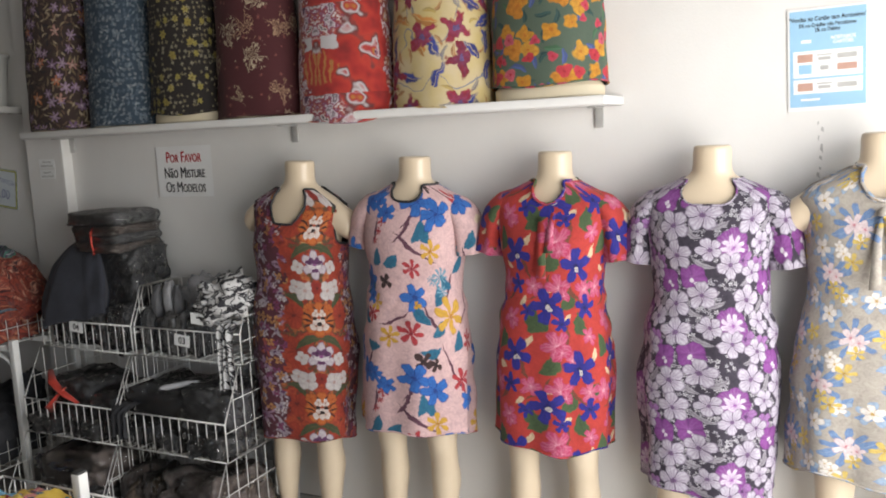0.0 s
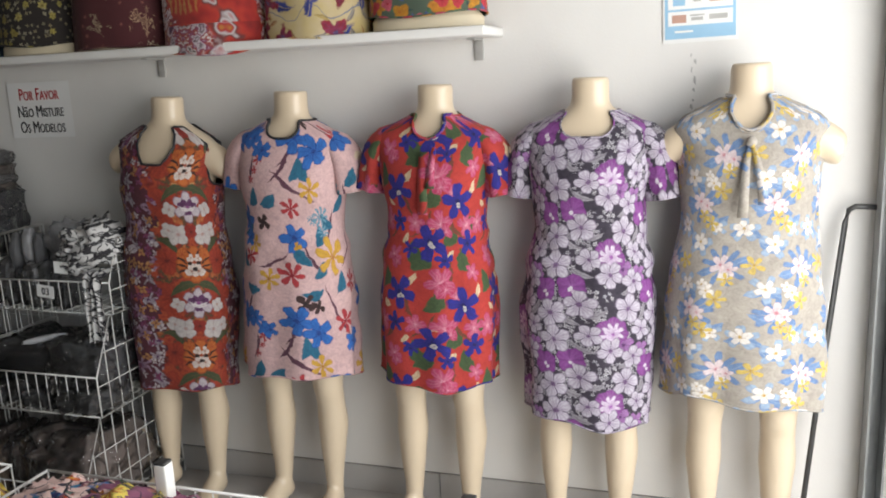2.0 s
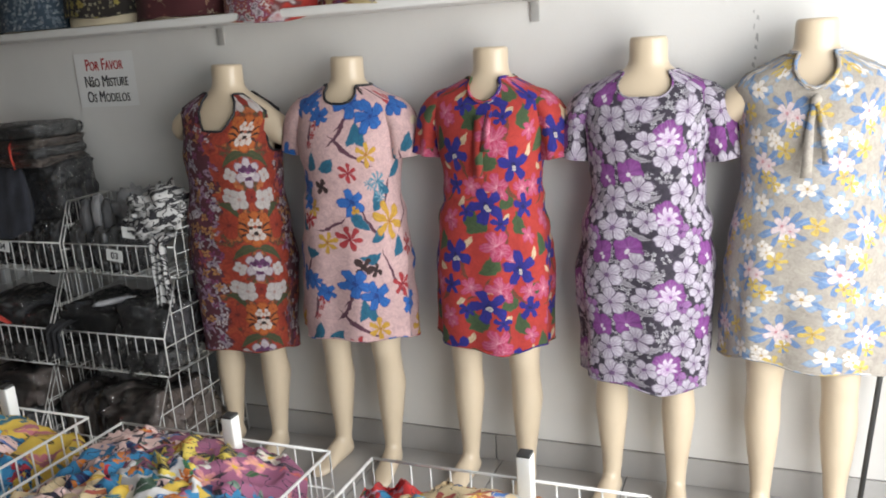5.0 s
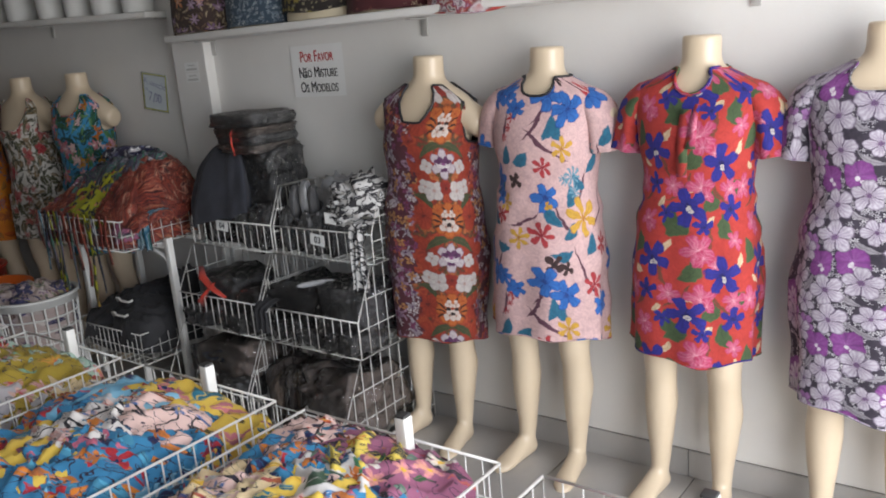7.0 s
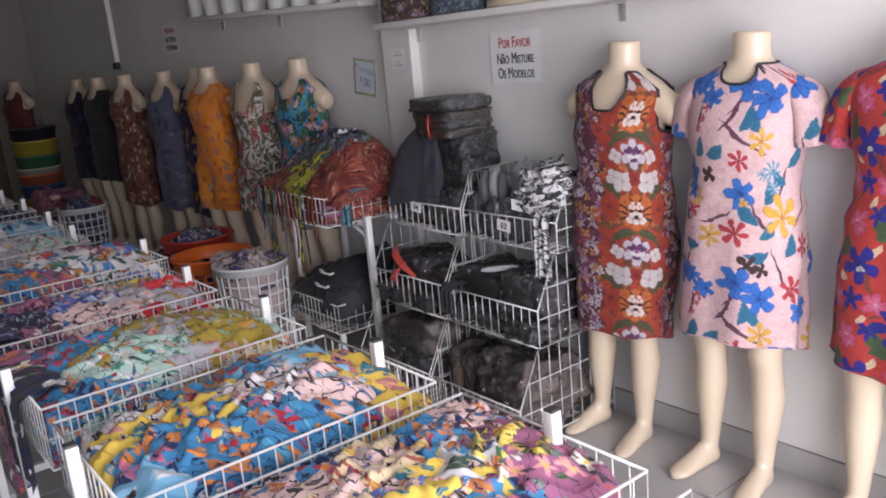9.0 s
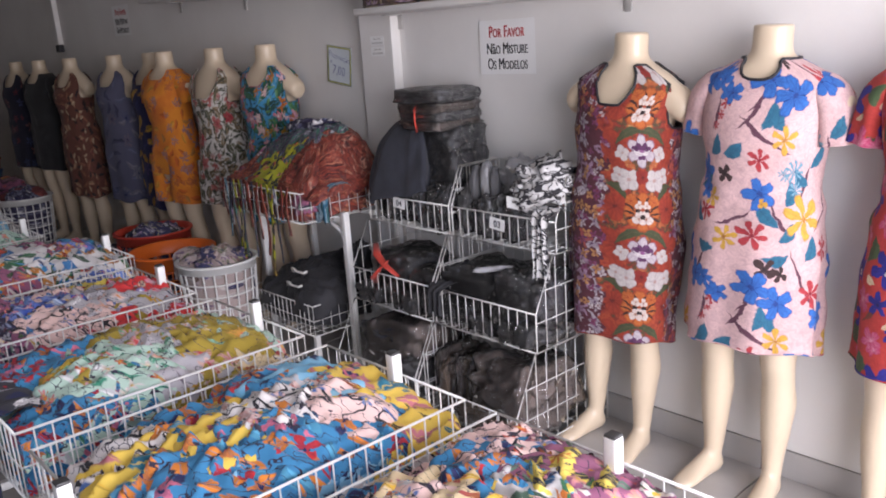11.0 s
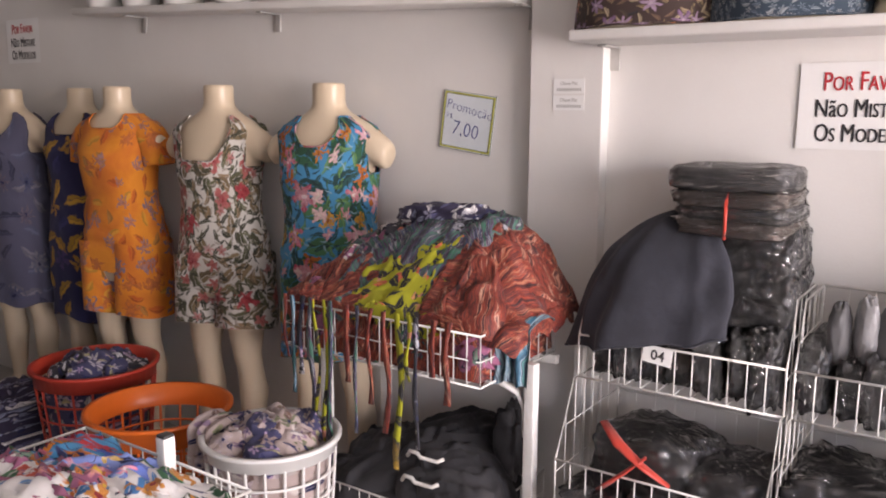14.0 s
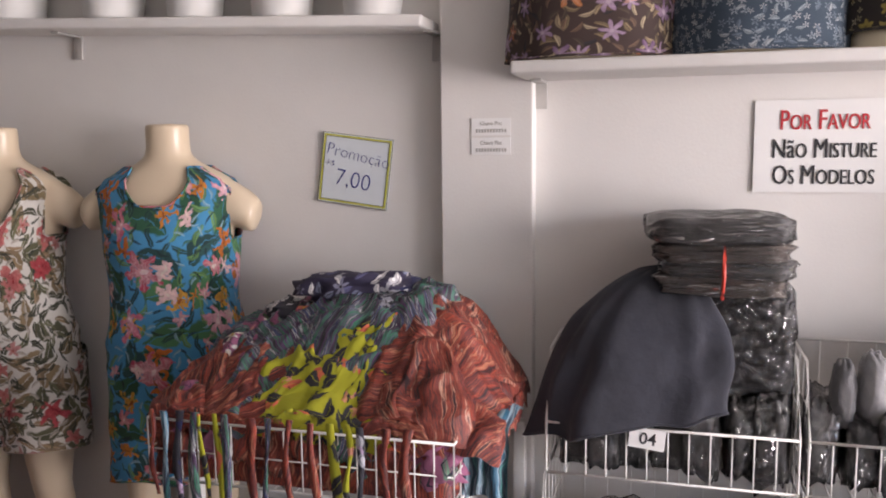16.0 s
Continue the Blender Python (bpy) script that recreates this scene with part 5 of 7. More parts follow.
def mannequin_mesh():
    g = Geo()
    zs = [0.70 + i * 0.02 for i in range(40)]
    g.loft([ring(0, 0, zz, *interp(BODY, zz)) for zz in zs if zz <= 1.482])
    for sgn in (-1, 1):
        # short arm stump, cut slanting
        rings = []
        for cx, cz, ry, rz in ((0.13, 1.285, 0.049, 0.052), (0.165, 1.278, 0.052, 0.054), (0.195, 1.264, 0.052, 0.051), (0.218, 1.251, 0.048, 0.047), (0.230, 1.243, 0.043, 0.042), (0.234, 1.240, 0.035, 0.034)):
            rings.append([(sgn * (cx + 0.25 * rz * math.sin(q)), ry * math.cos(q), cz + rz * math.sin(q)) for q in [2 * math.pi * k / 20 for k in range(20)]])
        g.loft(rings)
        leg = [(0.03, 0.105, -0.005, 0.032, 0.036), (0.08, 0.103, 0.012, 0.030, 0.034), (0.14, 0.102, 0.014, 0.034, 0.038), (0.24, 0.103, 0.012, 0.045, 0.050), (0.33, 0.104, 0.016, 0.053, 0.058),
               (0.41, 0.102, 0.005, 0.049, 0.050), (0.48, 0.100, -0.010, 0.052, 0.055), (0.58, 0.096, -0.008, 0.066, 0.068), (0.70, 0.090, 0.0, 0.084, 0.088), (0.78, 0.086, 0.0, 0.090, 0.098)]
        g.loft([ring(sgn * interp([(p[0], p[1]) for p in leg], zz)[0], interp([(p[0], p[2]) for p in leg], zz)[0], zz, interp([(p[0], p[3]) for p in leg], zz)[0], *[interp([(p[0], p[4]) for p in leg], zz)[0]] * 2, n=24, power=1.0) for zz in [0.02 + 0.0253 * i for i in range(31)]])
        foot = [(0.045, 0.020, 0.030, 0.032), (0.03, 0.032, 0.040, 0.042), (-0.02, 0.033, 0.045, 0.048), (-0.07, 0.036, 0.032, 0.034), (-0.12, 0.040, 0.021, 0.022), (-0.155, 0.034, 0.015, 0.016), (-0.172, 0.012, 0.010, 0.010)]
        g.loft([[(sgn * (0.105 - yy * 0.12) + a * math.cos(w), yy, zc + b * math.sin(w)) for w in [2 * math.pi * k / 18 for k in range(18)]] for yy, a, zc, b in foot])
    ob = new("mannequin", g.mesh("mannequin", SKIN))
    rem = ob.modifiers.new("join", "REMESH")
    rem.mode, rem.voxel_size, rem.use_smooth_shade = "VOXEL", 0.008, True
    sm = ob.modifiers.new("soft", "SMOOTH")
    sm.iterations, sm.factor = 9, 0.5
    me = bpy.data.meshes.new_from_object(ob.evaluated_get(bpy.context.evaluated_depsgraph_get()))
    me.name = "mannequin"
    ob.modifiers.clear()
    ob.data = me
    if not me.materials:
        me.materials.append(SKIN)
    return ob


def garment(name, fab, label, m, hem=0.5, front=1.27, back=1.34, top=1.372, half=0.205, flare=0.0, sleeve=None, shorts=False, trim=None, folds=7, seed=1, neck=(0.22, 0.64), arm=(0.78, 0.96), extra=None, ease=0.012, ruffle=False, waist=0.165, taper=0.0):
    """Dress, romper or tunic worn by a mannequin; hem, neckline and sleeves vary."""
    th = thing(name, label, "clothing", "dresses on mannequins", m)
    n, rows = 72, 56
    prof = [(0.30, half + flare * 1.2 - taper * 1.3, 0.108 + flare, 0.100 + flare), (0.62, half + flare * 0.6 - taper * 0.5, 0.115 + flare * 0.6, 0.112 + flare * 0.6), (0.80, half, 0.122, 0.122), (0.93, half - 0.40 * (half - waist), 0.118, 0.110), (1.05, waist, 0.110, 0.092),
            (1.11, waist + 0.002, 0.121, 0.094), (1.17, max(waist + 0.006, 0.172), 0.138, 0.098), (1.22, 0.181, 0.136, 0.101), (1.27, 0.186, 0.108, 0.099)]
    prof += [(p[0] + 0.003, *(q + ease * (1 - 0.65 * smoothstep(1.33, 1.38, p[0])) for q in p[1:])) for p in BODY if p[0] > 1.30]
    low = 0.74 if shorts else hem
    rng = random.Random(seed)
    ph = [rng.uniform(0, 6.28) for _ in range(4)]
    verts, uvs = [], []

    def topz(w):
        side = abs(math.cos(w))
        f = (1 - smoothstep(neck[0], neck[1], side)) if math.sin(w) < 0 else 0.0
        b = 1 - smoothstep(neck[0], neck[1], side) if math.sin(w) > 0 else 0.0
        zt = top - (top - front) * f - (top - back) * b
        if not sleeve:
            zt -= (zt - 1.19) * smoothstep(arm[0], arm[1], side)
        return zt

    for i in range(rows + 1):
        for j in range(n + 1):
            w = math.pi / 2 + 2 * math.pi * j / n
            t = i / rows
            zt = topz(w)
            hz = low + 0.012 * math.sin(2 * w + ph[0]) + 0.006 * math.sin(5 * w + ph[1])
            zz = hz + (zt - hz) * t
            a, bf, bb = interp(prof, zz)
            c, s = math.cos(w), math.sin(w)
            c, s = math.copysign(abs(c) ** 0.9, c), math.copysign(abs(s) ** 0.9, s)
            x, y = a * c, (bb if s > 0 else bf) * s
            fold = smoothstep(1.15, 0.55, zz) * 0.0075 * (math.sin(folds * w + ph[2] + 0.8 * math.sin(3 * zz + ph[3])) + 0.5 * math.sin((folds * 2 - 3) * w + ph[1]))
            cr = 0.007 * noise.noise(Vector((x * 7 + seed, y * 7, zz * 11))) * smoothstep(1.36, 1.25, zz) + 0.004 * math.sin(zz * 55 + 6 * noise.noise(Vector((x * 9, zz * 6, seed)))) * smoothstep(1.12, 1.0, zz) * smoothstep(0.78, 0.95, zz)
            k = 1 + (fold + cr) / 0.17
            verts.append((x * k, y * k, zz))
            uvs.append(((w - 1.5 * math.pi) * 0.185, zz))
    faces = [(i * (n + 1) + j, i * (n + 1) + j + 1, (i + 1) * (n + 1) + j + 1, (i + 1) * (n + 1) + j) for i in range(rows) for j in range(n)]
    g = Geo().add(verts, faces, uvs)
    body = part("bodice" if shorts else "dress_body", g, fab, th)
    edge = [verts[rows * (n + 1) + j] for j in range(n)]
    if shorts:
        for sgn in (-1, 1):
            rings, ru = [], []
            for i in range(19):
                zz = hem + (0.86 - hem) * i / 18
                aa, bb = 0.106 + 0.008 * smoothstep(0.8, hem, zz), 0.122
                for j in range(37):
                    w = math.pi / 2 + 2 * math.pi * j / 36
                    k = 1 + 0.035 * math.sin(5 * w + ph[0] + sgn) * smoothstep(0.85, hem, zz)
                    rings.append((sgn * 0.097 + aa * k * math.cos(w), bb * k * math.sin(w), zz + 0.008 * math.sin(2 * w + ph[1])))
                    ru.append((sgn * 0.11 + (w - 1.5 * math.pi) * 0.108, zz))
            part("short_leg", Geo().add(rings, [(i * 37 + j, i * 37 + j + 1, (i + 1) * 37 + j + 1, (i + 1) * 37 + j) for i in range(18) for j in range(36)], ru), fab, th)
    if sleeve:
        length, wide = sleeve
        for sgn in (-1, 1):
            path = [(0.090, 1.325, 0.046), (0.130, 1.318, 0.056), (0.166, 1.298, 0.066), (0.190, 1.262, 0.068), (0.200, 1.215, 0.065), (0.203 + 0.13 * length * wide, 1.235 - length, 0.057 + 0.012 * wide)]
            sv, su = [], []
            m_ = 14
            for i in range(m_ + 1):
                t = i / m_ * (len(path) - 1)
                q = min(int(t), len(path) - 2)
                f = t - q
                px, pz, r = [path[q][k] + (path[q + 1][k] - path[q][k]) * f for k in range(3)]
                dx, dz = path[q + 1][0] - path[q][0], path[q + 1][1] - path[q][1]
                ln = math.hypot(dx, dz)
                nx, nz = -dz / ln, dx / ln
                for j in range(33):
                    w = 2 * math.pi * j / 32
                    rr = r * (1 + (0.05 + (0.05 if ruffle else 0)) * math.sin(6 * w + i * 0.3 + ph[0]) * (i / m_))
                    sv.append((sgn * (px + nx * rr * 0.80 * math.cos(w)), 0.004 + rr * 1.0 * math.sin(w), pz + nz * rr * 0.80 * math.cos(w)))
                    su.append((0.5 * sgn + w * 0.07, 1.35 - i / m_ * (0.2 + length)))
            part("sleeve", Geo().add(sv, [(i * 33 + j, i * 33 + j + 1, (i + 1) * 33 + j + 1, (i + 1) * 33 + j) for i in range(m_) for j in range(32)], su), fab, th)
    if trim:
        part("neck_piping", Geo().tube(edge, 0.0045, 6, closed=True), trim, th, "black piping" if trim is PIPING else "")
    else:
        part("neckline", Geo().tube(edge, 0.003, 6, closed=True), fab, th)
    if not shorts:
        part("hem", Geo().tube(verts[:n], 0.0028, 6, closed=True), fab, th)
    if extra:
        extra(th, fab, [p for p, k in zip(edge, range(n)) if abs(math.cos(math.pi / 2 + 2 * math.pi * k / n)) < 0.72])
    return th


def strip(th, name, pts, width, fab, thick=0.004, u=0.0):
    """A flat ribbon of cloth along points, facing the viewer's side (-y)."""
    v, uv = [], []
    for i, (x, y, zz) in enumerate(pts):
        w = width[i] if isinstance(width, (list, tuple)) else width
        for dx, dy in ((-w / 2, 0), (w / 2, 0), (w / 2, thick), (-w / 2, thick)):
            v.append((x + dx, y + dy, zz))
            uv.append((u + x + dx, zz + 0.3))
    k = len(pts)
    f = [(i * 4 + j, i * 4 + (j + 1) % 4, i * 4 + 4 + (j + 1) % 4, i * 4 + 4 + j) for i in range(k - 1) for j in range(4)] + [(3, 2, 1, 0), tuple(k * 4 - 4 + j for j in range(4))]
    return part(name, Geo().add(v, f, uv), fab, th)


def collar_tie(th, fab, edge):
    """Stand collar with a placket in front."""
    part("collar", Geo().tube([(x, y - 0.004, zz + 0.004) for x, y, zz in edge], 0.0055, 8, closed=True, flat=0.8), fab, th)
    strip(th, "placket", [(0.002, -0.118 - 0.028 * smoothstep(1.30, 1.2, zz), zz) for zz in (1.285, 1.25, 1.21, 1.16, 1.10)], 0.030, fab)
    strip(th, "neck_tie", [(0.035, -0.125, 1.30), (0.030, -0.142, 1.25), (0.026, -0.152, 1.18)], [0.012, 0.02, 0.03], fab)


def long_tie(th, fab, edge):
    part("collar", Geo().tube([(x, y - 0.003, zz + 0.008) for x, y, zz in edge], 0.006, 8, closed=True, flat=0.8), fab, th)
    strip(th, "neck_tie", [(0.0, -0.115, 1.285), (-0.012, -0.145, 1.22), (-0.015, -0.158, 1.15), (-0.018, -0.158, 1.085)], [0.012, 0.018, 0.024, 0.028], fab)
    strip(th, "neck_tie", [(0.0, -0.115, 1.285), (0.016, -0.145, 1.23), (0.028, -0.158, 1.17), (0.033, -0.158, 1.12)], [0.012, 0.018, 0.024, 0.028], fab)
    part("tie_knot", Geo().lathe((0, -0.125, 1.265), [(0.004, 0), (0.014, 0.008), (0.014, 0.02), (0.004, 0.03)], 10), fab, th)


MANNEQUIN = mannequin_mesh()
tagged(MANNEQUIN, "headless cream fibreglass mannequin standing on the tiled floor", "mannequin", "mannequins")


FIRST_X = -2.045


def stand_at(x, y, rz=0.0, s=1.0, lean=0.0):
    """A mannequin whose neck is at x; lean: degrees by which it tips sideways."""
    foot = x - 1.45 * math.tan(radians(lean))
    p = pose(foot, y, -0.004 if lean else 0.0, 0, lean, rz)
    if x == FIRST_X:
        MANNEQUIN.matrix_basis = p
    else:
        o = copy_thing(MANNEQUIN, p)
        o.scale = (s, s, s)
    return p @ Matrix.Diagonal((s, s, s, 1))


MY = 2.69
garment("dress", F_TIGER, "sleeveless rust and purple mirrored tiger print dress", stand_at(-2.045, MY, lean=3.2), hem=0.45, front=1.258, half=0.218, waist=0.186, taper=0.020, trim=PIPING, seed=11, folds=5, neck=(0.14, 0.54), arm=(0.86, 0.99), top=1.382)
garment("dress", F_PINK, "pale pink short-sleeved dress with blue flowers", stand_at(-1.570, MY, lean=2.6), hem=0.53, front=1.332, half=0.205, waist=0.172, flare=0.006, sleeve=(0.075, 0.6), trim=PIPING, seed=12, neck=(0.05, 0.66), top=1.388, back=1.375)
garment("dress", F_RED, "red short-sleeved dress with blue and pink flowers", stand_at(-1.073, MY, lean=2.0), hem=0.535, front=1.318, half=0.194, waist=0.160, taper=0.006, sleeve=(0.085, 0.9), seed=13, extra=collar_tie, ruffle=True, neck=(0.0, 0.55), top=1.388, back=1.385)
garment("dress", F_PURPLE, "short-sleeved white and purple hibiscus print dress", stand_at(-0.600, MY, lean=1.0), hem=0.45, front=1.315, half=0.204, waist=0.166, taper=0.016, sleeve=(0.10, 0.8), seed=14, neck=(0.16, 0.70), top=1.385, back=1.37)
garment("dress", F_BEIGE, "beige sleeveless dress with blue flowers and tie", stand_at(-0.165, MY, 0, 1.01), hem=0.54, front=1.300, half=0.214, waist=0.176, flare=0.010, seed=15, extra=long_tie, ease=0.016, neck=(0.0, 0.5), top=1.388, back=1.38, arm=(0.955, 1.0))
garment("dress", F_SKY, "sky-blue floral dress hanging outside the shop", stand_at(0.50, 2.62), hem=0.42, front=1.29, half=0.205, seed=16)
garment("tunic", F_TROPIC, "sleeveless tropical blue tunic with pink flowers", stand_at(-4.340, 2.70, 8, 1.025), hem=0.56, front=1.275, half=0.198, waist=0.172, seed=17, neck=(0.14, 0.62), arm=(0.86, 0.985))
garment("romper", F_WHITELEAF, "white romper with brown leaves on thin straps", stand_at(-4.875, 2.68, 8, 1.025), hem=0.60, front=1.21, back=1.24, top=1.370, half=0.196, shorts=True, seed=18, neck=(0.36, 0.68), arm=(0.80, 0.92), ease=0.022)
garment("romper", F_ORANGE, "orange floral romper with short sleeves", stand_at(-5.45, 2.64, 8, 1.025), hem=0.57, front=1.315, half=0.205, sleeve=(0.06, 0.5), shorts=True, seed=19, neck=(0.2, 0.75))
garment("dress", F_NAVYYEL, "navy and yellow floral dress", stand_at(-5.86, 2.73, 8, 1.025), hem=0.47, front=1.28, half=0.2, seed=20)
garment("dress", F_BLUEGREY, "blue-grey patterned sleeveless dress", stand_at(-6.36, 2.68, 10, 1.025), hem=0.49, front=1.27, half=0.2, seed=21)
garment("dress", F_BROWN, "brown leaf print sleeveless dress", stand_at(-7.08, 2.62, 10, 1.025), hem=0.46, front=1.27, half=0.2, seed=22)
garment("dress", F_BLACK, "plain black dress in the dark shop depth", stand_at(-7.75, 2.60, 10, 1.025), hem=0.62, front=1.30, half=0.2, sleeve=(0.08, 1.0), seed=23)
garment("dress", F_NAVYFLOR, "dark navy floral dress in the shop depth", stand_at(-8.45, 2.62, 10, 1.025), hem=0.58, front=1.27, half=0.2, seed=24)
garment("dress", F_DARKRED, "dark red dress at the back of the shop", stand_at(-10.2, 2.44, 20, 1.05), hem=0.9, front=1.3, half=0.2, seed=25)


# ---- printed skirts on hip forms along the long shelf ----
def hip_form(x, fab, label, lift=0.0, drop=0.0, seed=0, half=0.168, y=2.705):
    base_z = 1.638
    f = Geo().loft([ring(0, 0, zz, half * interp([(0, 0.97), (0.03, 0.97), (0.05, 0.86), (0.38, 0.80), (0.62, 0.70)], zz)[0], *[interp([(0, 0.095), (0.03, 0.095), (0.05, 0.078), (0.38, 0.066), (0.62, 0.05)], zz)[0]] * 2) for zz in [0.0, 0.004, 0.028, 0.036, 0.05, 0.12, 0.18, 0.25, 0.32, 0.38, 0.50, 0.62]])
    fo = part("hip_form", f, CREAM)
    fo.matrix_basis = pose(x, y, base_z)
    tagged(fo, "cream hip form standing on the wall shelf", "mannequin", "hip forms on the shelf")
    sk = Geo()
    v, uv = [], []
    rng = random.Random(seed)
    p1, p2 = rng.uniform(0, 6), rng.uniform(0, 6)
    for i in range(25):
        for j in range(49):
            w = math.pi / 2 + 2 * math.pi * j / 48
            fr = max(0.0, -math.sin(w))
            z0 = lift - drop * fr + 0.006 * math.sin(3 * w + p1)
            zz = z0 + (0.615 - z0) * i / 24
            a = interp([(-0.1, half + 0.012), (0, half + 0.010), (0.18, half + 0.004), (0.38, half - 0.010), (0.62, half - 0.020)], zz)[0]
            b = interp([(-0.1, 0.124), (0.0, 0.112), (0.18, 0.108), (0.38, 0.10), (0.62, 0.085)], zz)[0]
            k = 1 + 0.03 * math.sin(6 * w + p2 + zz * 3) * smoothstep(0.4, 0.0, zz) + 0.03 * noise.noise(Vector((w * 2, zz * 9, seed)))
            v.append((a * k * math.cos(w), (b + (drop * 0.35 if zz < 0.03 else 0) * fr) * k * math.sin(w), max(zz, 0.004) if drop == 0 else zz))
            uv.append(((w - 1.5 * math.pi) * 0.16, zz + seed * 0.13))
    sk.add(v, [(i * 49 + j, i * 49 + j + 1, (i + 1) * 49 + j + 1, (i + 1) * 49 + j) for i in range(24) for j in range(48)], uv)
    so = part("skirt", sk, fab)
    so.matrix_basis = pose(x, y, base_z)
    part("hem", Geo().tube(v[:48], 0.0028, 6, closed=True), fab, so)
    part("waistband", Geo().tube(v[24 * 49:24 * 49 + 48], 0.006, 6, closed=True), fab, so)
    tagged(so, label, "skirt", "skirts on the shelf")


for x, fab, lab, lift, drop, half in (
    (-3.235, F_FORM0, "dark skirt with lilac and orange bouquets", 0.0, 0.0, 0.172),
    (-2.880, F_FORM1, "blue-grey skirt with small white sprigs", 0.0, 0.0, 0.165),
    (-2.545, F_FORM2, "black skirt with small yellow daisies", 0.032, 0.0, 0.155),
    (-2.205, F_FORM3, "maroon skirt with cream flower clusters", 0.0, 0.0, 0.168),
    (-1.825, F_FORM4, "red and white mirrored print skirt", 0.0, 0.04, 0.172),
    (-1.455, F_FORM5, "yellow skirt with dark red dogwood flowers", 0.0, 0.01, 0.160),
    (-1.090, F_FORM6, "orange poppy print skirt with pink buds", 0.04, 0.0, 0.172),
):
    hip_form(x, fab, lab, lift, drop, int(-x * 10), half + 0.008)


# ---- cloth heaps ----
def patch(name, cx, cy, w, d, turn, floor_at, lift, fab, label, group, seed, box=None, amp=0.013, n=30, tuck=0.045):
    """One crumpled garment lying on a heap whose height is floor_at(x, y)."""
    rng = random.Random(seed)
    fdir, fk, ph = rng.uniform(0, math.pi), rng.uniform(13, 30), rng.uniform(0, 6)
    c, s = math.cos(turn), math.sin(turn)
    cf, sf = math.cos(fdir), math.sin(fdir)
    v, uv = [], []
    o = Vector((seed * 1.37, seed * 0.71, 0))
    for i in range(n + 1):
        for j in range(n + 1):
            a, b = 2 * i / n - 1, 2 * j / n - 1
            # square to rounded outline
            p = a * math.sqrt(1 - b * b * 0.42)
            q = b * math.sqrt(1 - a * a * 0.42)
            r = min(1.0, math.hypot(p, q) / 1.08)
            x, y = p * w / 2, q * d / 2
            n1 = noise.noise(Vector((x * 9, y * 9, 0)) + o)
            n2 = noise.noise(Vector((x * 9, y * 9, 5)) + o)
            x, y = x * (1 + 0.22 * n1), y * (1 + 0.22 * n2)
            x, y = x + 0.018 * n2, y + 0.018 * n1
            gx, gy = cx + c * x - s * y, cy + s * x + c * y
            if box:
                gx = min(box[1] - 0.001 * (i % 3), max(box[0] + 0.001 * (j % 3), gx))
                gy = min(box[3] - 0.001 * (i % 3), max(box[2] + 0.001 * (j % 3), gy))
            w1 = math.sin(fk * (x * cf + y * sf) * 2 + ph + 3.5 * n1)
            ridge = (1 - abs(w1)) ** 1.5
            w2 = noise.noise(Vector((x * 24, y * 24, 9)) + o)
            w3 = 1 - abs(noise.noise(Vector((x * 15, y * 15, 21)) + o)) * 2.2
            zz = floor_at(gx, gy) + lift + 0.020 * (1 - r * r) + amp * (ridge - 0.3) + amp * 0.55 * w2 + amp * 0.5 * w3 * abs(w3) + amp * 0.3 * noise.noise(Vector((x * 52, y * 52, 33)) + o) - tuck * smoothstep(0.80, 1.0, r)
            v.append((gx, gy, zz))
            uv.append((a * w * 0.62 + s * zz * 0.9 + seed * 0.317, b * d * 0.62 + c * zz * 0.9 + seed * 0.173))
    g = Geo().add(v, [(i * (n + 1) + j, (i + 1) * (n + 1) + j, (i + 1) * (n + 1) + j + 1, i * (n + 1) + j + 1) for i in range(n) for j in range(n)], uv)
    return tagged(part(name, g, fab), label, "clothing", group)


def lump(name, c, s, mat, label, seed, category="clothing", group="", rough=0.10, turn=0.0, square=0.45, parent=None):
    """A soft, creased bundle: a rounded block with folds."""
    g = Geo()
    rings, n, k = [], 40, 20
    ct, st = math.cos(radians(turn)), math.sin(radians(turn))
    for i in range(k + 1):
        t = -math.pi / 2 + math.pi * i / k
        ct2, st2 = max(0.0, math.cos(t)) ** square, math.copysign(abs(math.sin(t)) ** square, math.sin(t))
        row = []
        for j in range(n):
            w = 2 * math.pi * j / n
            x, y = math.copysign(abs(math.cos(w)) ** square, math.cos(w)), math.copysign(abs(math.sin(w)) ** square, math.sin(w))
            p = Vector((x * ct2, y * ct2, st2))
            f = 1 + rough * noise.noise(p * 1.6 + Vector((seed * 3.1, 0, seed))) + rough * 0.6 * noise.noise(p * 4.5 + Vector((seed, seed, 2))) + rough * 0.8 * (abs(noise.noise(p * 2.7 + Vector((2, seed * 1.9, seed)))) * 2 - 0.5)
            q = Vector((p.x * s[0] / 2 * f, p.y * s[1] / 2 * f, p.z * s[2] / 2 * f))
            row.append((q.x * ct - q.y * st, q.x * st + q.y * ct, q.z))
        rings.append(row)
    g.loft(rings)
    ob = part(name, g, mat, parent)
    ob.matrix_basis = pose(*c)
    if parent is None:
        tagged(ob, label, category, group)
    if name == "bagged_garment":
        # loose film of the bag round the folded cloth
        film = []
        for row in rings:
            out = []
            for x, y, zz in row:
                p = Vector((x * 16, y * 16, zz * 16)) + Vector((seed * 1.3, seed, 0))
                d = 1 + 0.030 + 0.028 * (1 - 2 * abs(noise.noise(p))) + 0.018 * noise.noise(p * 2.4)
                out.append((x * d, y * d, zz * d))
            film.append(out)
        part("bag_film", Geo().loft(film), FILM, ob, "crinkled clear plastic film")
    return ob


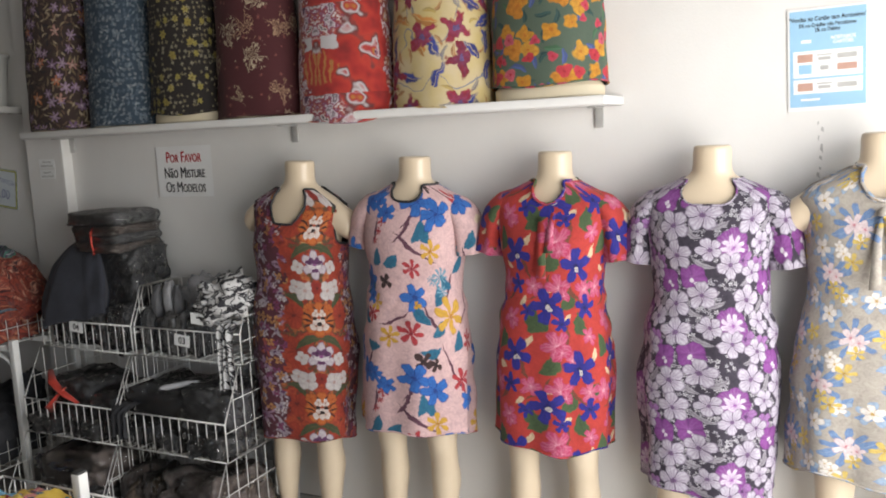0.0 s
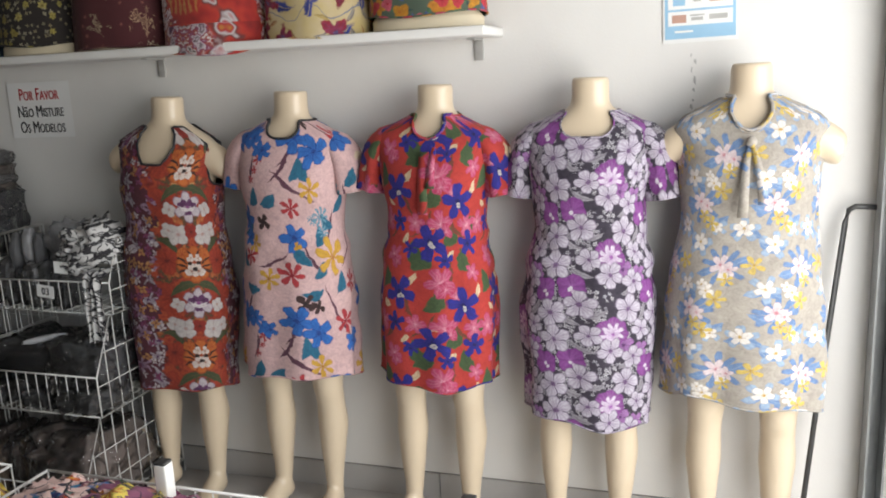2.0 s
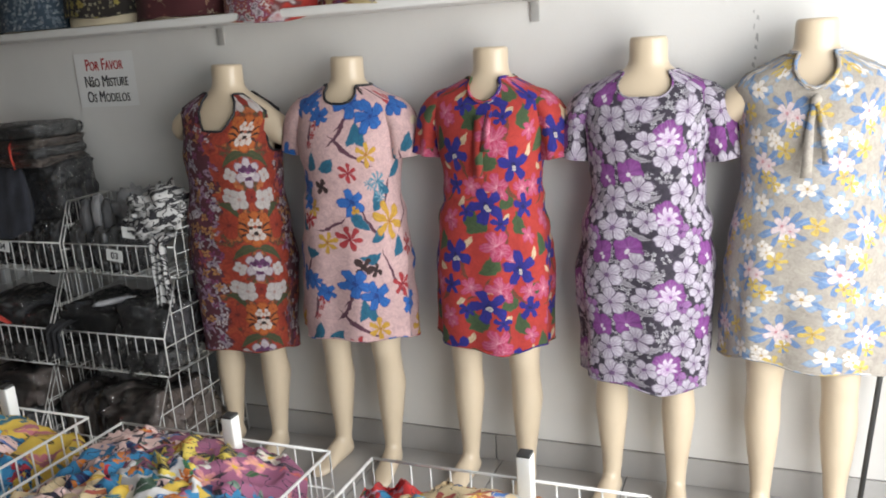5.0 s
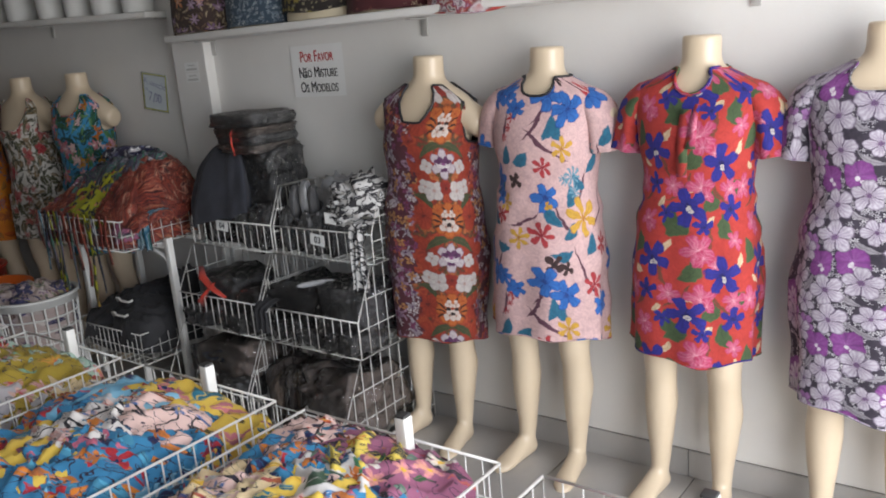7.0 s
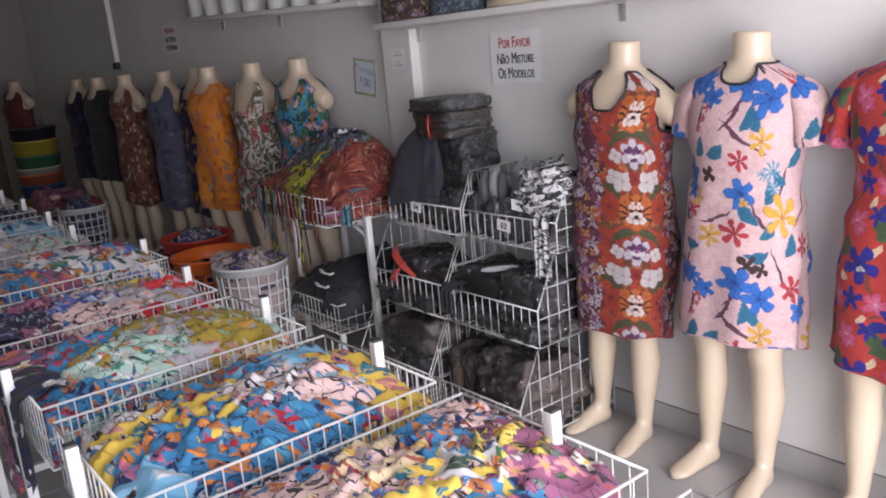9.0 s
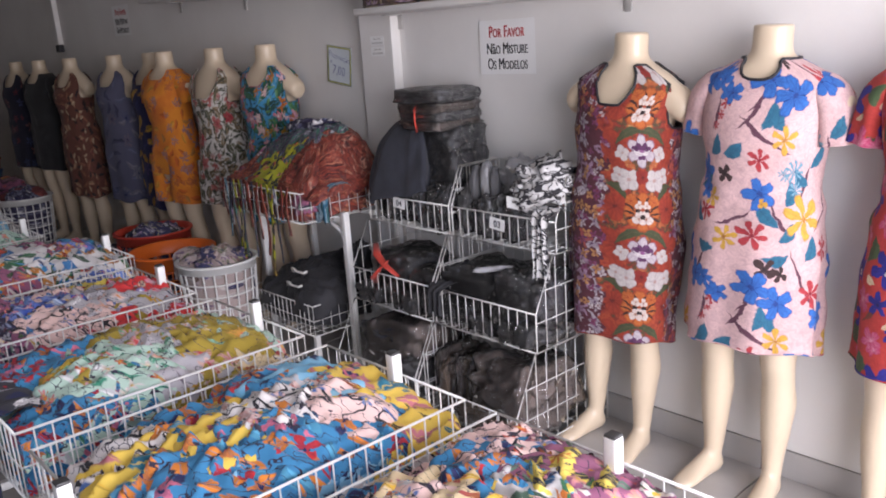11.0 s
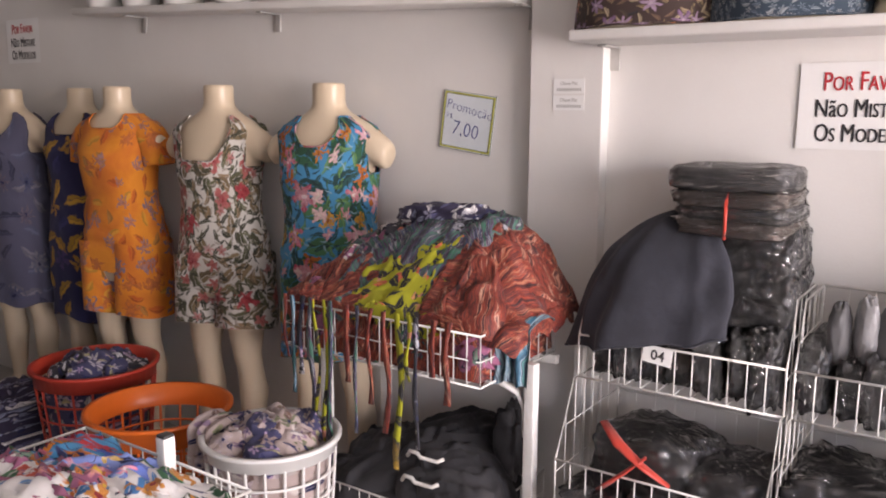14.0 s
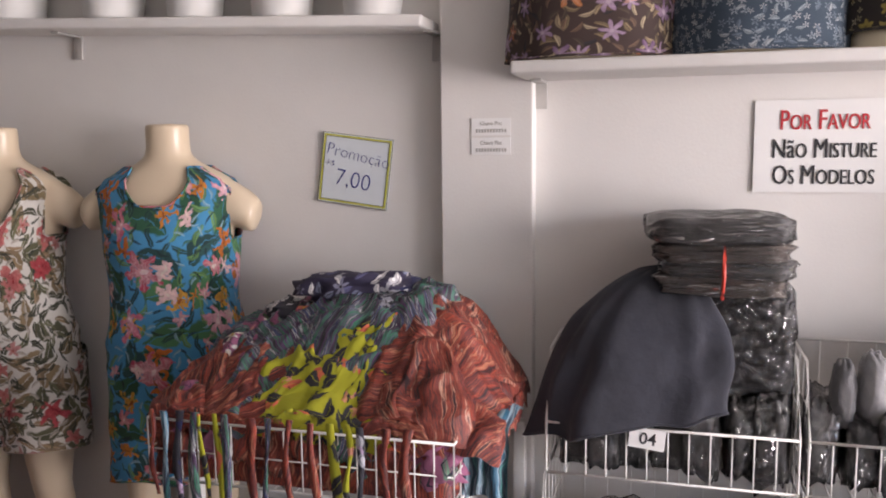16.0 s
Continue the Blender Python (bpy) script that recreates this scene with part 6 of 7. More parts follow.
# ---- wire basket stands in a row across the shop ----
BIN_W, BIN_Y0, BIN_Y1, RIM, DEEP = 0.245, 0.735, 1.432, 0.78, 0.155
R1, R2 = 0.0031, 0.0018


WIRES = {}


def wire_panel(name, p, q, z0, z1, count, parent, rows=1):
    """A panel: its top rail, with every other rail and upright as a wire of its own."""
    P, Q = Vector((*p, 0)), Vector((*q, 0))
    top = part(name, Geo().tube([P + Vector((0, 0, z1)), Q + Vector((0, 0, z1))], R1, 6), WIRE, parent)
    for k in range(rows + 1):
        zz = z0 + (z1 - z0) * k / (rows + 1)
        part("wire", Geo().tube([P + Vector((0, 0, zz)), Q + Vector((0, 0, zz))], R1 if k == 0 else R2, 5), WIRE, top)
    h = round(z1 - z0, 3)
    if h not in WIRES:
        WIRES[h] = Geo().tube([(0, 0, 0), (0, 0, h)], R2, 5).mesh("wire", WIRE)
    for k in range(count + 1):
        o = new("wire", WIRES[h])
        o.parent = top
        a = P.lerp(Q, k / count)
        o.location = (a.x, a.y, z0)
    return top


def wire_floor(x0, x1, y0, y1, z, nx, ny):
    g = Geo()
    for k in range(nx + 1):
        x = x0 + (x1 - x0) * k / nx
        g.tube([(x, y0, z), (x, y1, z)], R2, 4)
    for k in range(ny + 1):
        y = y0 + (y1 - y0) * k / ny
        g.tube([(x0, y, z), (x1, y, z)], R2, 4)
    return g


def basket_stand():
    b = thing("basket_stand", "white wire basket on two painted posts, heaped with clothes", "basket stand", "basket stands in a row")
    w, y0, y1, z0 = BIN_W, BIN_Y0, BIN_Y1, RIM - DEEP
    wire_panel("front_panel", (-w, y0), (w, y0), z0, RIM, 13, b)
    wire_panel("back_panel", (-w, y1), (w, y1), z0, RIM, 13, b)
    for s in (-1, 1):
        wire_panel("side_panel", (s * w, y0), (s * w, y1), z0, RIM, 19, b)
    tagged(part("basket_floor", wire_floor(-w, w, y0, y1, z0, 12, 12), WIRE, b), kind="stuff")
    for y in (y0 - 0.028, y1 - 0.024):
        pg = Geo().box((0.05, y, 0.425), (0.025, 0.025, 0.83), 0.003)
        post = part("post", pg, POST, b, "white painted square post")
        # solid dark plate paints the shade inside the open tube
        part("cap", Geo().box((0.05, y, 0.842), (0.023, 0.023, 0.006), 0.002), ROD, post, "dark plate standing for the shade in the tube's open end")
        part("foot", Geo().box((0.05, y, 0.016), (0.40, 0.03, 0.03), 0.004), POST, b)
    part("cross_bar", Geo().box((0.05, (y0 + y1) / 2, 0.30), (0.025, y1 - y0, 0.025), 0.003), POST, b)
    for y in (y0 + 0.05, y1 - 0.05):
        part("bearer", Geo().box((0.0, y, z0 - 0.016), (2 * w - 0.02, 0.022, 0.022), 0.003), POST, b)
    return b


BINS = [  # centre, shift towards the wall, fill height, cloth numbers, nearest first
    (-0.13, 0.0, 0.00, (3, 9, 12, 0, 5)),
    (-0.67, 0.0, 0.00, (9, 12, 13, 8, 2, 0, 10, 5)),
    (-1.248, 0.0, 0.04, (8, 9, 6, 11, 12, 6, 0, 6, 11, 12)),
    (-1.830, 0.0, 0.035, (10, 0, 6, 1, 0, 10, 1, 0, 2, 2)),
    (-2.425, 0.0, 0.035, (0, 4, 3, 4, 4, 5, 3, 5, 4, 9)),
    (-3.030, 0.0, 0.02, (15, 15, 12, 11, 6, 11, 0, 13, 3, 8)),
    (-3.685, 0.07, 0.05, (0, 16, 11, 0, 16, 1, 12, 0, 16, 11)),
    (-4.395, -0.03, 0.03, (10, 9, 5, 7, 10, 9, 4)),
    (-4.985, 0.0, 0.03, (5, 15, 10, 7, 15, 1)),
    (-5.72, 0.03, 0.03, (15, 7, 11, 1, 15)),
    (-6.36, 0.03, 0.03, (11, 0, 15, 7)),
    (-6.99, 0.03, 0.03, (15, 7, 0, 11)),
]
first_stand = basket_stand()
for k, (bx, dy, fill, cloths) in enumerate(BINS):
    if k == 0:
        first_stand.matrix_basis = pose(bx, dy, 0)
    else:
        copy_thing(first_stand, pose(bx, dy, 0))
    x0, x1, y0, y1 = bx - BIN_W + 0.008, bx + BIN_W - 0.008, BIN_Y0 + dy + 0.008, BIN_Y1 + dy - 0.008

    def mound(x, y, bx=bx, fill=fill, dy=dy):
        u, v = (x - bx) / BIN_W, (y - (BIN_Y0 + BIN_Y1) / 2 - dy) / ((BIN_Y1 - BIN_Y0) / 2)
        u, v = min(1, abs(u)), min(1, abs(v))
        return 0.715 + (0.030 + fill * 0.6) * (1 - u ** 2.4) * (1 - v ** 3.0) + fill * 0.35

    # filling under the top garments
    v, uv, n = [], [], 16
    for i in range(n + 1):
        for j in range(n + 1):
            x, y = x0 + (x1 - x0) * i / n, y0 + (y1 - y0) * j / n
            edge = i in (0, n) or j in (0, n)
            v.append((x, y, RIM - DEEP + 0.006 if edge else mound(x, y) - 0.012 + 0.012 * noise.noise(Vector((x * 20, y * 20, k)))))
            uv.append((x * 1.2, y * 1.2 + v[-1][2]))
    tagged(part("clothes_heap", Geo().add(v, [(i * (n + 1) + j, (i + 1) * (n + 1) + j, (i + 1) * (n + 1) + j + 1, i * (n + 1) + j + 1) for i in range(n) for j in range(n)], uv), HEAP[cloths[0]]), "mixed printed clothes filling a wire basket", "clothing", kind="stuff")
    rng = random.Random(100 + k)
    count = 30 if k < 7 else 14
    for q in range(count):
        # rows from the walker's side to the wall, so that the printed cloths keep their order
        t = (q + 0.5) / count
        gx = bx + (0.15, -0.13, 0.02)[q % 3] + rng.uniform(-0.06, 0.06)
        gy = BIN_Y0 + dy + 0.06 + t * (BIN_Y1 - BIN_Y0 - 0.12) + rng.uniform(-0.03, 0.03)
        size = rng.uniform(0.19, 0.36)
        patch("blouse", gx, gy, size, size * rng.uniform(0.75, 1.1), rng.uniform(0, 6.28), mound, rng.uniform(-0.018, 0.026), HEAP[cloths[int(t * len(cloths)) if rng.random() < 0.5 else rng.randrange(len(cloths))] if rng.random() < 0.86 else rng.randrange(17)], "crumpled printed blouse lying in a wire basket", "clothes in the baskets", k * 40 + q, (x0, x1, y0, y1), amp=rng.uniform(0.013, 0.022))


def overhang(x, y, z, w, drop, fab, seed, label="printed garment hanging over the basket rim"):
    """Cloth that hangs down over a basket's front rim."""
    v, uv, n, rows = [], [], 20, 18
    for i in range(rows + 1):
        for j in range(n + 1):
            t, a = i / rows, 2 * j / n - 1
            hang = smoothstep(0.2, 0.32, t)
            down = max(0.0, t - 0.26) / 0.74 * drop * (1 + 0.15 * noise.noise(Vector((a * 2, seed, 0))))
            fold = 0.010 * math.sin(a * 9 + seed + 1.5 * t) * hang
            v.append((x + a * w / 2 * (1 - 0.18 * hang) + 0.012 * noise.noise(Vector((a, t * 3, seed))), y + 0.10 - 0.115 * smoothstep(0, 0.3, t) - fold - 0.012 * hang, z + 0.020 * math.sin(min(1, t / 0.3) * math.pi) - down + 0.004 * math.sin(a * 9 + seed)))
            uv.append((a * w / 2 + seed, -t * (drop + 0.12)))
    ob = part("hanging_garment", Geo().add(v, [(i * (n + 1) + j, i * (n + 1) + j + 1, (i + 1) * (n + 1) + j + 1, (i + 1) * (n + 1) + j) for i in range(rows) for j in range(n)], uv), fab)
    return tagged(ob, label, "clothing", "clothes in the baskets")


for x, w, drop, f, sd in ((-2.36, 0.20, 0.24, 7, 3), (-2.54, 0.18, 0.32, 12, 5), (-2.90, 0.22, 0.2, 15, 8)):
    overhang(x, BIN_Y0 - 0.006, RIM, w, drop, HEAP[f], sd)

# ---- tiered wire rack by the wall ----
TIERS = [(2.52, 0.735, 0.85, 2.59, 1.0), (2.40, 0.40, 0.545, 2.50, 0.735), (2.28, 0.05, 0.19, 2.39, 0.40)]
BACK = 2.80


def rack_side(x):
    g = Geo()
    for yf, zb, zr, yt, zt in TIERS:
        g.tube([(x, BACK, zb), (x, yf, zb), (x, yf, zr), (x, yt, zt), (x, BACK, zt)], R1, 6)
        y = yf + 0.055
        while y < BACK - 0.01:
            top = zt if y >= yt else zr + (zt - zr) * (y - yf) / (yt - yf)
            g.tube([(x, y, zb), (x, y, top)], R2, 4)
            y += 0.055
        for zz in (zb + 0.33 * (zt - zb), zb + 0.66 * (zt - zb)):
            ys = yf if zz <= zr else yf + (yt - yf) * (zz - zr) / (zt - zr)
            g.tube([(x, ys, zz), (x, BACK, zz)], R2, 4)
    g.tube([(x, BACK, 0.0), (x, BACK, 1.0)], R1 * 1.2, 6)
    g.tube([(x, 2.30, 0.0), (x, 2.30, 0.05)], R1 * 1.6, 6)
    return g


def wire_rack(x0, x1, tag, label):
    r = thing("wire_rack", label, "wire rack", "wire racks by the wall")
    for x in (x0, x1):
        tagged(part("side_frame", rack_side(x), WIRE, r), kind="stuff")
    for yf, zb, zr, yt, zt in TIERS:
        wire_panel("front_panel", (x0, yf), (x1, yf), zb, zr, 12, r, 0)
        tagged(part("shelf_mesh", wire_floor(x0, x1, yf, BACK, zb, 12, 3), WIRE, r), kind="stuff")
    wire_panel("back_panel", (x0, BACK), (x1, BACK), 0.05, 1.0, 9, r, 4)
    card = part("number_card", Geo().box((tag[0], 2.512, tag[1]), (0.075, 0.002, 0.045), m=pose(0, 0, 0, 0, 6, 0)), PAPER, r, "white paper card with a number", False)
    return r, card


def lettering(body, size, mat, parent, m, name="lettering", bold=0.0, caps=False, align="CENTER"):
    """Words in the built-in font as a thin mesh."""
    cu = bpy.data.curves.new(name, "FONT")
    cu.body, cu.size, cu.align_x, cu.offset, cu.extrude, cu.resolution_u = body, size, align, bold, 0.0002, 3
    if caps:
        cu.small_caps_scale = 0.76
        for ch, letter in zip(cu.body_format, body):
            ch.use_small_caps = letter.islower()
    tmp = new("tmp", cu)
    me = bpy.data.meshes.new_from_object(tmp.evaluated_get(bpy.context.evaluated_depsgraph_get()))
    bpy.data.objects.remove(tmp)
    me.materials.clear()
    me.materials.append(mat)
    ob = new(name, me)
    ob.parent = parent
    ob.matrix_basis = m
    return ob


rackL, cardL = wire_rack(-3.305, -2.790, (-3.09, 0.832), "three-tier white wire rack, black bagged clothes")
lettering("04", 0.036, INK, cardL, pose(-3.09, 2.5105, 0.820, 90, 6, 0), bold=0.0006)
rackR, cardR = wire_rack(-2.772, -2.245, (-2.52, 0.812), "three-tier white wire rack with bagged dark clothes")
lettering("03", 0.036, INK, cardR, pose(-2.52, 2.5105, 0.800, 90, 6, 0), bold=0.0006)

PK = "packets in the rack"
rng = random.Random(7)


def packets(x0, x1, y, z0, z1, n, mats, seed, lean=0.0):
    """Flat bagged garments standing side by side, as files in a drawer."""
    r = random.Random(seed)
    for i in range(n):
        x = x0 + (x1 - x0) * (i + 0.5) / n
        h = (z1 - z0) * r.uniform(0.75, 1.0)
        lump("bagged_garment", (x, y + r.uniform(-0.02, 0.02), z0 + h / 2), ((x1 - x0) / n * 1.15, 0.20, h), mats[i % len(mats)], "folded dark garment in clear plastic bag", seed * 10 + i, group=PK, rough=0.16, turn=r.uniform(-12, 12))


# upper tier, unit with the draped cape
packets(-3.29, -2.80, 2.64, 0.74, 0.93, 7, (P_BLACK, P_GREY, P_BLACK), 1)
lump("bagged_garment", (-2.890, 2.675, 0.99), (0.19, 0.22, 0.17), P_BLACK, "black garment bundle in shiny plastic", 31, group=PK, square=0.4)
lump("bagged_garment", (-2.895, 2.675, 1.095), (0.19, 0.22, 0.13), P_BLACK, "black garment bundle in shiny plastic", 32, group=PK, square=0.4)
P_FOLD = plain_cloth("grey_folded_cloth_in_plastic", (0.15, 0.15, 0.155), 0.7, 0.25)
P_FAWN = plain_cloth("fawn_folded_cloth_in_plastic", (0.23, 0.185, 0.16), 0.7, 0.25)
for i, (zz, mm, dx, wd) in enumerate(((1.160, P_FAWN, 0.004, 0.275), (1.194, P_FOLD, 0.012, 0.275), (1.226, P_FAWN, 0.0, 0.280), (1.272, P_FOLD, -0.008, 0.298))):
    lump("bagged_garment", (-2.950 + dx, 2.645, zz), (wd * 0.94, 0.25, 0.062 if i == 3 else 0.046), mm, "flat folded grey garment in clear plastic bag", 40 + i, group=PK, rough=0.07, square=0.35, turn=3 * i - 4)
tagged(part("tie_cord", Geo().tube([(-2.948, 2.520, 1.135), (-2.946, 2.510, 1.18), (-2.946, 2.512, 1.225), (-2.946, 2.535, 1.256)], 0.004, 6), RED_TAPE), "red and blue cord tied round the packets", "cord")
bell, buv = [], []
for i in range(41):
    h = i / 40
    for j in range(97):
        w = 2 * math.pi * j / 96 - math.pi / 2
        r = (1 - h ** 2.6) ** 0.55 if h < 1 else 0.0
        cw, sw = math.cos(w), math.sin(w)
        px, py = math.copysign(abs(cw) ** 0.62, cw), math.copysign(abs(sw) ** 0.62, sw)
        # the cloth hangs in a few broad pleats with a flat panel in front
        pleat = 0.20 * (abs(math.sin(3 * w + 0.5 + 0.5 * h)) - 0.6) + 0.06 * math.sin(11 * w + 2.2) + 0.10 * noise.noise(Vector((cw * 2.2, sw * 2.2, h * 3.5)))
        r *= 1 + pleat * (1 - h) ** 0.35
        right = 0.205 if cw > 0 else 0.195
        lean = 0.055 * h - 0.020 * (1 - h) * max(0.0, -px)
        low_z = 0.846 - 0.035 * max(0.0, -px) + 0.050 * max(0.0, px) + 0.008 * math.sin(7 * w)
        bell.append((-3.130 + right * r * px + lean, 2.615 + (0.122 if sw < 0 else 0.13) * r * py, low_z + (1.188 - low_z) * h + 0.006 * noise.noise(Vector((cw * 3, sw * 3, h * 6)))))
        buv.append((w * 0.2, h * 0.4))
CAPE = tagged(part("cape", Geo().add(bell, [(i * 97 + j, i * 97 + j + 1, (i + 1) * 97 + j + 1, (i + 1) * 97 + j) for i in range(40) for j in range(96)], buv), C_CHAR), "charcoal cape draped over bagged clothes", "clothing")
part("hem", Geo().tube(bell[:96], 0.003, 6, closed=True), C_CHAR, CAPE)
strip(None, "silver_tie", [(-2.955, 2.555, 1.09), (-2.96, 2.552, 1.04), (-2.952, 2.552, 0.985), (-2.954, 2.554, 0.93)], [0.012, 0.016, 0.014, 0.012], P_CLEAR)
tagged(bpy.data.objects["silver_tie"], "shiny silver-blue tie on a black packet", "ribbon")

# upper tier, second unit
packets(-2.76, -2.45, 2.63, 0.74, 0.92, 5, (P_CLEAR, P_GREY, P_CLEAR), 2)
for i, (x, zz) in enumerate(((-2.70, 0.93), (-2.645, 0.95), (-2.60, 0.93))):
    lump("rolled_garment", (x, 2.60, zz), (0.05, 0.07, 0.15), P_CLEAR if i % 2 else P_GREY, "rolled grey garment tied with cord", 60 + i, group=PK, turn=20 * i, square=0.8)
lump("clear_bag", (-2.49, 2.66, 0.955), (0.20, 0.16, 0.17), P_CLEAR, "crumpled clear plastic bag of garments", 65, "bag", rough=0.3, square=0.7)
lump("lace_blouse", (-2.345, 2.60, 0.975), (0.20, 0.22, 0.16), F_BW, "black and white lace print blouse lying on packets", 66, rough=0.35, square=0.8)
lump("lace_blouse", (-2.40, 2.56, 0.925), (0.12, 0.14, 0.10), F_BW, "black and white lace print blouse lying on packets", 67, rough=0.35, square=0.8)
overhang(-2.285, 2.51, 0.872, 0.085, 0.235, F_BW, 9, "black and white lace sleeve hanging over the rim")
tagged(part("paper_tag", Geo().box((-2.425, 2.50, 0.905), (0.05, 0.002, 0.045), m=pose(0, 0, 0, 10, 8, 10)), PAPER, smooth=False), "white paper tag on the lace blouse", "tag")

# middle tier
lump("bagged_garment", (-3.10, 2.58, 0.525), (0.30, 0.26, 0.20), P_BLACK, "black bagged garment tied with red ribbon", 70, group=PK, square=0.5, turn=-14)
for a, b in (((-3.20, 2.425, 0.655), (-3.01, 2.415, 0.545)), ((-3.20, 2.412, 0.475), (-3.07, 2.412, 0.605))):
    g = Geo()
    p, q = Vector(a), Vector(b)
    g.tube([p + Vector((0, 0.03, 0)), p.lerp(q, 0.33) + Vector((0, -0.012, 0.004)), p.lerp(q, 0.66) + Vector((0, -0.016, 0.002)), q], [0.012, 0.019, 0.018, 0.011], 8, flat=0.25)
    tagged(part("red_ribbon", g, RED_TAPE), "red plastic ribbon tied round a black packet", "ribbon")
lump("bagged_garment", (-2.90, 2.57, 0.50), (0.20, 0.26, 0.17), P_BLACK, "black garment bundle in shiny plastic", 72, group=PK)
packets(-3.28, -2.81, 2.50, 0.405, 0.50, 6, (P_GREY, P_BLACK), 4)
lump("bagged_garment", (-2.62, 2.58, 0.535), (0.30, 0.28, 0.19), C_BLACK, "black folded garments in the wire rack", 73, group=PK, rough=0.2)
lump("bagged_garment", (-2.38, 2.56, 0.545), (0.25, 0.28, 0.21), P_BLACK, "black folded garments in shiny plastic", 74, group=PK, rough=0.2)
overhang(-2.735, 2.39, 0.55, 0.10, 0.10, C_BLACK, 12, "black sleeve hanging over the rack rim")
lump("rolled_band", (-2.50, 2.455, 0.655), (0.018, 0.15, 0.022), P_CLEAR, "silver-grey band on black clothes", 75, square=0.9, turn=-35)
packets(-2.76, -2.26, 2.50, 0.405, 0.50, 6, (P_BLACK, P_BLACK, P_GREY), 5)

# lower tier
lump("bagged_garment", (-3.03, 2.52, 0.23), (0.36, 0.36, 0.26), P_BROWN, "brown and blue garments in plastic in the rack", 80, group=PK, rough=0.22)
lump("bagged_garment", (-2.93, 2.42, 0.16), (0.2, 0.22, 0.14), P_GREY, "grey garments in clear plastic in the rack", 81, group=PK, rough=0.25)
lump("bagged_garment", (-3.10, 2.44, 0.30), (0.22, 0.2, 0.05), plain_cloth("blue_cloth_in_plastic", (0.06, 0.07, 0.14), 0.6, 0.5), "blue garment in clear plastic bag", 82, group=PK, rough=0.25)
packets(-2.76, -2.52, 2.46, 0.06, 0.31, 6, (P_BROWN, P_TAN, P_BROWN), 6)
lump("bagged_garment", (-2.38, 2.48, 0.20), (0.26, 0.36, 0.24), P_BROWN, "brown garments in clear plastic in the rack", 83, group=PK, rough=0.25)
lump("bagged_garment", (-2.42, 2.36, 0.13), (0.24, 0.2, 0.10), P_TAN, "tan garment in clear plastic bag", 84, group=PK, rough=0.3)

# ---- promotion stand ----
stand = thing("promotion_stand", "white tube stand with wire basket, overflowing with clothes", "basket stand")
px0, px1, py0, py1, pz0, pz1 = -4.125, -3.445, 2.255, 2.66, 0.747, 0.880
wire_panel("front_panel", (px0, py0), (px1, py0), pz0, pz1, 17, stand)
wire_panel("back_panel", (px0, py1), (px1, py1), pz0, pz1, 17, stand)
for x in (px0, px1):
    wire_panel("side_panel", (x, py0), (x, py1), pz0, pz1, 8, stand)
tagged(part("basket_floor", wire_floor(px0, px1, py0, py1, pz0, 14, 7), WIRE, stand), kind="stuff")
for x in (-4.14, -3.405):
    for y in (2.45, 2.75):
        part("leg", Geo().box((x, y, 0.385), (0.03, 0.03, 0.77), 0.003), POST, stand)
for y in (2.45, 2.75):
    part("bearer", Geo().box((-3.7725, y if y < 2.6 else 2.63, 0.732), (0.705, 0.022, 0.026), 0.003), POST, stand)
part("brace", Geo().tube([(-3.420, 2.45, 0.56), (-3.424, 2.45, 0.64), (-3.445, 2.45, 0.68), (-3.50, 2.45, 0.70), (-3.62, 2.45, 0.715)], 0.010, 8), POST, stand)
wire_panel("lower_front_panel", (-4.06, 2.29), (-3.50, 2.29), 0.20, 0.345, 15, stand)
for x in (-4.06, -3.50):
    wire_panel("lower_side_panel", (x, 2.29), (x, 2.72), 0.20, 0.345, 9, stand)
tagged(part("lower_floor", wire_floor(-4.06, -3.50, 2.29, 2.72, 0.20, 10, 6), WIRE, stand), kind="stuff")
for x in (-4.04, -3.52):
    part("lower_leg", Geo().box((x, 2.31, 0.10), (0.025, 0.025, 0.20), 0.003), POST, stand)
    part("lower_leg", Geo().box((x, 2.69, 0.10), (0.025, 0.025, 0.20), 0.003), POST, stand)


def promo_mound(x, y):
    f = smoothstep(2.25, 2.50, y)
    h = 0.205 * math.exp(-((x + 3.75) / 0.22) ** 2) + 0.150 * math.exp(-((x + 3.50) / 0.15) ** 2) + 0.10 * math.exp(-((x + 4.03) / 0.15) ** 2)
    out = smoothstep(-3.47, -3.30, x)
    return 0.848 + h * (0.06 + 0.94 * f) * (1 - 0.25 * smoothstep(2.60, 2.70, y)) * (1 - 0.6 * out)


v, uv, n = [], [], 30
for i in range(n + 1):
    for j in range(n + 1):
        x, y = px0 + 0.006 + (px1 - px0 - 0.012) * i / n, py0 + 0.006 + (py1 - py0 - 0.012) * j / n
        e = i in (0, n) or j in (0, n)
        v.append((x, y, 0.757 if e else promo_mound(x, y) - 0.015 + 0.02 * noise.noise(Vector((x * 16, y * 16, 3)))))
        uv.append((x, y + v[-1][2]))
tagged(part("clothes_heap", Geo().add(v, [(i * (n + 1) + j, (i + 1) * (n + 1) + j, (i + 1) * (n + 1) + j + 1, i * (n + 1) + j + 1) for i in range(n) for j in range(n)], uv), S_RUST), "dark rust printed clothes filling the basket", "clothing", kind="stuff")
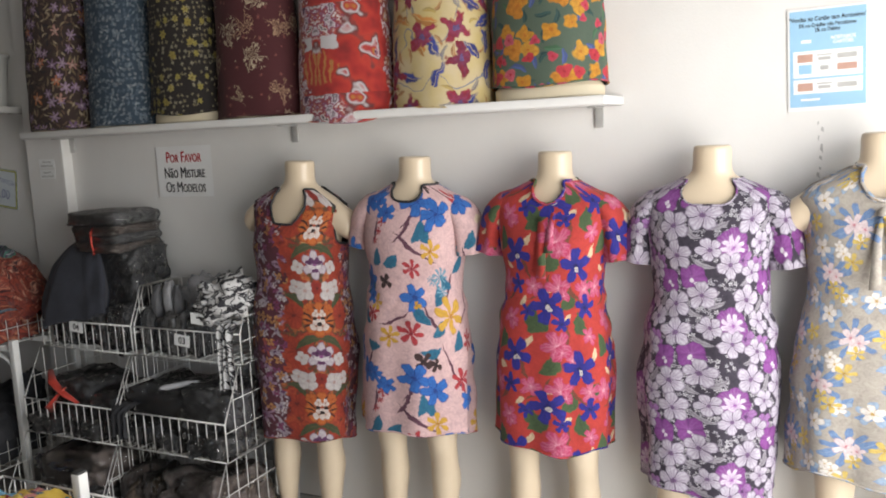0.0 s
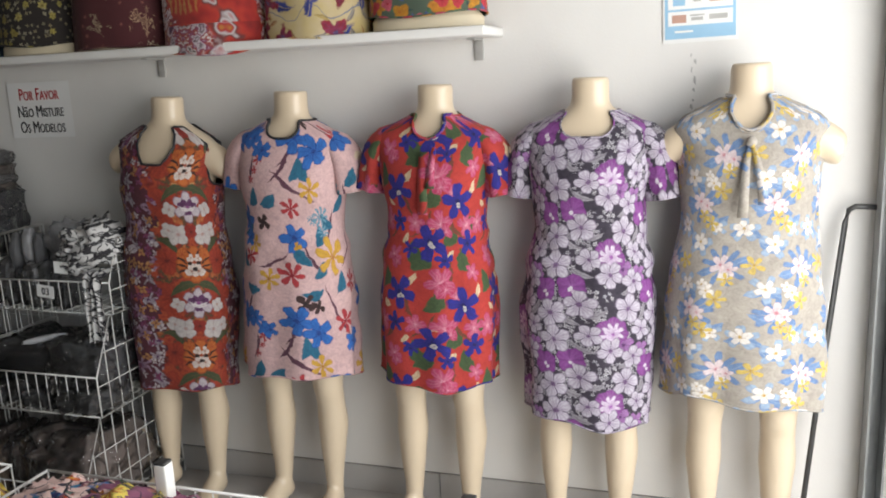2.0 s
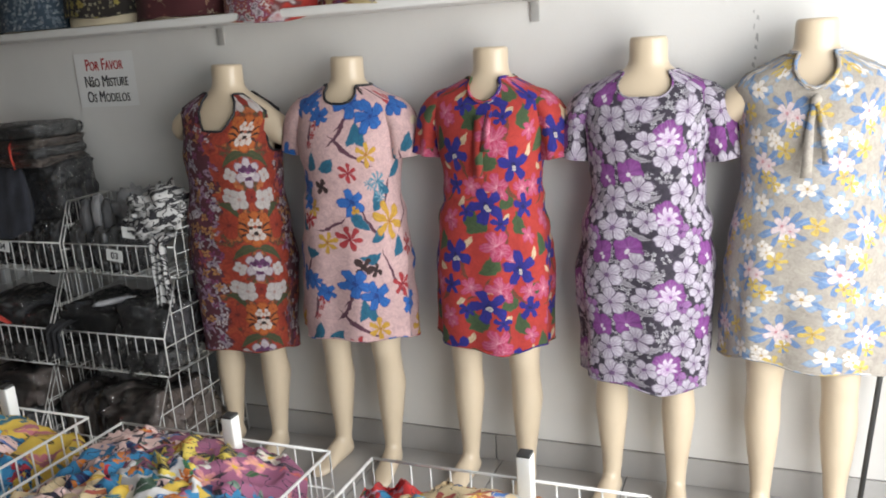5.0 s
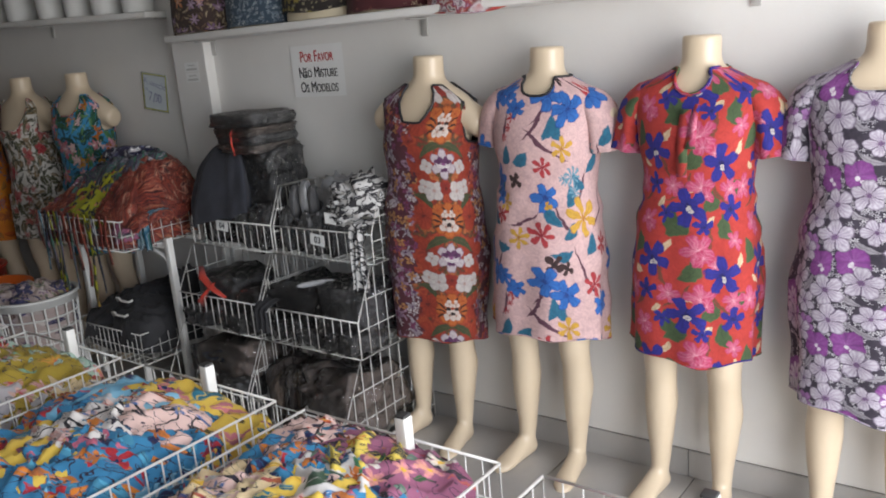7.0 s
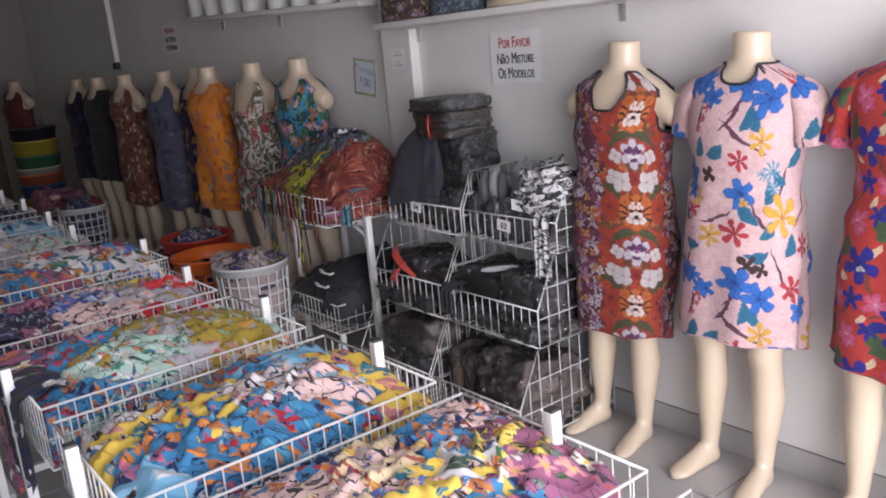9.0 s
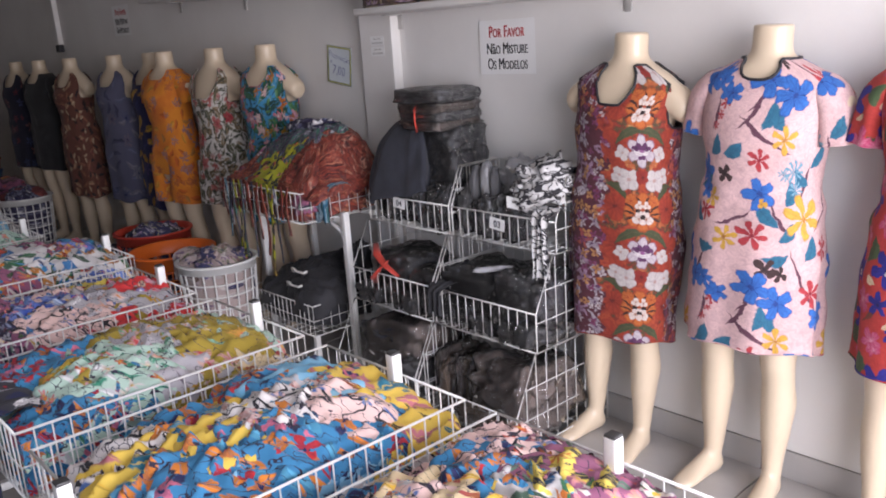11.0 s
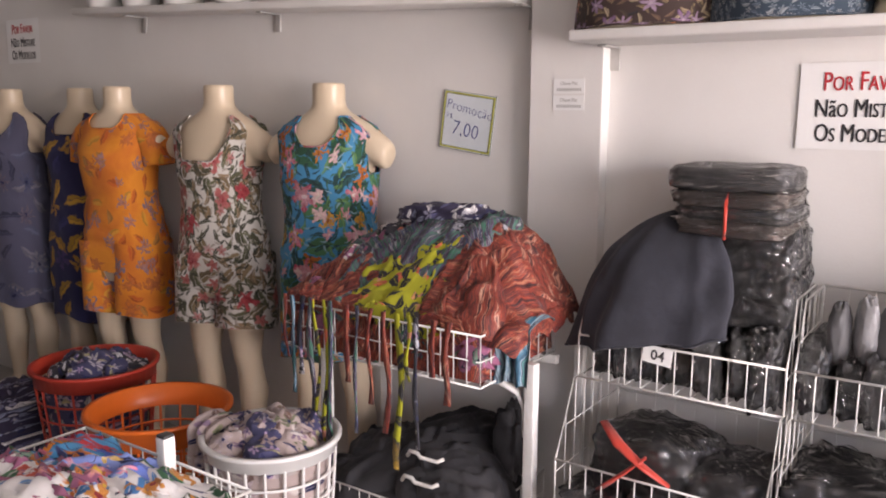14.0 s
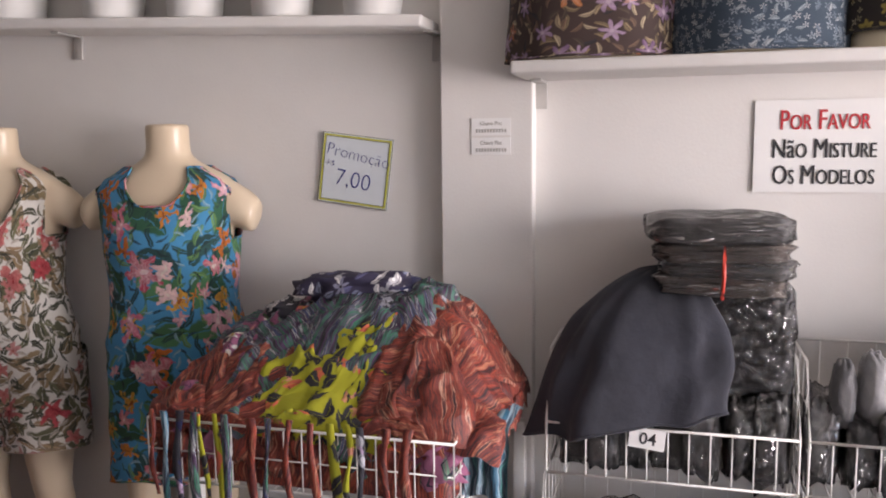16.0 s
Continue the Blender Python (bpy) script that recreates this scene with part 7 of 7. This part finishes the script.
for i, (x, y, w, d, turn, fab, lift, lab) in enumerate((
    (-3.546, 2.517, 0.42, 0.34, 0.2, S_CORAL, 0.02, "coral striped garment piled on the heap"),
    (-3.434, 2.496, 0.24, 0.30, 0.5, S_CORAL, 0.015, "coral striped garment piled on the heap"),
    (-3.453, 2.41, 0.34, 0.26, -0.4, S_RUST, 0.02, "rust striped garment piled on the heap"),
    (-3.397, 2.539, 0.14, 0.22, 0.1, S_RUST, 0.0, "rust striped garment piled on the heap"),
    (-3.695, 2.582, 0.36, 0.18, 0.0, S_VIOLET, 0.05, "dark violet striped garment on top of the heap"),
    (-3.658, 2.517, 0.30, 0.2, 0.1, HEAP[7], 0.035, "black and white printed garment on the heap"),
    (-3.853, 2.474, 0.34, 0.30, 0.5, S_VIOLET, 0.03, "violet and green striped garment on the heap"),
    (-3.918, 2.367, 0.30, 0.26, 0.8, S_VIOLET, 0.03, "violet and green striped garment on the heap"),
    (-3.713, 2.41, 0.26, 0.20, -0.3, S_VIOLET, 0.035, "green and white striped garment on the heap"),
    (-3.769, 2.335, 0.34, 0.17, 0.25, S_LIME, 0.035, "lime and black printed garment on the heap"),
    (-3.639, 2.335, 0.28, 0.20, -0.5, S_LIME, 0.02, "lime and red printed garment on the heap"),
    (-3.527, 2.324, 0.22, 0.18, 0.2, S_CORAL, 0.045, "coral pleated garment on the heap"),
    (-4.048, 2.346, 0.24, 0.22, 0.3, S_RUST, 0.03, "rust printed garment on the heap"),
    (-3.993, 2.496, 0.24, 0.24, 0.9, HEAP[12], 0.02, "plum printed garment on the heap"),
)):
    patch("garment", x, y, w, d, turn, promo_mound, lift, fab, lab, "clothes on the promotion stand", 500 + i, (-4.16, -3.36, 2.262, 2.70), amp=0.015, n=34, tuck=0.04)
lump("rolled_garment", (-3.745, 2.56, 1.125), (0.27, 0.15, 0.075), HEAP[15], "dark violet rolled garment on top of the heap", 560, group="clothes on the promotion stand", rough=0.25, square=0.7, turn=4)
lump("rolled_garment", (-3.90, 2.54, 1.055), (0.16, 0.13, 0.075), HEAP[7], "black and white rolled garment on the heap", 561, group="clothes on the promotion stand", rough=0.25, square=0.7, turn=-10)
rng = random.Random(77)
for i in range(34):
    x, y = rng.uniform(-4.09, -3.43), rng.uniform(2.31, 2.61)
    fab = (S_CORAL if x > -3.60 else S_VIOLET if y > 2.41 else S_LIME if x > -3.86 else S_RUST) if rng.random() < 0.7 else (S_RUST, S_VIOLET, HEAP[12], S_CORAL)[i % 4]
    sz = rng.uniform(0.11, 0.2)
    patch("garment", x, y, sz * 1.25, sz, rng.uniform(0, 6), promo_mound, rng.uniform(0.01, 0.04), fab, "crumpled striped garment on the promotion heap", "clothes on the promotion stand", 600 + i, (-4.14, -3.40, 2.26, 2.70), amp=0.015, n=20, tuck=0.03)
for i in range(8):
    lump("stuffed_garment", (-4.075 + i * 0.082, 2.305, 0.814 + 0.008 * (i % 3)), (0.125, 0.090, 0.125), (S_RUST, HEAP[12], S_RUST, S_CORAL, S_RUST, S_VIOLET)[i % 6], "rust printed garment stuffed behind the wires", 700 + i, group="clothes on the promotion stand", rough=0.35, square=0.8)
for i in range(4):
    lump("stuffed_garment", (-3.490, 2.33 + i * 0.085, 0.814), (0.08, 0.10, 0.12), (S_RUST, S_CORAL)[i % 2], "rust printed garment stuffed behind the wires", 720 + i, group="clothes on the promotion stand", rough=0.35, square=0.8)
overhang(-3.405, 2.36, 0.895, 0.12, 0.15, S_BLUE, 21, "blue striped garment hanging over the basket corner")
for i, (x, ln, fab) in enumerate(((-4.104, 0.16, S_RUST), (-4.076, 0.26, S_BLUE), (-4.044, 0.20, HEAP[7]), (-4.002, 0.34, S_VIOLET), (-3.983, 0.30, S_LIME), (-3.951, 0.42, S_LIME), (-3.932, 0.50, S_VIOLET), (-3.872, 0.19, S_RUST), (-3.839, 0.33, S_VIOLET), (-3.788, 0.24, S_RUST), (-3.732, 0.31, S_RUST), (-3.69, 0.40, S_LIME), (-3.658, 0.15, S_LIME), (-3.634, 0.33, HEAP[7]), (-3.583, 0.12, S_RUST), (-3.537, 0.19, S_CORAL))):
    pts = [(x + 0.006 * math.sin(t * 7 + i), 2.240 - 0.006 * math.sin(t * 5 + i * 2), 0.905 - t * (ln + 0.03)) for t in [k / 9 for k in range(10)]]
    strip(None, "garment_tie", pts, [0.010 + 0.003 * (i % 4) + 0.004 * math.sin(k * 1.3 + i) for k in range(10)], fab, 0.003, u=i * 0.37)
for o in [o for o in bpy.data.objects if o.name.startswith("garment_tie")]:
    tagged(o, "printed garment tie hanging from the basket", "garment tie", "ties hanging from the stand")

low = lambda x, y: 0.335 + 0.12 * math.exp(-((x + 3.72) / 0.22) ** 2) * smoothstep(2.25, 2.5, y)
for i, (x, y, w, d, tr) in enumerate(((-3.90, 2.44, 0.34, 0.32, 0.3), (-3.66, 2.45, 0.36, 0.32, 0.1), (-3.78, 2.58, 0.40, 0.30, 0.7), (-3.60, 2.40, 0.26, 0.24, 0.2), (-3.96, 2.52, 0.26, 0.3, 1.0))):
    patch("black_trousers", x, y, w, d, tr, low, 0.01 + 0.006 * i, C_BLACK, "crumpled black trousers lying in the low basket", "black clothes", 560 + i, (-4.06, -3.47, 2.28, 2.74), amp=0.016, tuck=0.09)
lump("black_trousers", (-3.78, 2.50, 0.28), (0.54, 0.40, 0.15), C_BLACK, "folded black trousers filling the low basket", 90, group="black clothes")
lump("black_trousers", (-3.54, 2.60, 0.47), (0.09, 0.12, 0.20), C_BLACK, "black trouser leg standing up from the basket", 91, group="black clothes", rough=0.3)
for i, (x, zz) in enumerate(((-3.70, 0.468), (-3.69, 0.412))):
    pts = [(x - 0.05, 2.36 - i * 0.04, zz - 0.012), (x - 0.03, 2.345 - i * 0.04, zz + 0.012), (x, 2.34 - i * 0.04, zz + 0.014), (x + 0.01, 2.34 - i * 0.04, zz + 0.004), (x + 0.06, 2.35 - i * 0.04, zz), (x + 0.075, 2.36 - i * 0.04, zz + 0.008)]
    tagged(part("drawstring", Geo().tube(pts, 0.006, 6), WHITE_CLOTH), "white drawstring of the black trousers", "drawstring")


# ---- round plastic laundry baskets ----
def laundry_basket(x, y, top, base, h, mat, label, n=22, rows=8, solid=0.045):
    b = thing("laundry_basket", label, "laundry basket", "laundry baskets", pose(x, y, 0))
    rad = lambda zz: base + (top - base) * zz / h
    part("rim", Geo().lathe((0, 0, 0), [(rad(h - solid) - 0.002, h - solid), (rad(h - solid) + 0.002, h - solid), (top + 0.002, h - 0.012), (top + 0.014, h - 0.010), (top + 0.014, h), (top - 0.004, h), (rad(h - solid) - 0.002, h - solid)], 40, (False, False)), mat, b)
    part("base", Geo().lathe((0, 0, 0), [(0.002, 0.0), (base, 0.0), (base + 0.003, 0.02), (base - 0.004, 0.02), (0.002, 0.012)], 32), mat, b)
    g = Geo()
    for j in range(n):
        w = 2 * math.pi * j / n
        g.tube([(rad(zz) * math.cos(w), rad(zz) * math.sin(w), zz) for zz in (0.01, h * 0.5, h - solid + 0.004)], 0.0045, 4)
    for k in range(1, rows):
        zz = 0.01 + (h - solid) * k / rows
        g.tube([(rad(zz) * math.cos(2 * math.pi * j / 36), rad(zz) * math.sin(2 * math.pi * j / 36), zz) for j in range(36)], 0.0045, 4, closed=True)
    tagged(part("lattice", g, mat, b), kind="stuff")
    return b


def basket_fill(x, y, r, z, fabs, seed, over=True, low=0.06):
    """Garments heaped in a round basket."""
    fl = lambda gx, gy: z + 0.04 * max(0.0, 1 - ((gx - x) ** 2 + (gy - y) ** 2) / r ** 2)
    g = Geo().lathe((x, y, 0), [(0.002, low), (r * 0.74, low), (r * 0.86, z * 0.6), (r * 0.90, z), (0.002, z + 0.02)], 26)
    tagged(part("clothes_heap", g, fabs[0]), "printed clothes filling a round laundry basket", "clothing", kind="stuff")
    rg = random.Random(seed)
    for i in range(13):
        w = i * 1.05 + rg.uniform(-0.3, 0.3)
        d = r * 0.2 if i > 9 else r * 0.6
        patch("blouse", x + d * math.cos(w), y + d * math.sin(w), r * rg.uniform(0.55, 0.9), r * rg.uniform(0.5, 0.8), rg.uniform(0, 6), fl, 0.006 + 0.0025 * i, fabs[i % len(fabs)], "crumpled printed blouse in a round laundry basket", "clothes in laundry baskets", seed * 7 + i, (x - r * 0.95, x + r * 0.95, y - r * 0.95, y + r * 0.95), n=20, amp=0.017)


laundry_basket(-4.06, 2.13, 0.185, 0.150, 0.53, WHITEPLASTIC, "white lattice laundry basket full of printed clothes")
F_SMALL = fabric("small_dark_flower_print", (0.05, 0.05, 0.12), ("flower", [LIL, (0.55, 0.5, 0.55), (0.4, 0.3, 0.25), NAVY], dict(Scale=16, Size=0.45, Density=0.75)), ("leaf", [(0.4, 0.38, 0.2), NAVY, (0.45, 0.42, 0.4)], dict(Scale=22, Density=0.5)))
F_PALE = fabric("pale_flower_print", (0.42, 0.34, 0.32), ("flower", [(0.3, 0.2, 0.28), (0.6, 0.5, 0.5), (0.25, 0.26, 0.14), NAVY], dict(Scale=14, Size=0.5, Density=0.8)), ("leaf", [NAVY, (0.2, 0.12, 0.1), (0.6, 0.55, 0.52)], dict(Scale=18, Density=0.6)))
basket_fill(-4.06, 2.13, 0.185, 0.49, (F_PALE, F_SMALL, F_PALE, F_SMALL), 3)
overhang(-4.20, 2.03, 0.545, 0.13, 0.13, F_PALE, 41, "pale printed garment hanging over the laundry basket")
laundry_basket(-4.565, 2.13, 0.215, 0.165, 0.50, ORANGEPLASTIC, "empty orange lattice laundry basket", 20, 7, 0.075)
laundry_basket(-5.15, 2.28, 0.215, 0.165, 0.50, REDPLASTIC, "red lattice laundry basket half full of clothes", 20, 7, 0.06)
basket_fill(-5.15, 2.28, 0.20, 0.44, (F_SMALL, HEAP[7], F_SMALL), 5)
laundry_basket(-7.05, 2.11, 0.19, 0.155, 0.54, WHITEPLASTIC, "white lattice laundry basket in the shop depth")
basket_fill(-7.05, 2.11, 0.185, 0.52, (HEAP[15], F_DARKRED, HEAP[15]), 6)
lump("crumpled_coat", (-5.62, 2.22, 0.16), (0.34, 0.36, 0.32), HEAP[15], "dark pile of clothes on the floor", 92, rough=0.25)
lump("crumpled_coat", (-7.9, 2.15, 0.30), (0.6, 0.4, 0.58), HEAP[12], "dark plum pile of clothes on the floor", 93, rough=0.2)

# stack of coloured tubs at the back
z = 0.0
for i, (col, h) in enumerate((((0.35, 0.05, 0.05), 0.18), ((0.45, 0.30, 0.03), 0.10), ((0.04, 0.12, 0.30), 0.10), ((0.50, 0.14, 0.06), 0.09), ((0.45, 0.44, 0.40), 0.05), ((0.05, 0.16, 0.08), 0.10), ((0.45, 0.33, 0.04), 0.12), ((0.02, 0.02, 0.03), 0.10))):
    h *= 1.28
    tub = Geo().lathe((-9.6, 2.40, z), [(0.205, 0.0), (0.222, h - 0.02), (0.232, h - 0.018), (0.232, h), (0.21, h)], 28)
    tagged(part("plastic_tub", tub, surface("tub_plastic", col, 0.4, 0.1, 6, 60, 0.02)), "coloured plastic tub in a tall stack", "tub", "stack of tubs")
    z += h

# ---- white pots on the second shelf ----
POT = Geo().lathe((0, 0, 0), [(0.002, 0.0), (0.078, 0.0), (0.084, 0.006), (0.104, 0.19), (0.112, 0.192), (0.112, 0.206), (0.101, 0.206), (0.080, 0.012), (0.002, 0.012)], 40)
lift_at = lambda x: math.tan(radians(POT_SLOPE)) * (-3.628 - x)
pot = None
for x, sc in ((-3.775, 0.84), (-4.020, 0.90), (-4.27, 0.84), (-4.52, 0.92), (-4.84, 0.92), (-5.14, 0.92), (-5.41, 0.86), (-5.66, 0.84)):
    if pot is None:
        pot = tagged(part("plant_pot", POT, WHITEPLASTIC), "white plastic pot standing on the wall shelf", "pot", "pots on the shelf")
        pot.matrix_basis = pose(x, 2.748, 1.7615 + lift_at(x), 0, POT_SLOPE, 0)
        pot.scale = (sc, sc, sc * 1.35)
    else:
        another = copy_thing(pot, pose(x, 2.748, 1.7615 + lift_at(x), 0, POT_SLOPE, 0))
        another.scale = (sc, sc, sc * 1.35)

# ---- signs on the wall ----
FACE = WALL_Y - 0.003


def paper_sign(x, z, name="sign", label="white paper sign asking not to mix the models", turn=0.0):
    s = thing(name, label, "sign", "paper signs", pose(x, FACE, z, 0, turn, 0))
    v, uv = [], []
    for i in range(9):
        for j in range(7):
            a, b = -0.1485 + 0.297 * i / 8, -0.105 + 0.21 * j / 6
            v.append((a, -0.002 - 0.0015 * (abs(a) / 0.1485) ** 3 * (1 - j / 6), b))
    part("sheet", Geo().add(v, [(i * 7 + j, (i + 1) * 7 + j, (i + 1) * 7 + j + 1, i * 7 + j + 1) for i in range(8) for j in range(6)]), PAPER, s)
    for body, zz, mat, size in (("Por Favor", 0.038, REDINK, 0.062), ("N\u00e3o Misture", -0.026, INK, 0.060), ("Os Modelos", -0.086, INK, 0.060)):
        for k in (0, 1):
            lettering(body, size, mat, s, pose(-0.0007 + 0.0014 * k, -0.0039 - 0.0003 * k, zz, 90, 0, 0) @ Matrix.Diagonal((0.70, 1.04, 1, 1)), caps=True)
    return s


paper_sign(-2.7215, 1.443)
paper_sign(-6.47, 1.752, label="white paper sign hanging deeper in the shop")

card = thing("price_card", "pale blue handwritten price card with lime border", "sign", "", pose(-3.861, FACE, 1.3905, 0, 7.5, 0))
part("card", Geo().box((0, -0.002, 0), (0.198, 0.003, 0.186)), NOTE, card, "", False)
for rr, mat in ((0.0, INK), (0.004, LIME), (0.009, INK)):
    w, h, t = 0.099 - rr, 0.093 - rr, 0.0012 if mat is INK else 0.0045
    g = Geo()
    for c, s in (((0, h - t / 2), (2 * w, t)), ((0, -h + t / 2), (2 * w, t)), ((w - t / 2, 0), (t, 2 * h - 2 * t)), ((-w + t / 2, 0), (t, 2 * h - 2 * t))):
        g.box((c[0], -0.0042, c[1]), (s[0], 0.0012, s[1]))
    part("border", g, mat, card, "", False)
for body, x, zz, size in (("Promo\u00e7\u00e3o", 0.004, 0.026, 0.046), ("R$", -0.070, 0.006, 0.022), ("7,00", -0.004, -0.046, 0.064)):
    lettering(body, size, BLUEINK, card, pose(x, -0.0048, zz, 90, 7 if body[0] == "P" else 5, 0) @ Matrix.Diagonal((0.94, 1, 1, 1)), bold=-0.0012)

for zz in (1.498, 1.451):
    s = thing("payment_label", "small white printed label stuck on the pilaster", "label", "labels on the pilaster", pose(-3.482, WALL_Y - 0.0535, zz))
    part("sheet", Geo().box((0, -0.0005, 0), (0.098, 0.001, 0.042)), PAPER, s, "", False)
    lettering("Chave Pix:", 0.013, BRACKET, s, pose(0, -0.0014, 0.004, 90, 0, 0), bold=0.0003)
    for k in range(11):
        part("print_bar", Geo().box((-0.036 + k * 0.0072, -0.0013, -0.0095), (0.0046, 0.0006, 0.0085)), BRACKET, s, "", False)

post = thing("card_poster", "light blue printed poster about card payments", "poster", "", pose(-0.3045, FACE, 1.704, 0, -1.0, 0))
part("sheet", Geo().box((0, -0.001, 0), (0.207, 0.001, 0.287)), PAPER, post, "", False)
part("blue_field", Geo().box((0, -0.002, 0.003), (0.196, 0.001, 0.270)), POSTER, post, "light blue printed field", False)
for body, zz, size, mat in (("\u201cVendas no Cart\u00e3o tem Acr\u00e9scimo\u201d", 0.108, 0.0175, INK), ("5% no Cr\u00e9dito n\u00e3o Parcelamos", 0.091, 0.0150, INK), ("2% no D\u00e9bito", 0.077, 0.0150, INK), ("ACEITAMOS", 0.053, 0.0130, PAPER), ("CART\u00d5ES", 0.041, 0.0130, PAPER)):
    lettering(body, size, mat, post, pose(0 if mat is INK else 0.040, -0.0029, zz, 90, 0, 0) @ Matrix.Diagonal((0.78 if mat is INK else 0.9, 1, 1, 1)), bold=0.0003)
part("printed_mark", Geo().box((-0.055, -0.0028, 0.052), (0.026, 0.0006, 0.009), 0.0002), PAPER, post, "", False)
part("white_field", Geo().box((0, -0.0028, -0.012), (0.178, 0.0006, 0.074)), PAPER, post, "", False)
part("white_field", Geo().box((0, -0.0028, -0.075), (0.178, 0.0006, 0.040)), PAPER, post, "", False)
for x, zz, w, h, mat in ((-0.058, 0.005, 0.040, 0.022, CARDTAN), (-0.058, -0.026, 0.034, 0.026, POSTER), (-0.008, 0.012, 0.040, 0.004, BRACKET), (-0.008, 0.002, 0.032, 0.009, BRACKET), (-0.008, -0.024, 0.022, 0.012, BRACKET), (0.050, 0.006, 0.050, 0.014, BRACKET), (0.050, -0.024, 0.050, 0.018, CARDTAN), (-0.058, -0.076, 0.040, 0.022, CARDTAN), (-0.008, -0.068, 0.040, 0.004, BRACKET), (-0.008, -0.078, 0.032, 0.009, BRACKET), (0.050, -0.075, 0.050, 0.014, BRACKET)):
    part("printed_mark", Geo().box((x, -0.0034, zz), (w, 0.0006, h)), mat, post, "", False)
part("footer_mark", Geo().box((-0.045, -0.0028, -0.112), (0.05, 0.0006, 0.006)), PAPER, post, "", False)

# ---- tiles, laid last: floor, skirting and facade ----
FT = 0.45
TILE_MESH = Geo().box((0, 0, 0), (FT - 0.005, FT - 0.005, 0.008), 0.0015).mesh("floor_tile", TILE, False)
far = Geo()
ix = 0
x = FRONT_X - FT / 2
while x > END_X:
    y = WALL_Y - FT / 2
    while y > SOUTH_Y:
        if x > -5.2:
            o = new("floor_tile", TILE_MESH)
            o.parent = floor
            o.location = (x, y, -0.003)
        else:
            far.box((x, y, -0.003), (FT - 0.005, FT - 0.005, 0.008))
        y -= FT
    x -= FT
tagged(part("floor_tiles", far, TILE, floor, "", False), kind="stuff")
SK = Geo().box((0, 0, 0), (FT - 0.004, 0.009, 0.098), 0.0012).mesh("skirting_tile", TILE, False)
x = FRONT_X - 0.02 - FT / 2
while x > -3.3:
    o = new("skirting_tile", SK)
    o.parent = skirting
    o.location = (x, WALL_Y - 0.0085, 0.051)
    x -= FT
FC = Geo().box((0, 0, 0), (0.896, 0.010, 0.511), 0.0015).mesh("facade_tile", FACADE, False)
for i in range(2):
    for j in range(7):
        o = new("facade_tile", FC)
        o.parent = facade
        o.location = (0.70 + i * 0.90, WALL_Y + 0.016, 0.131 + j * 0.515)
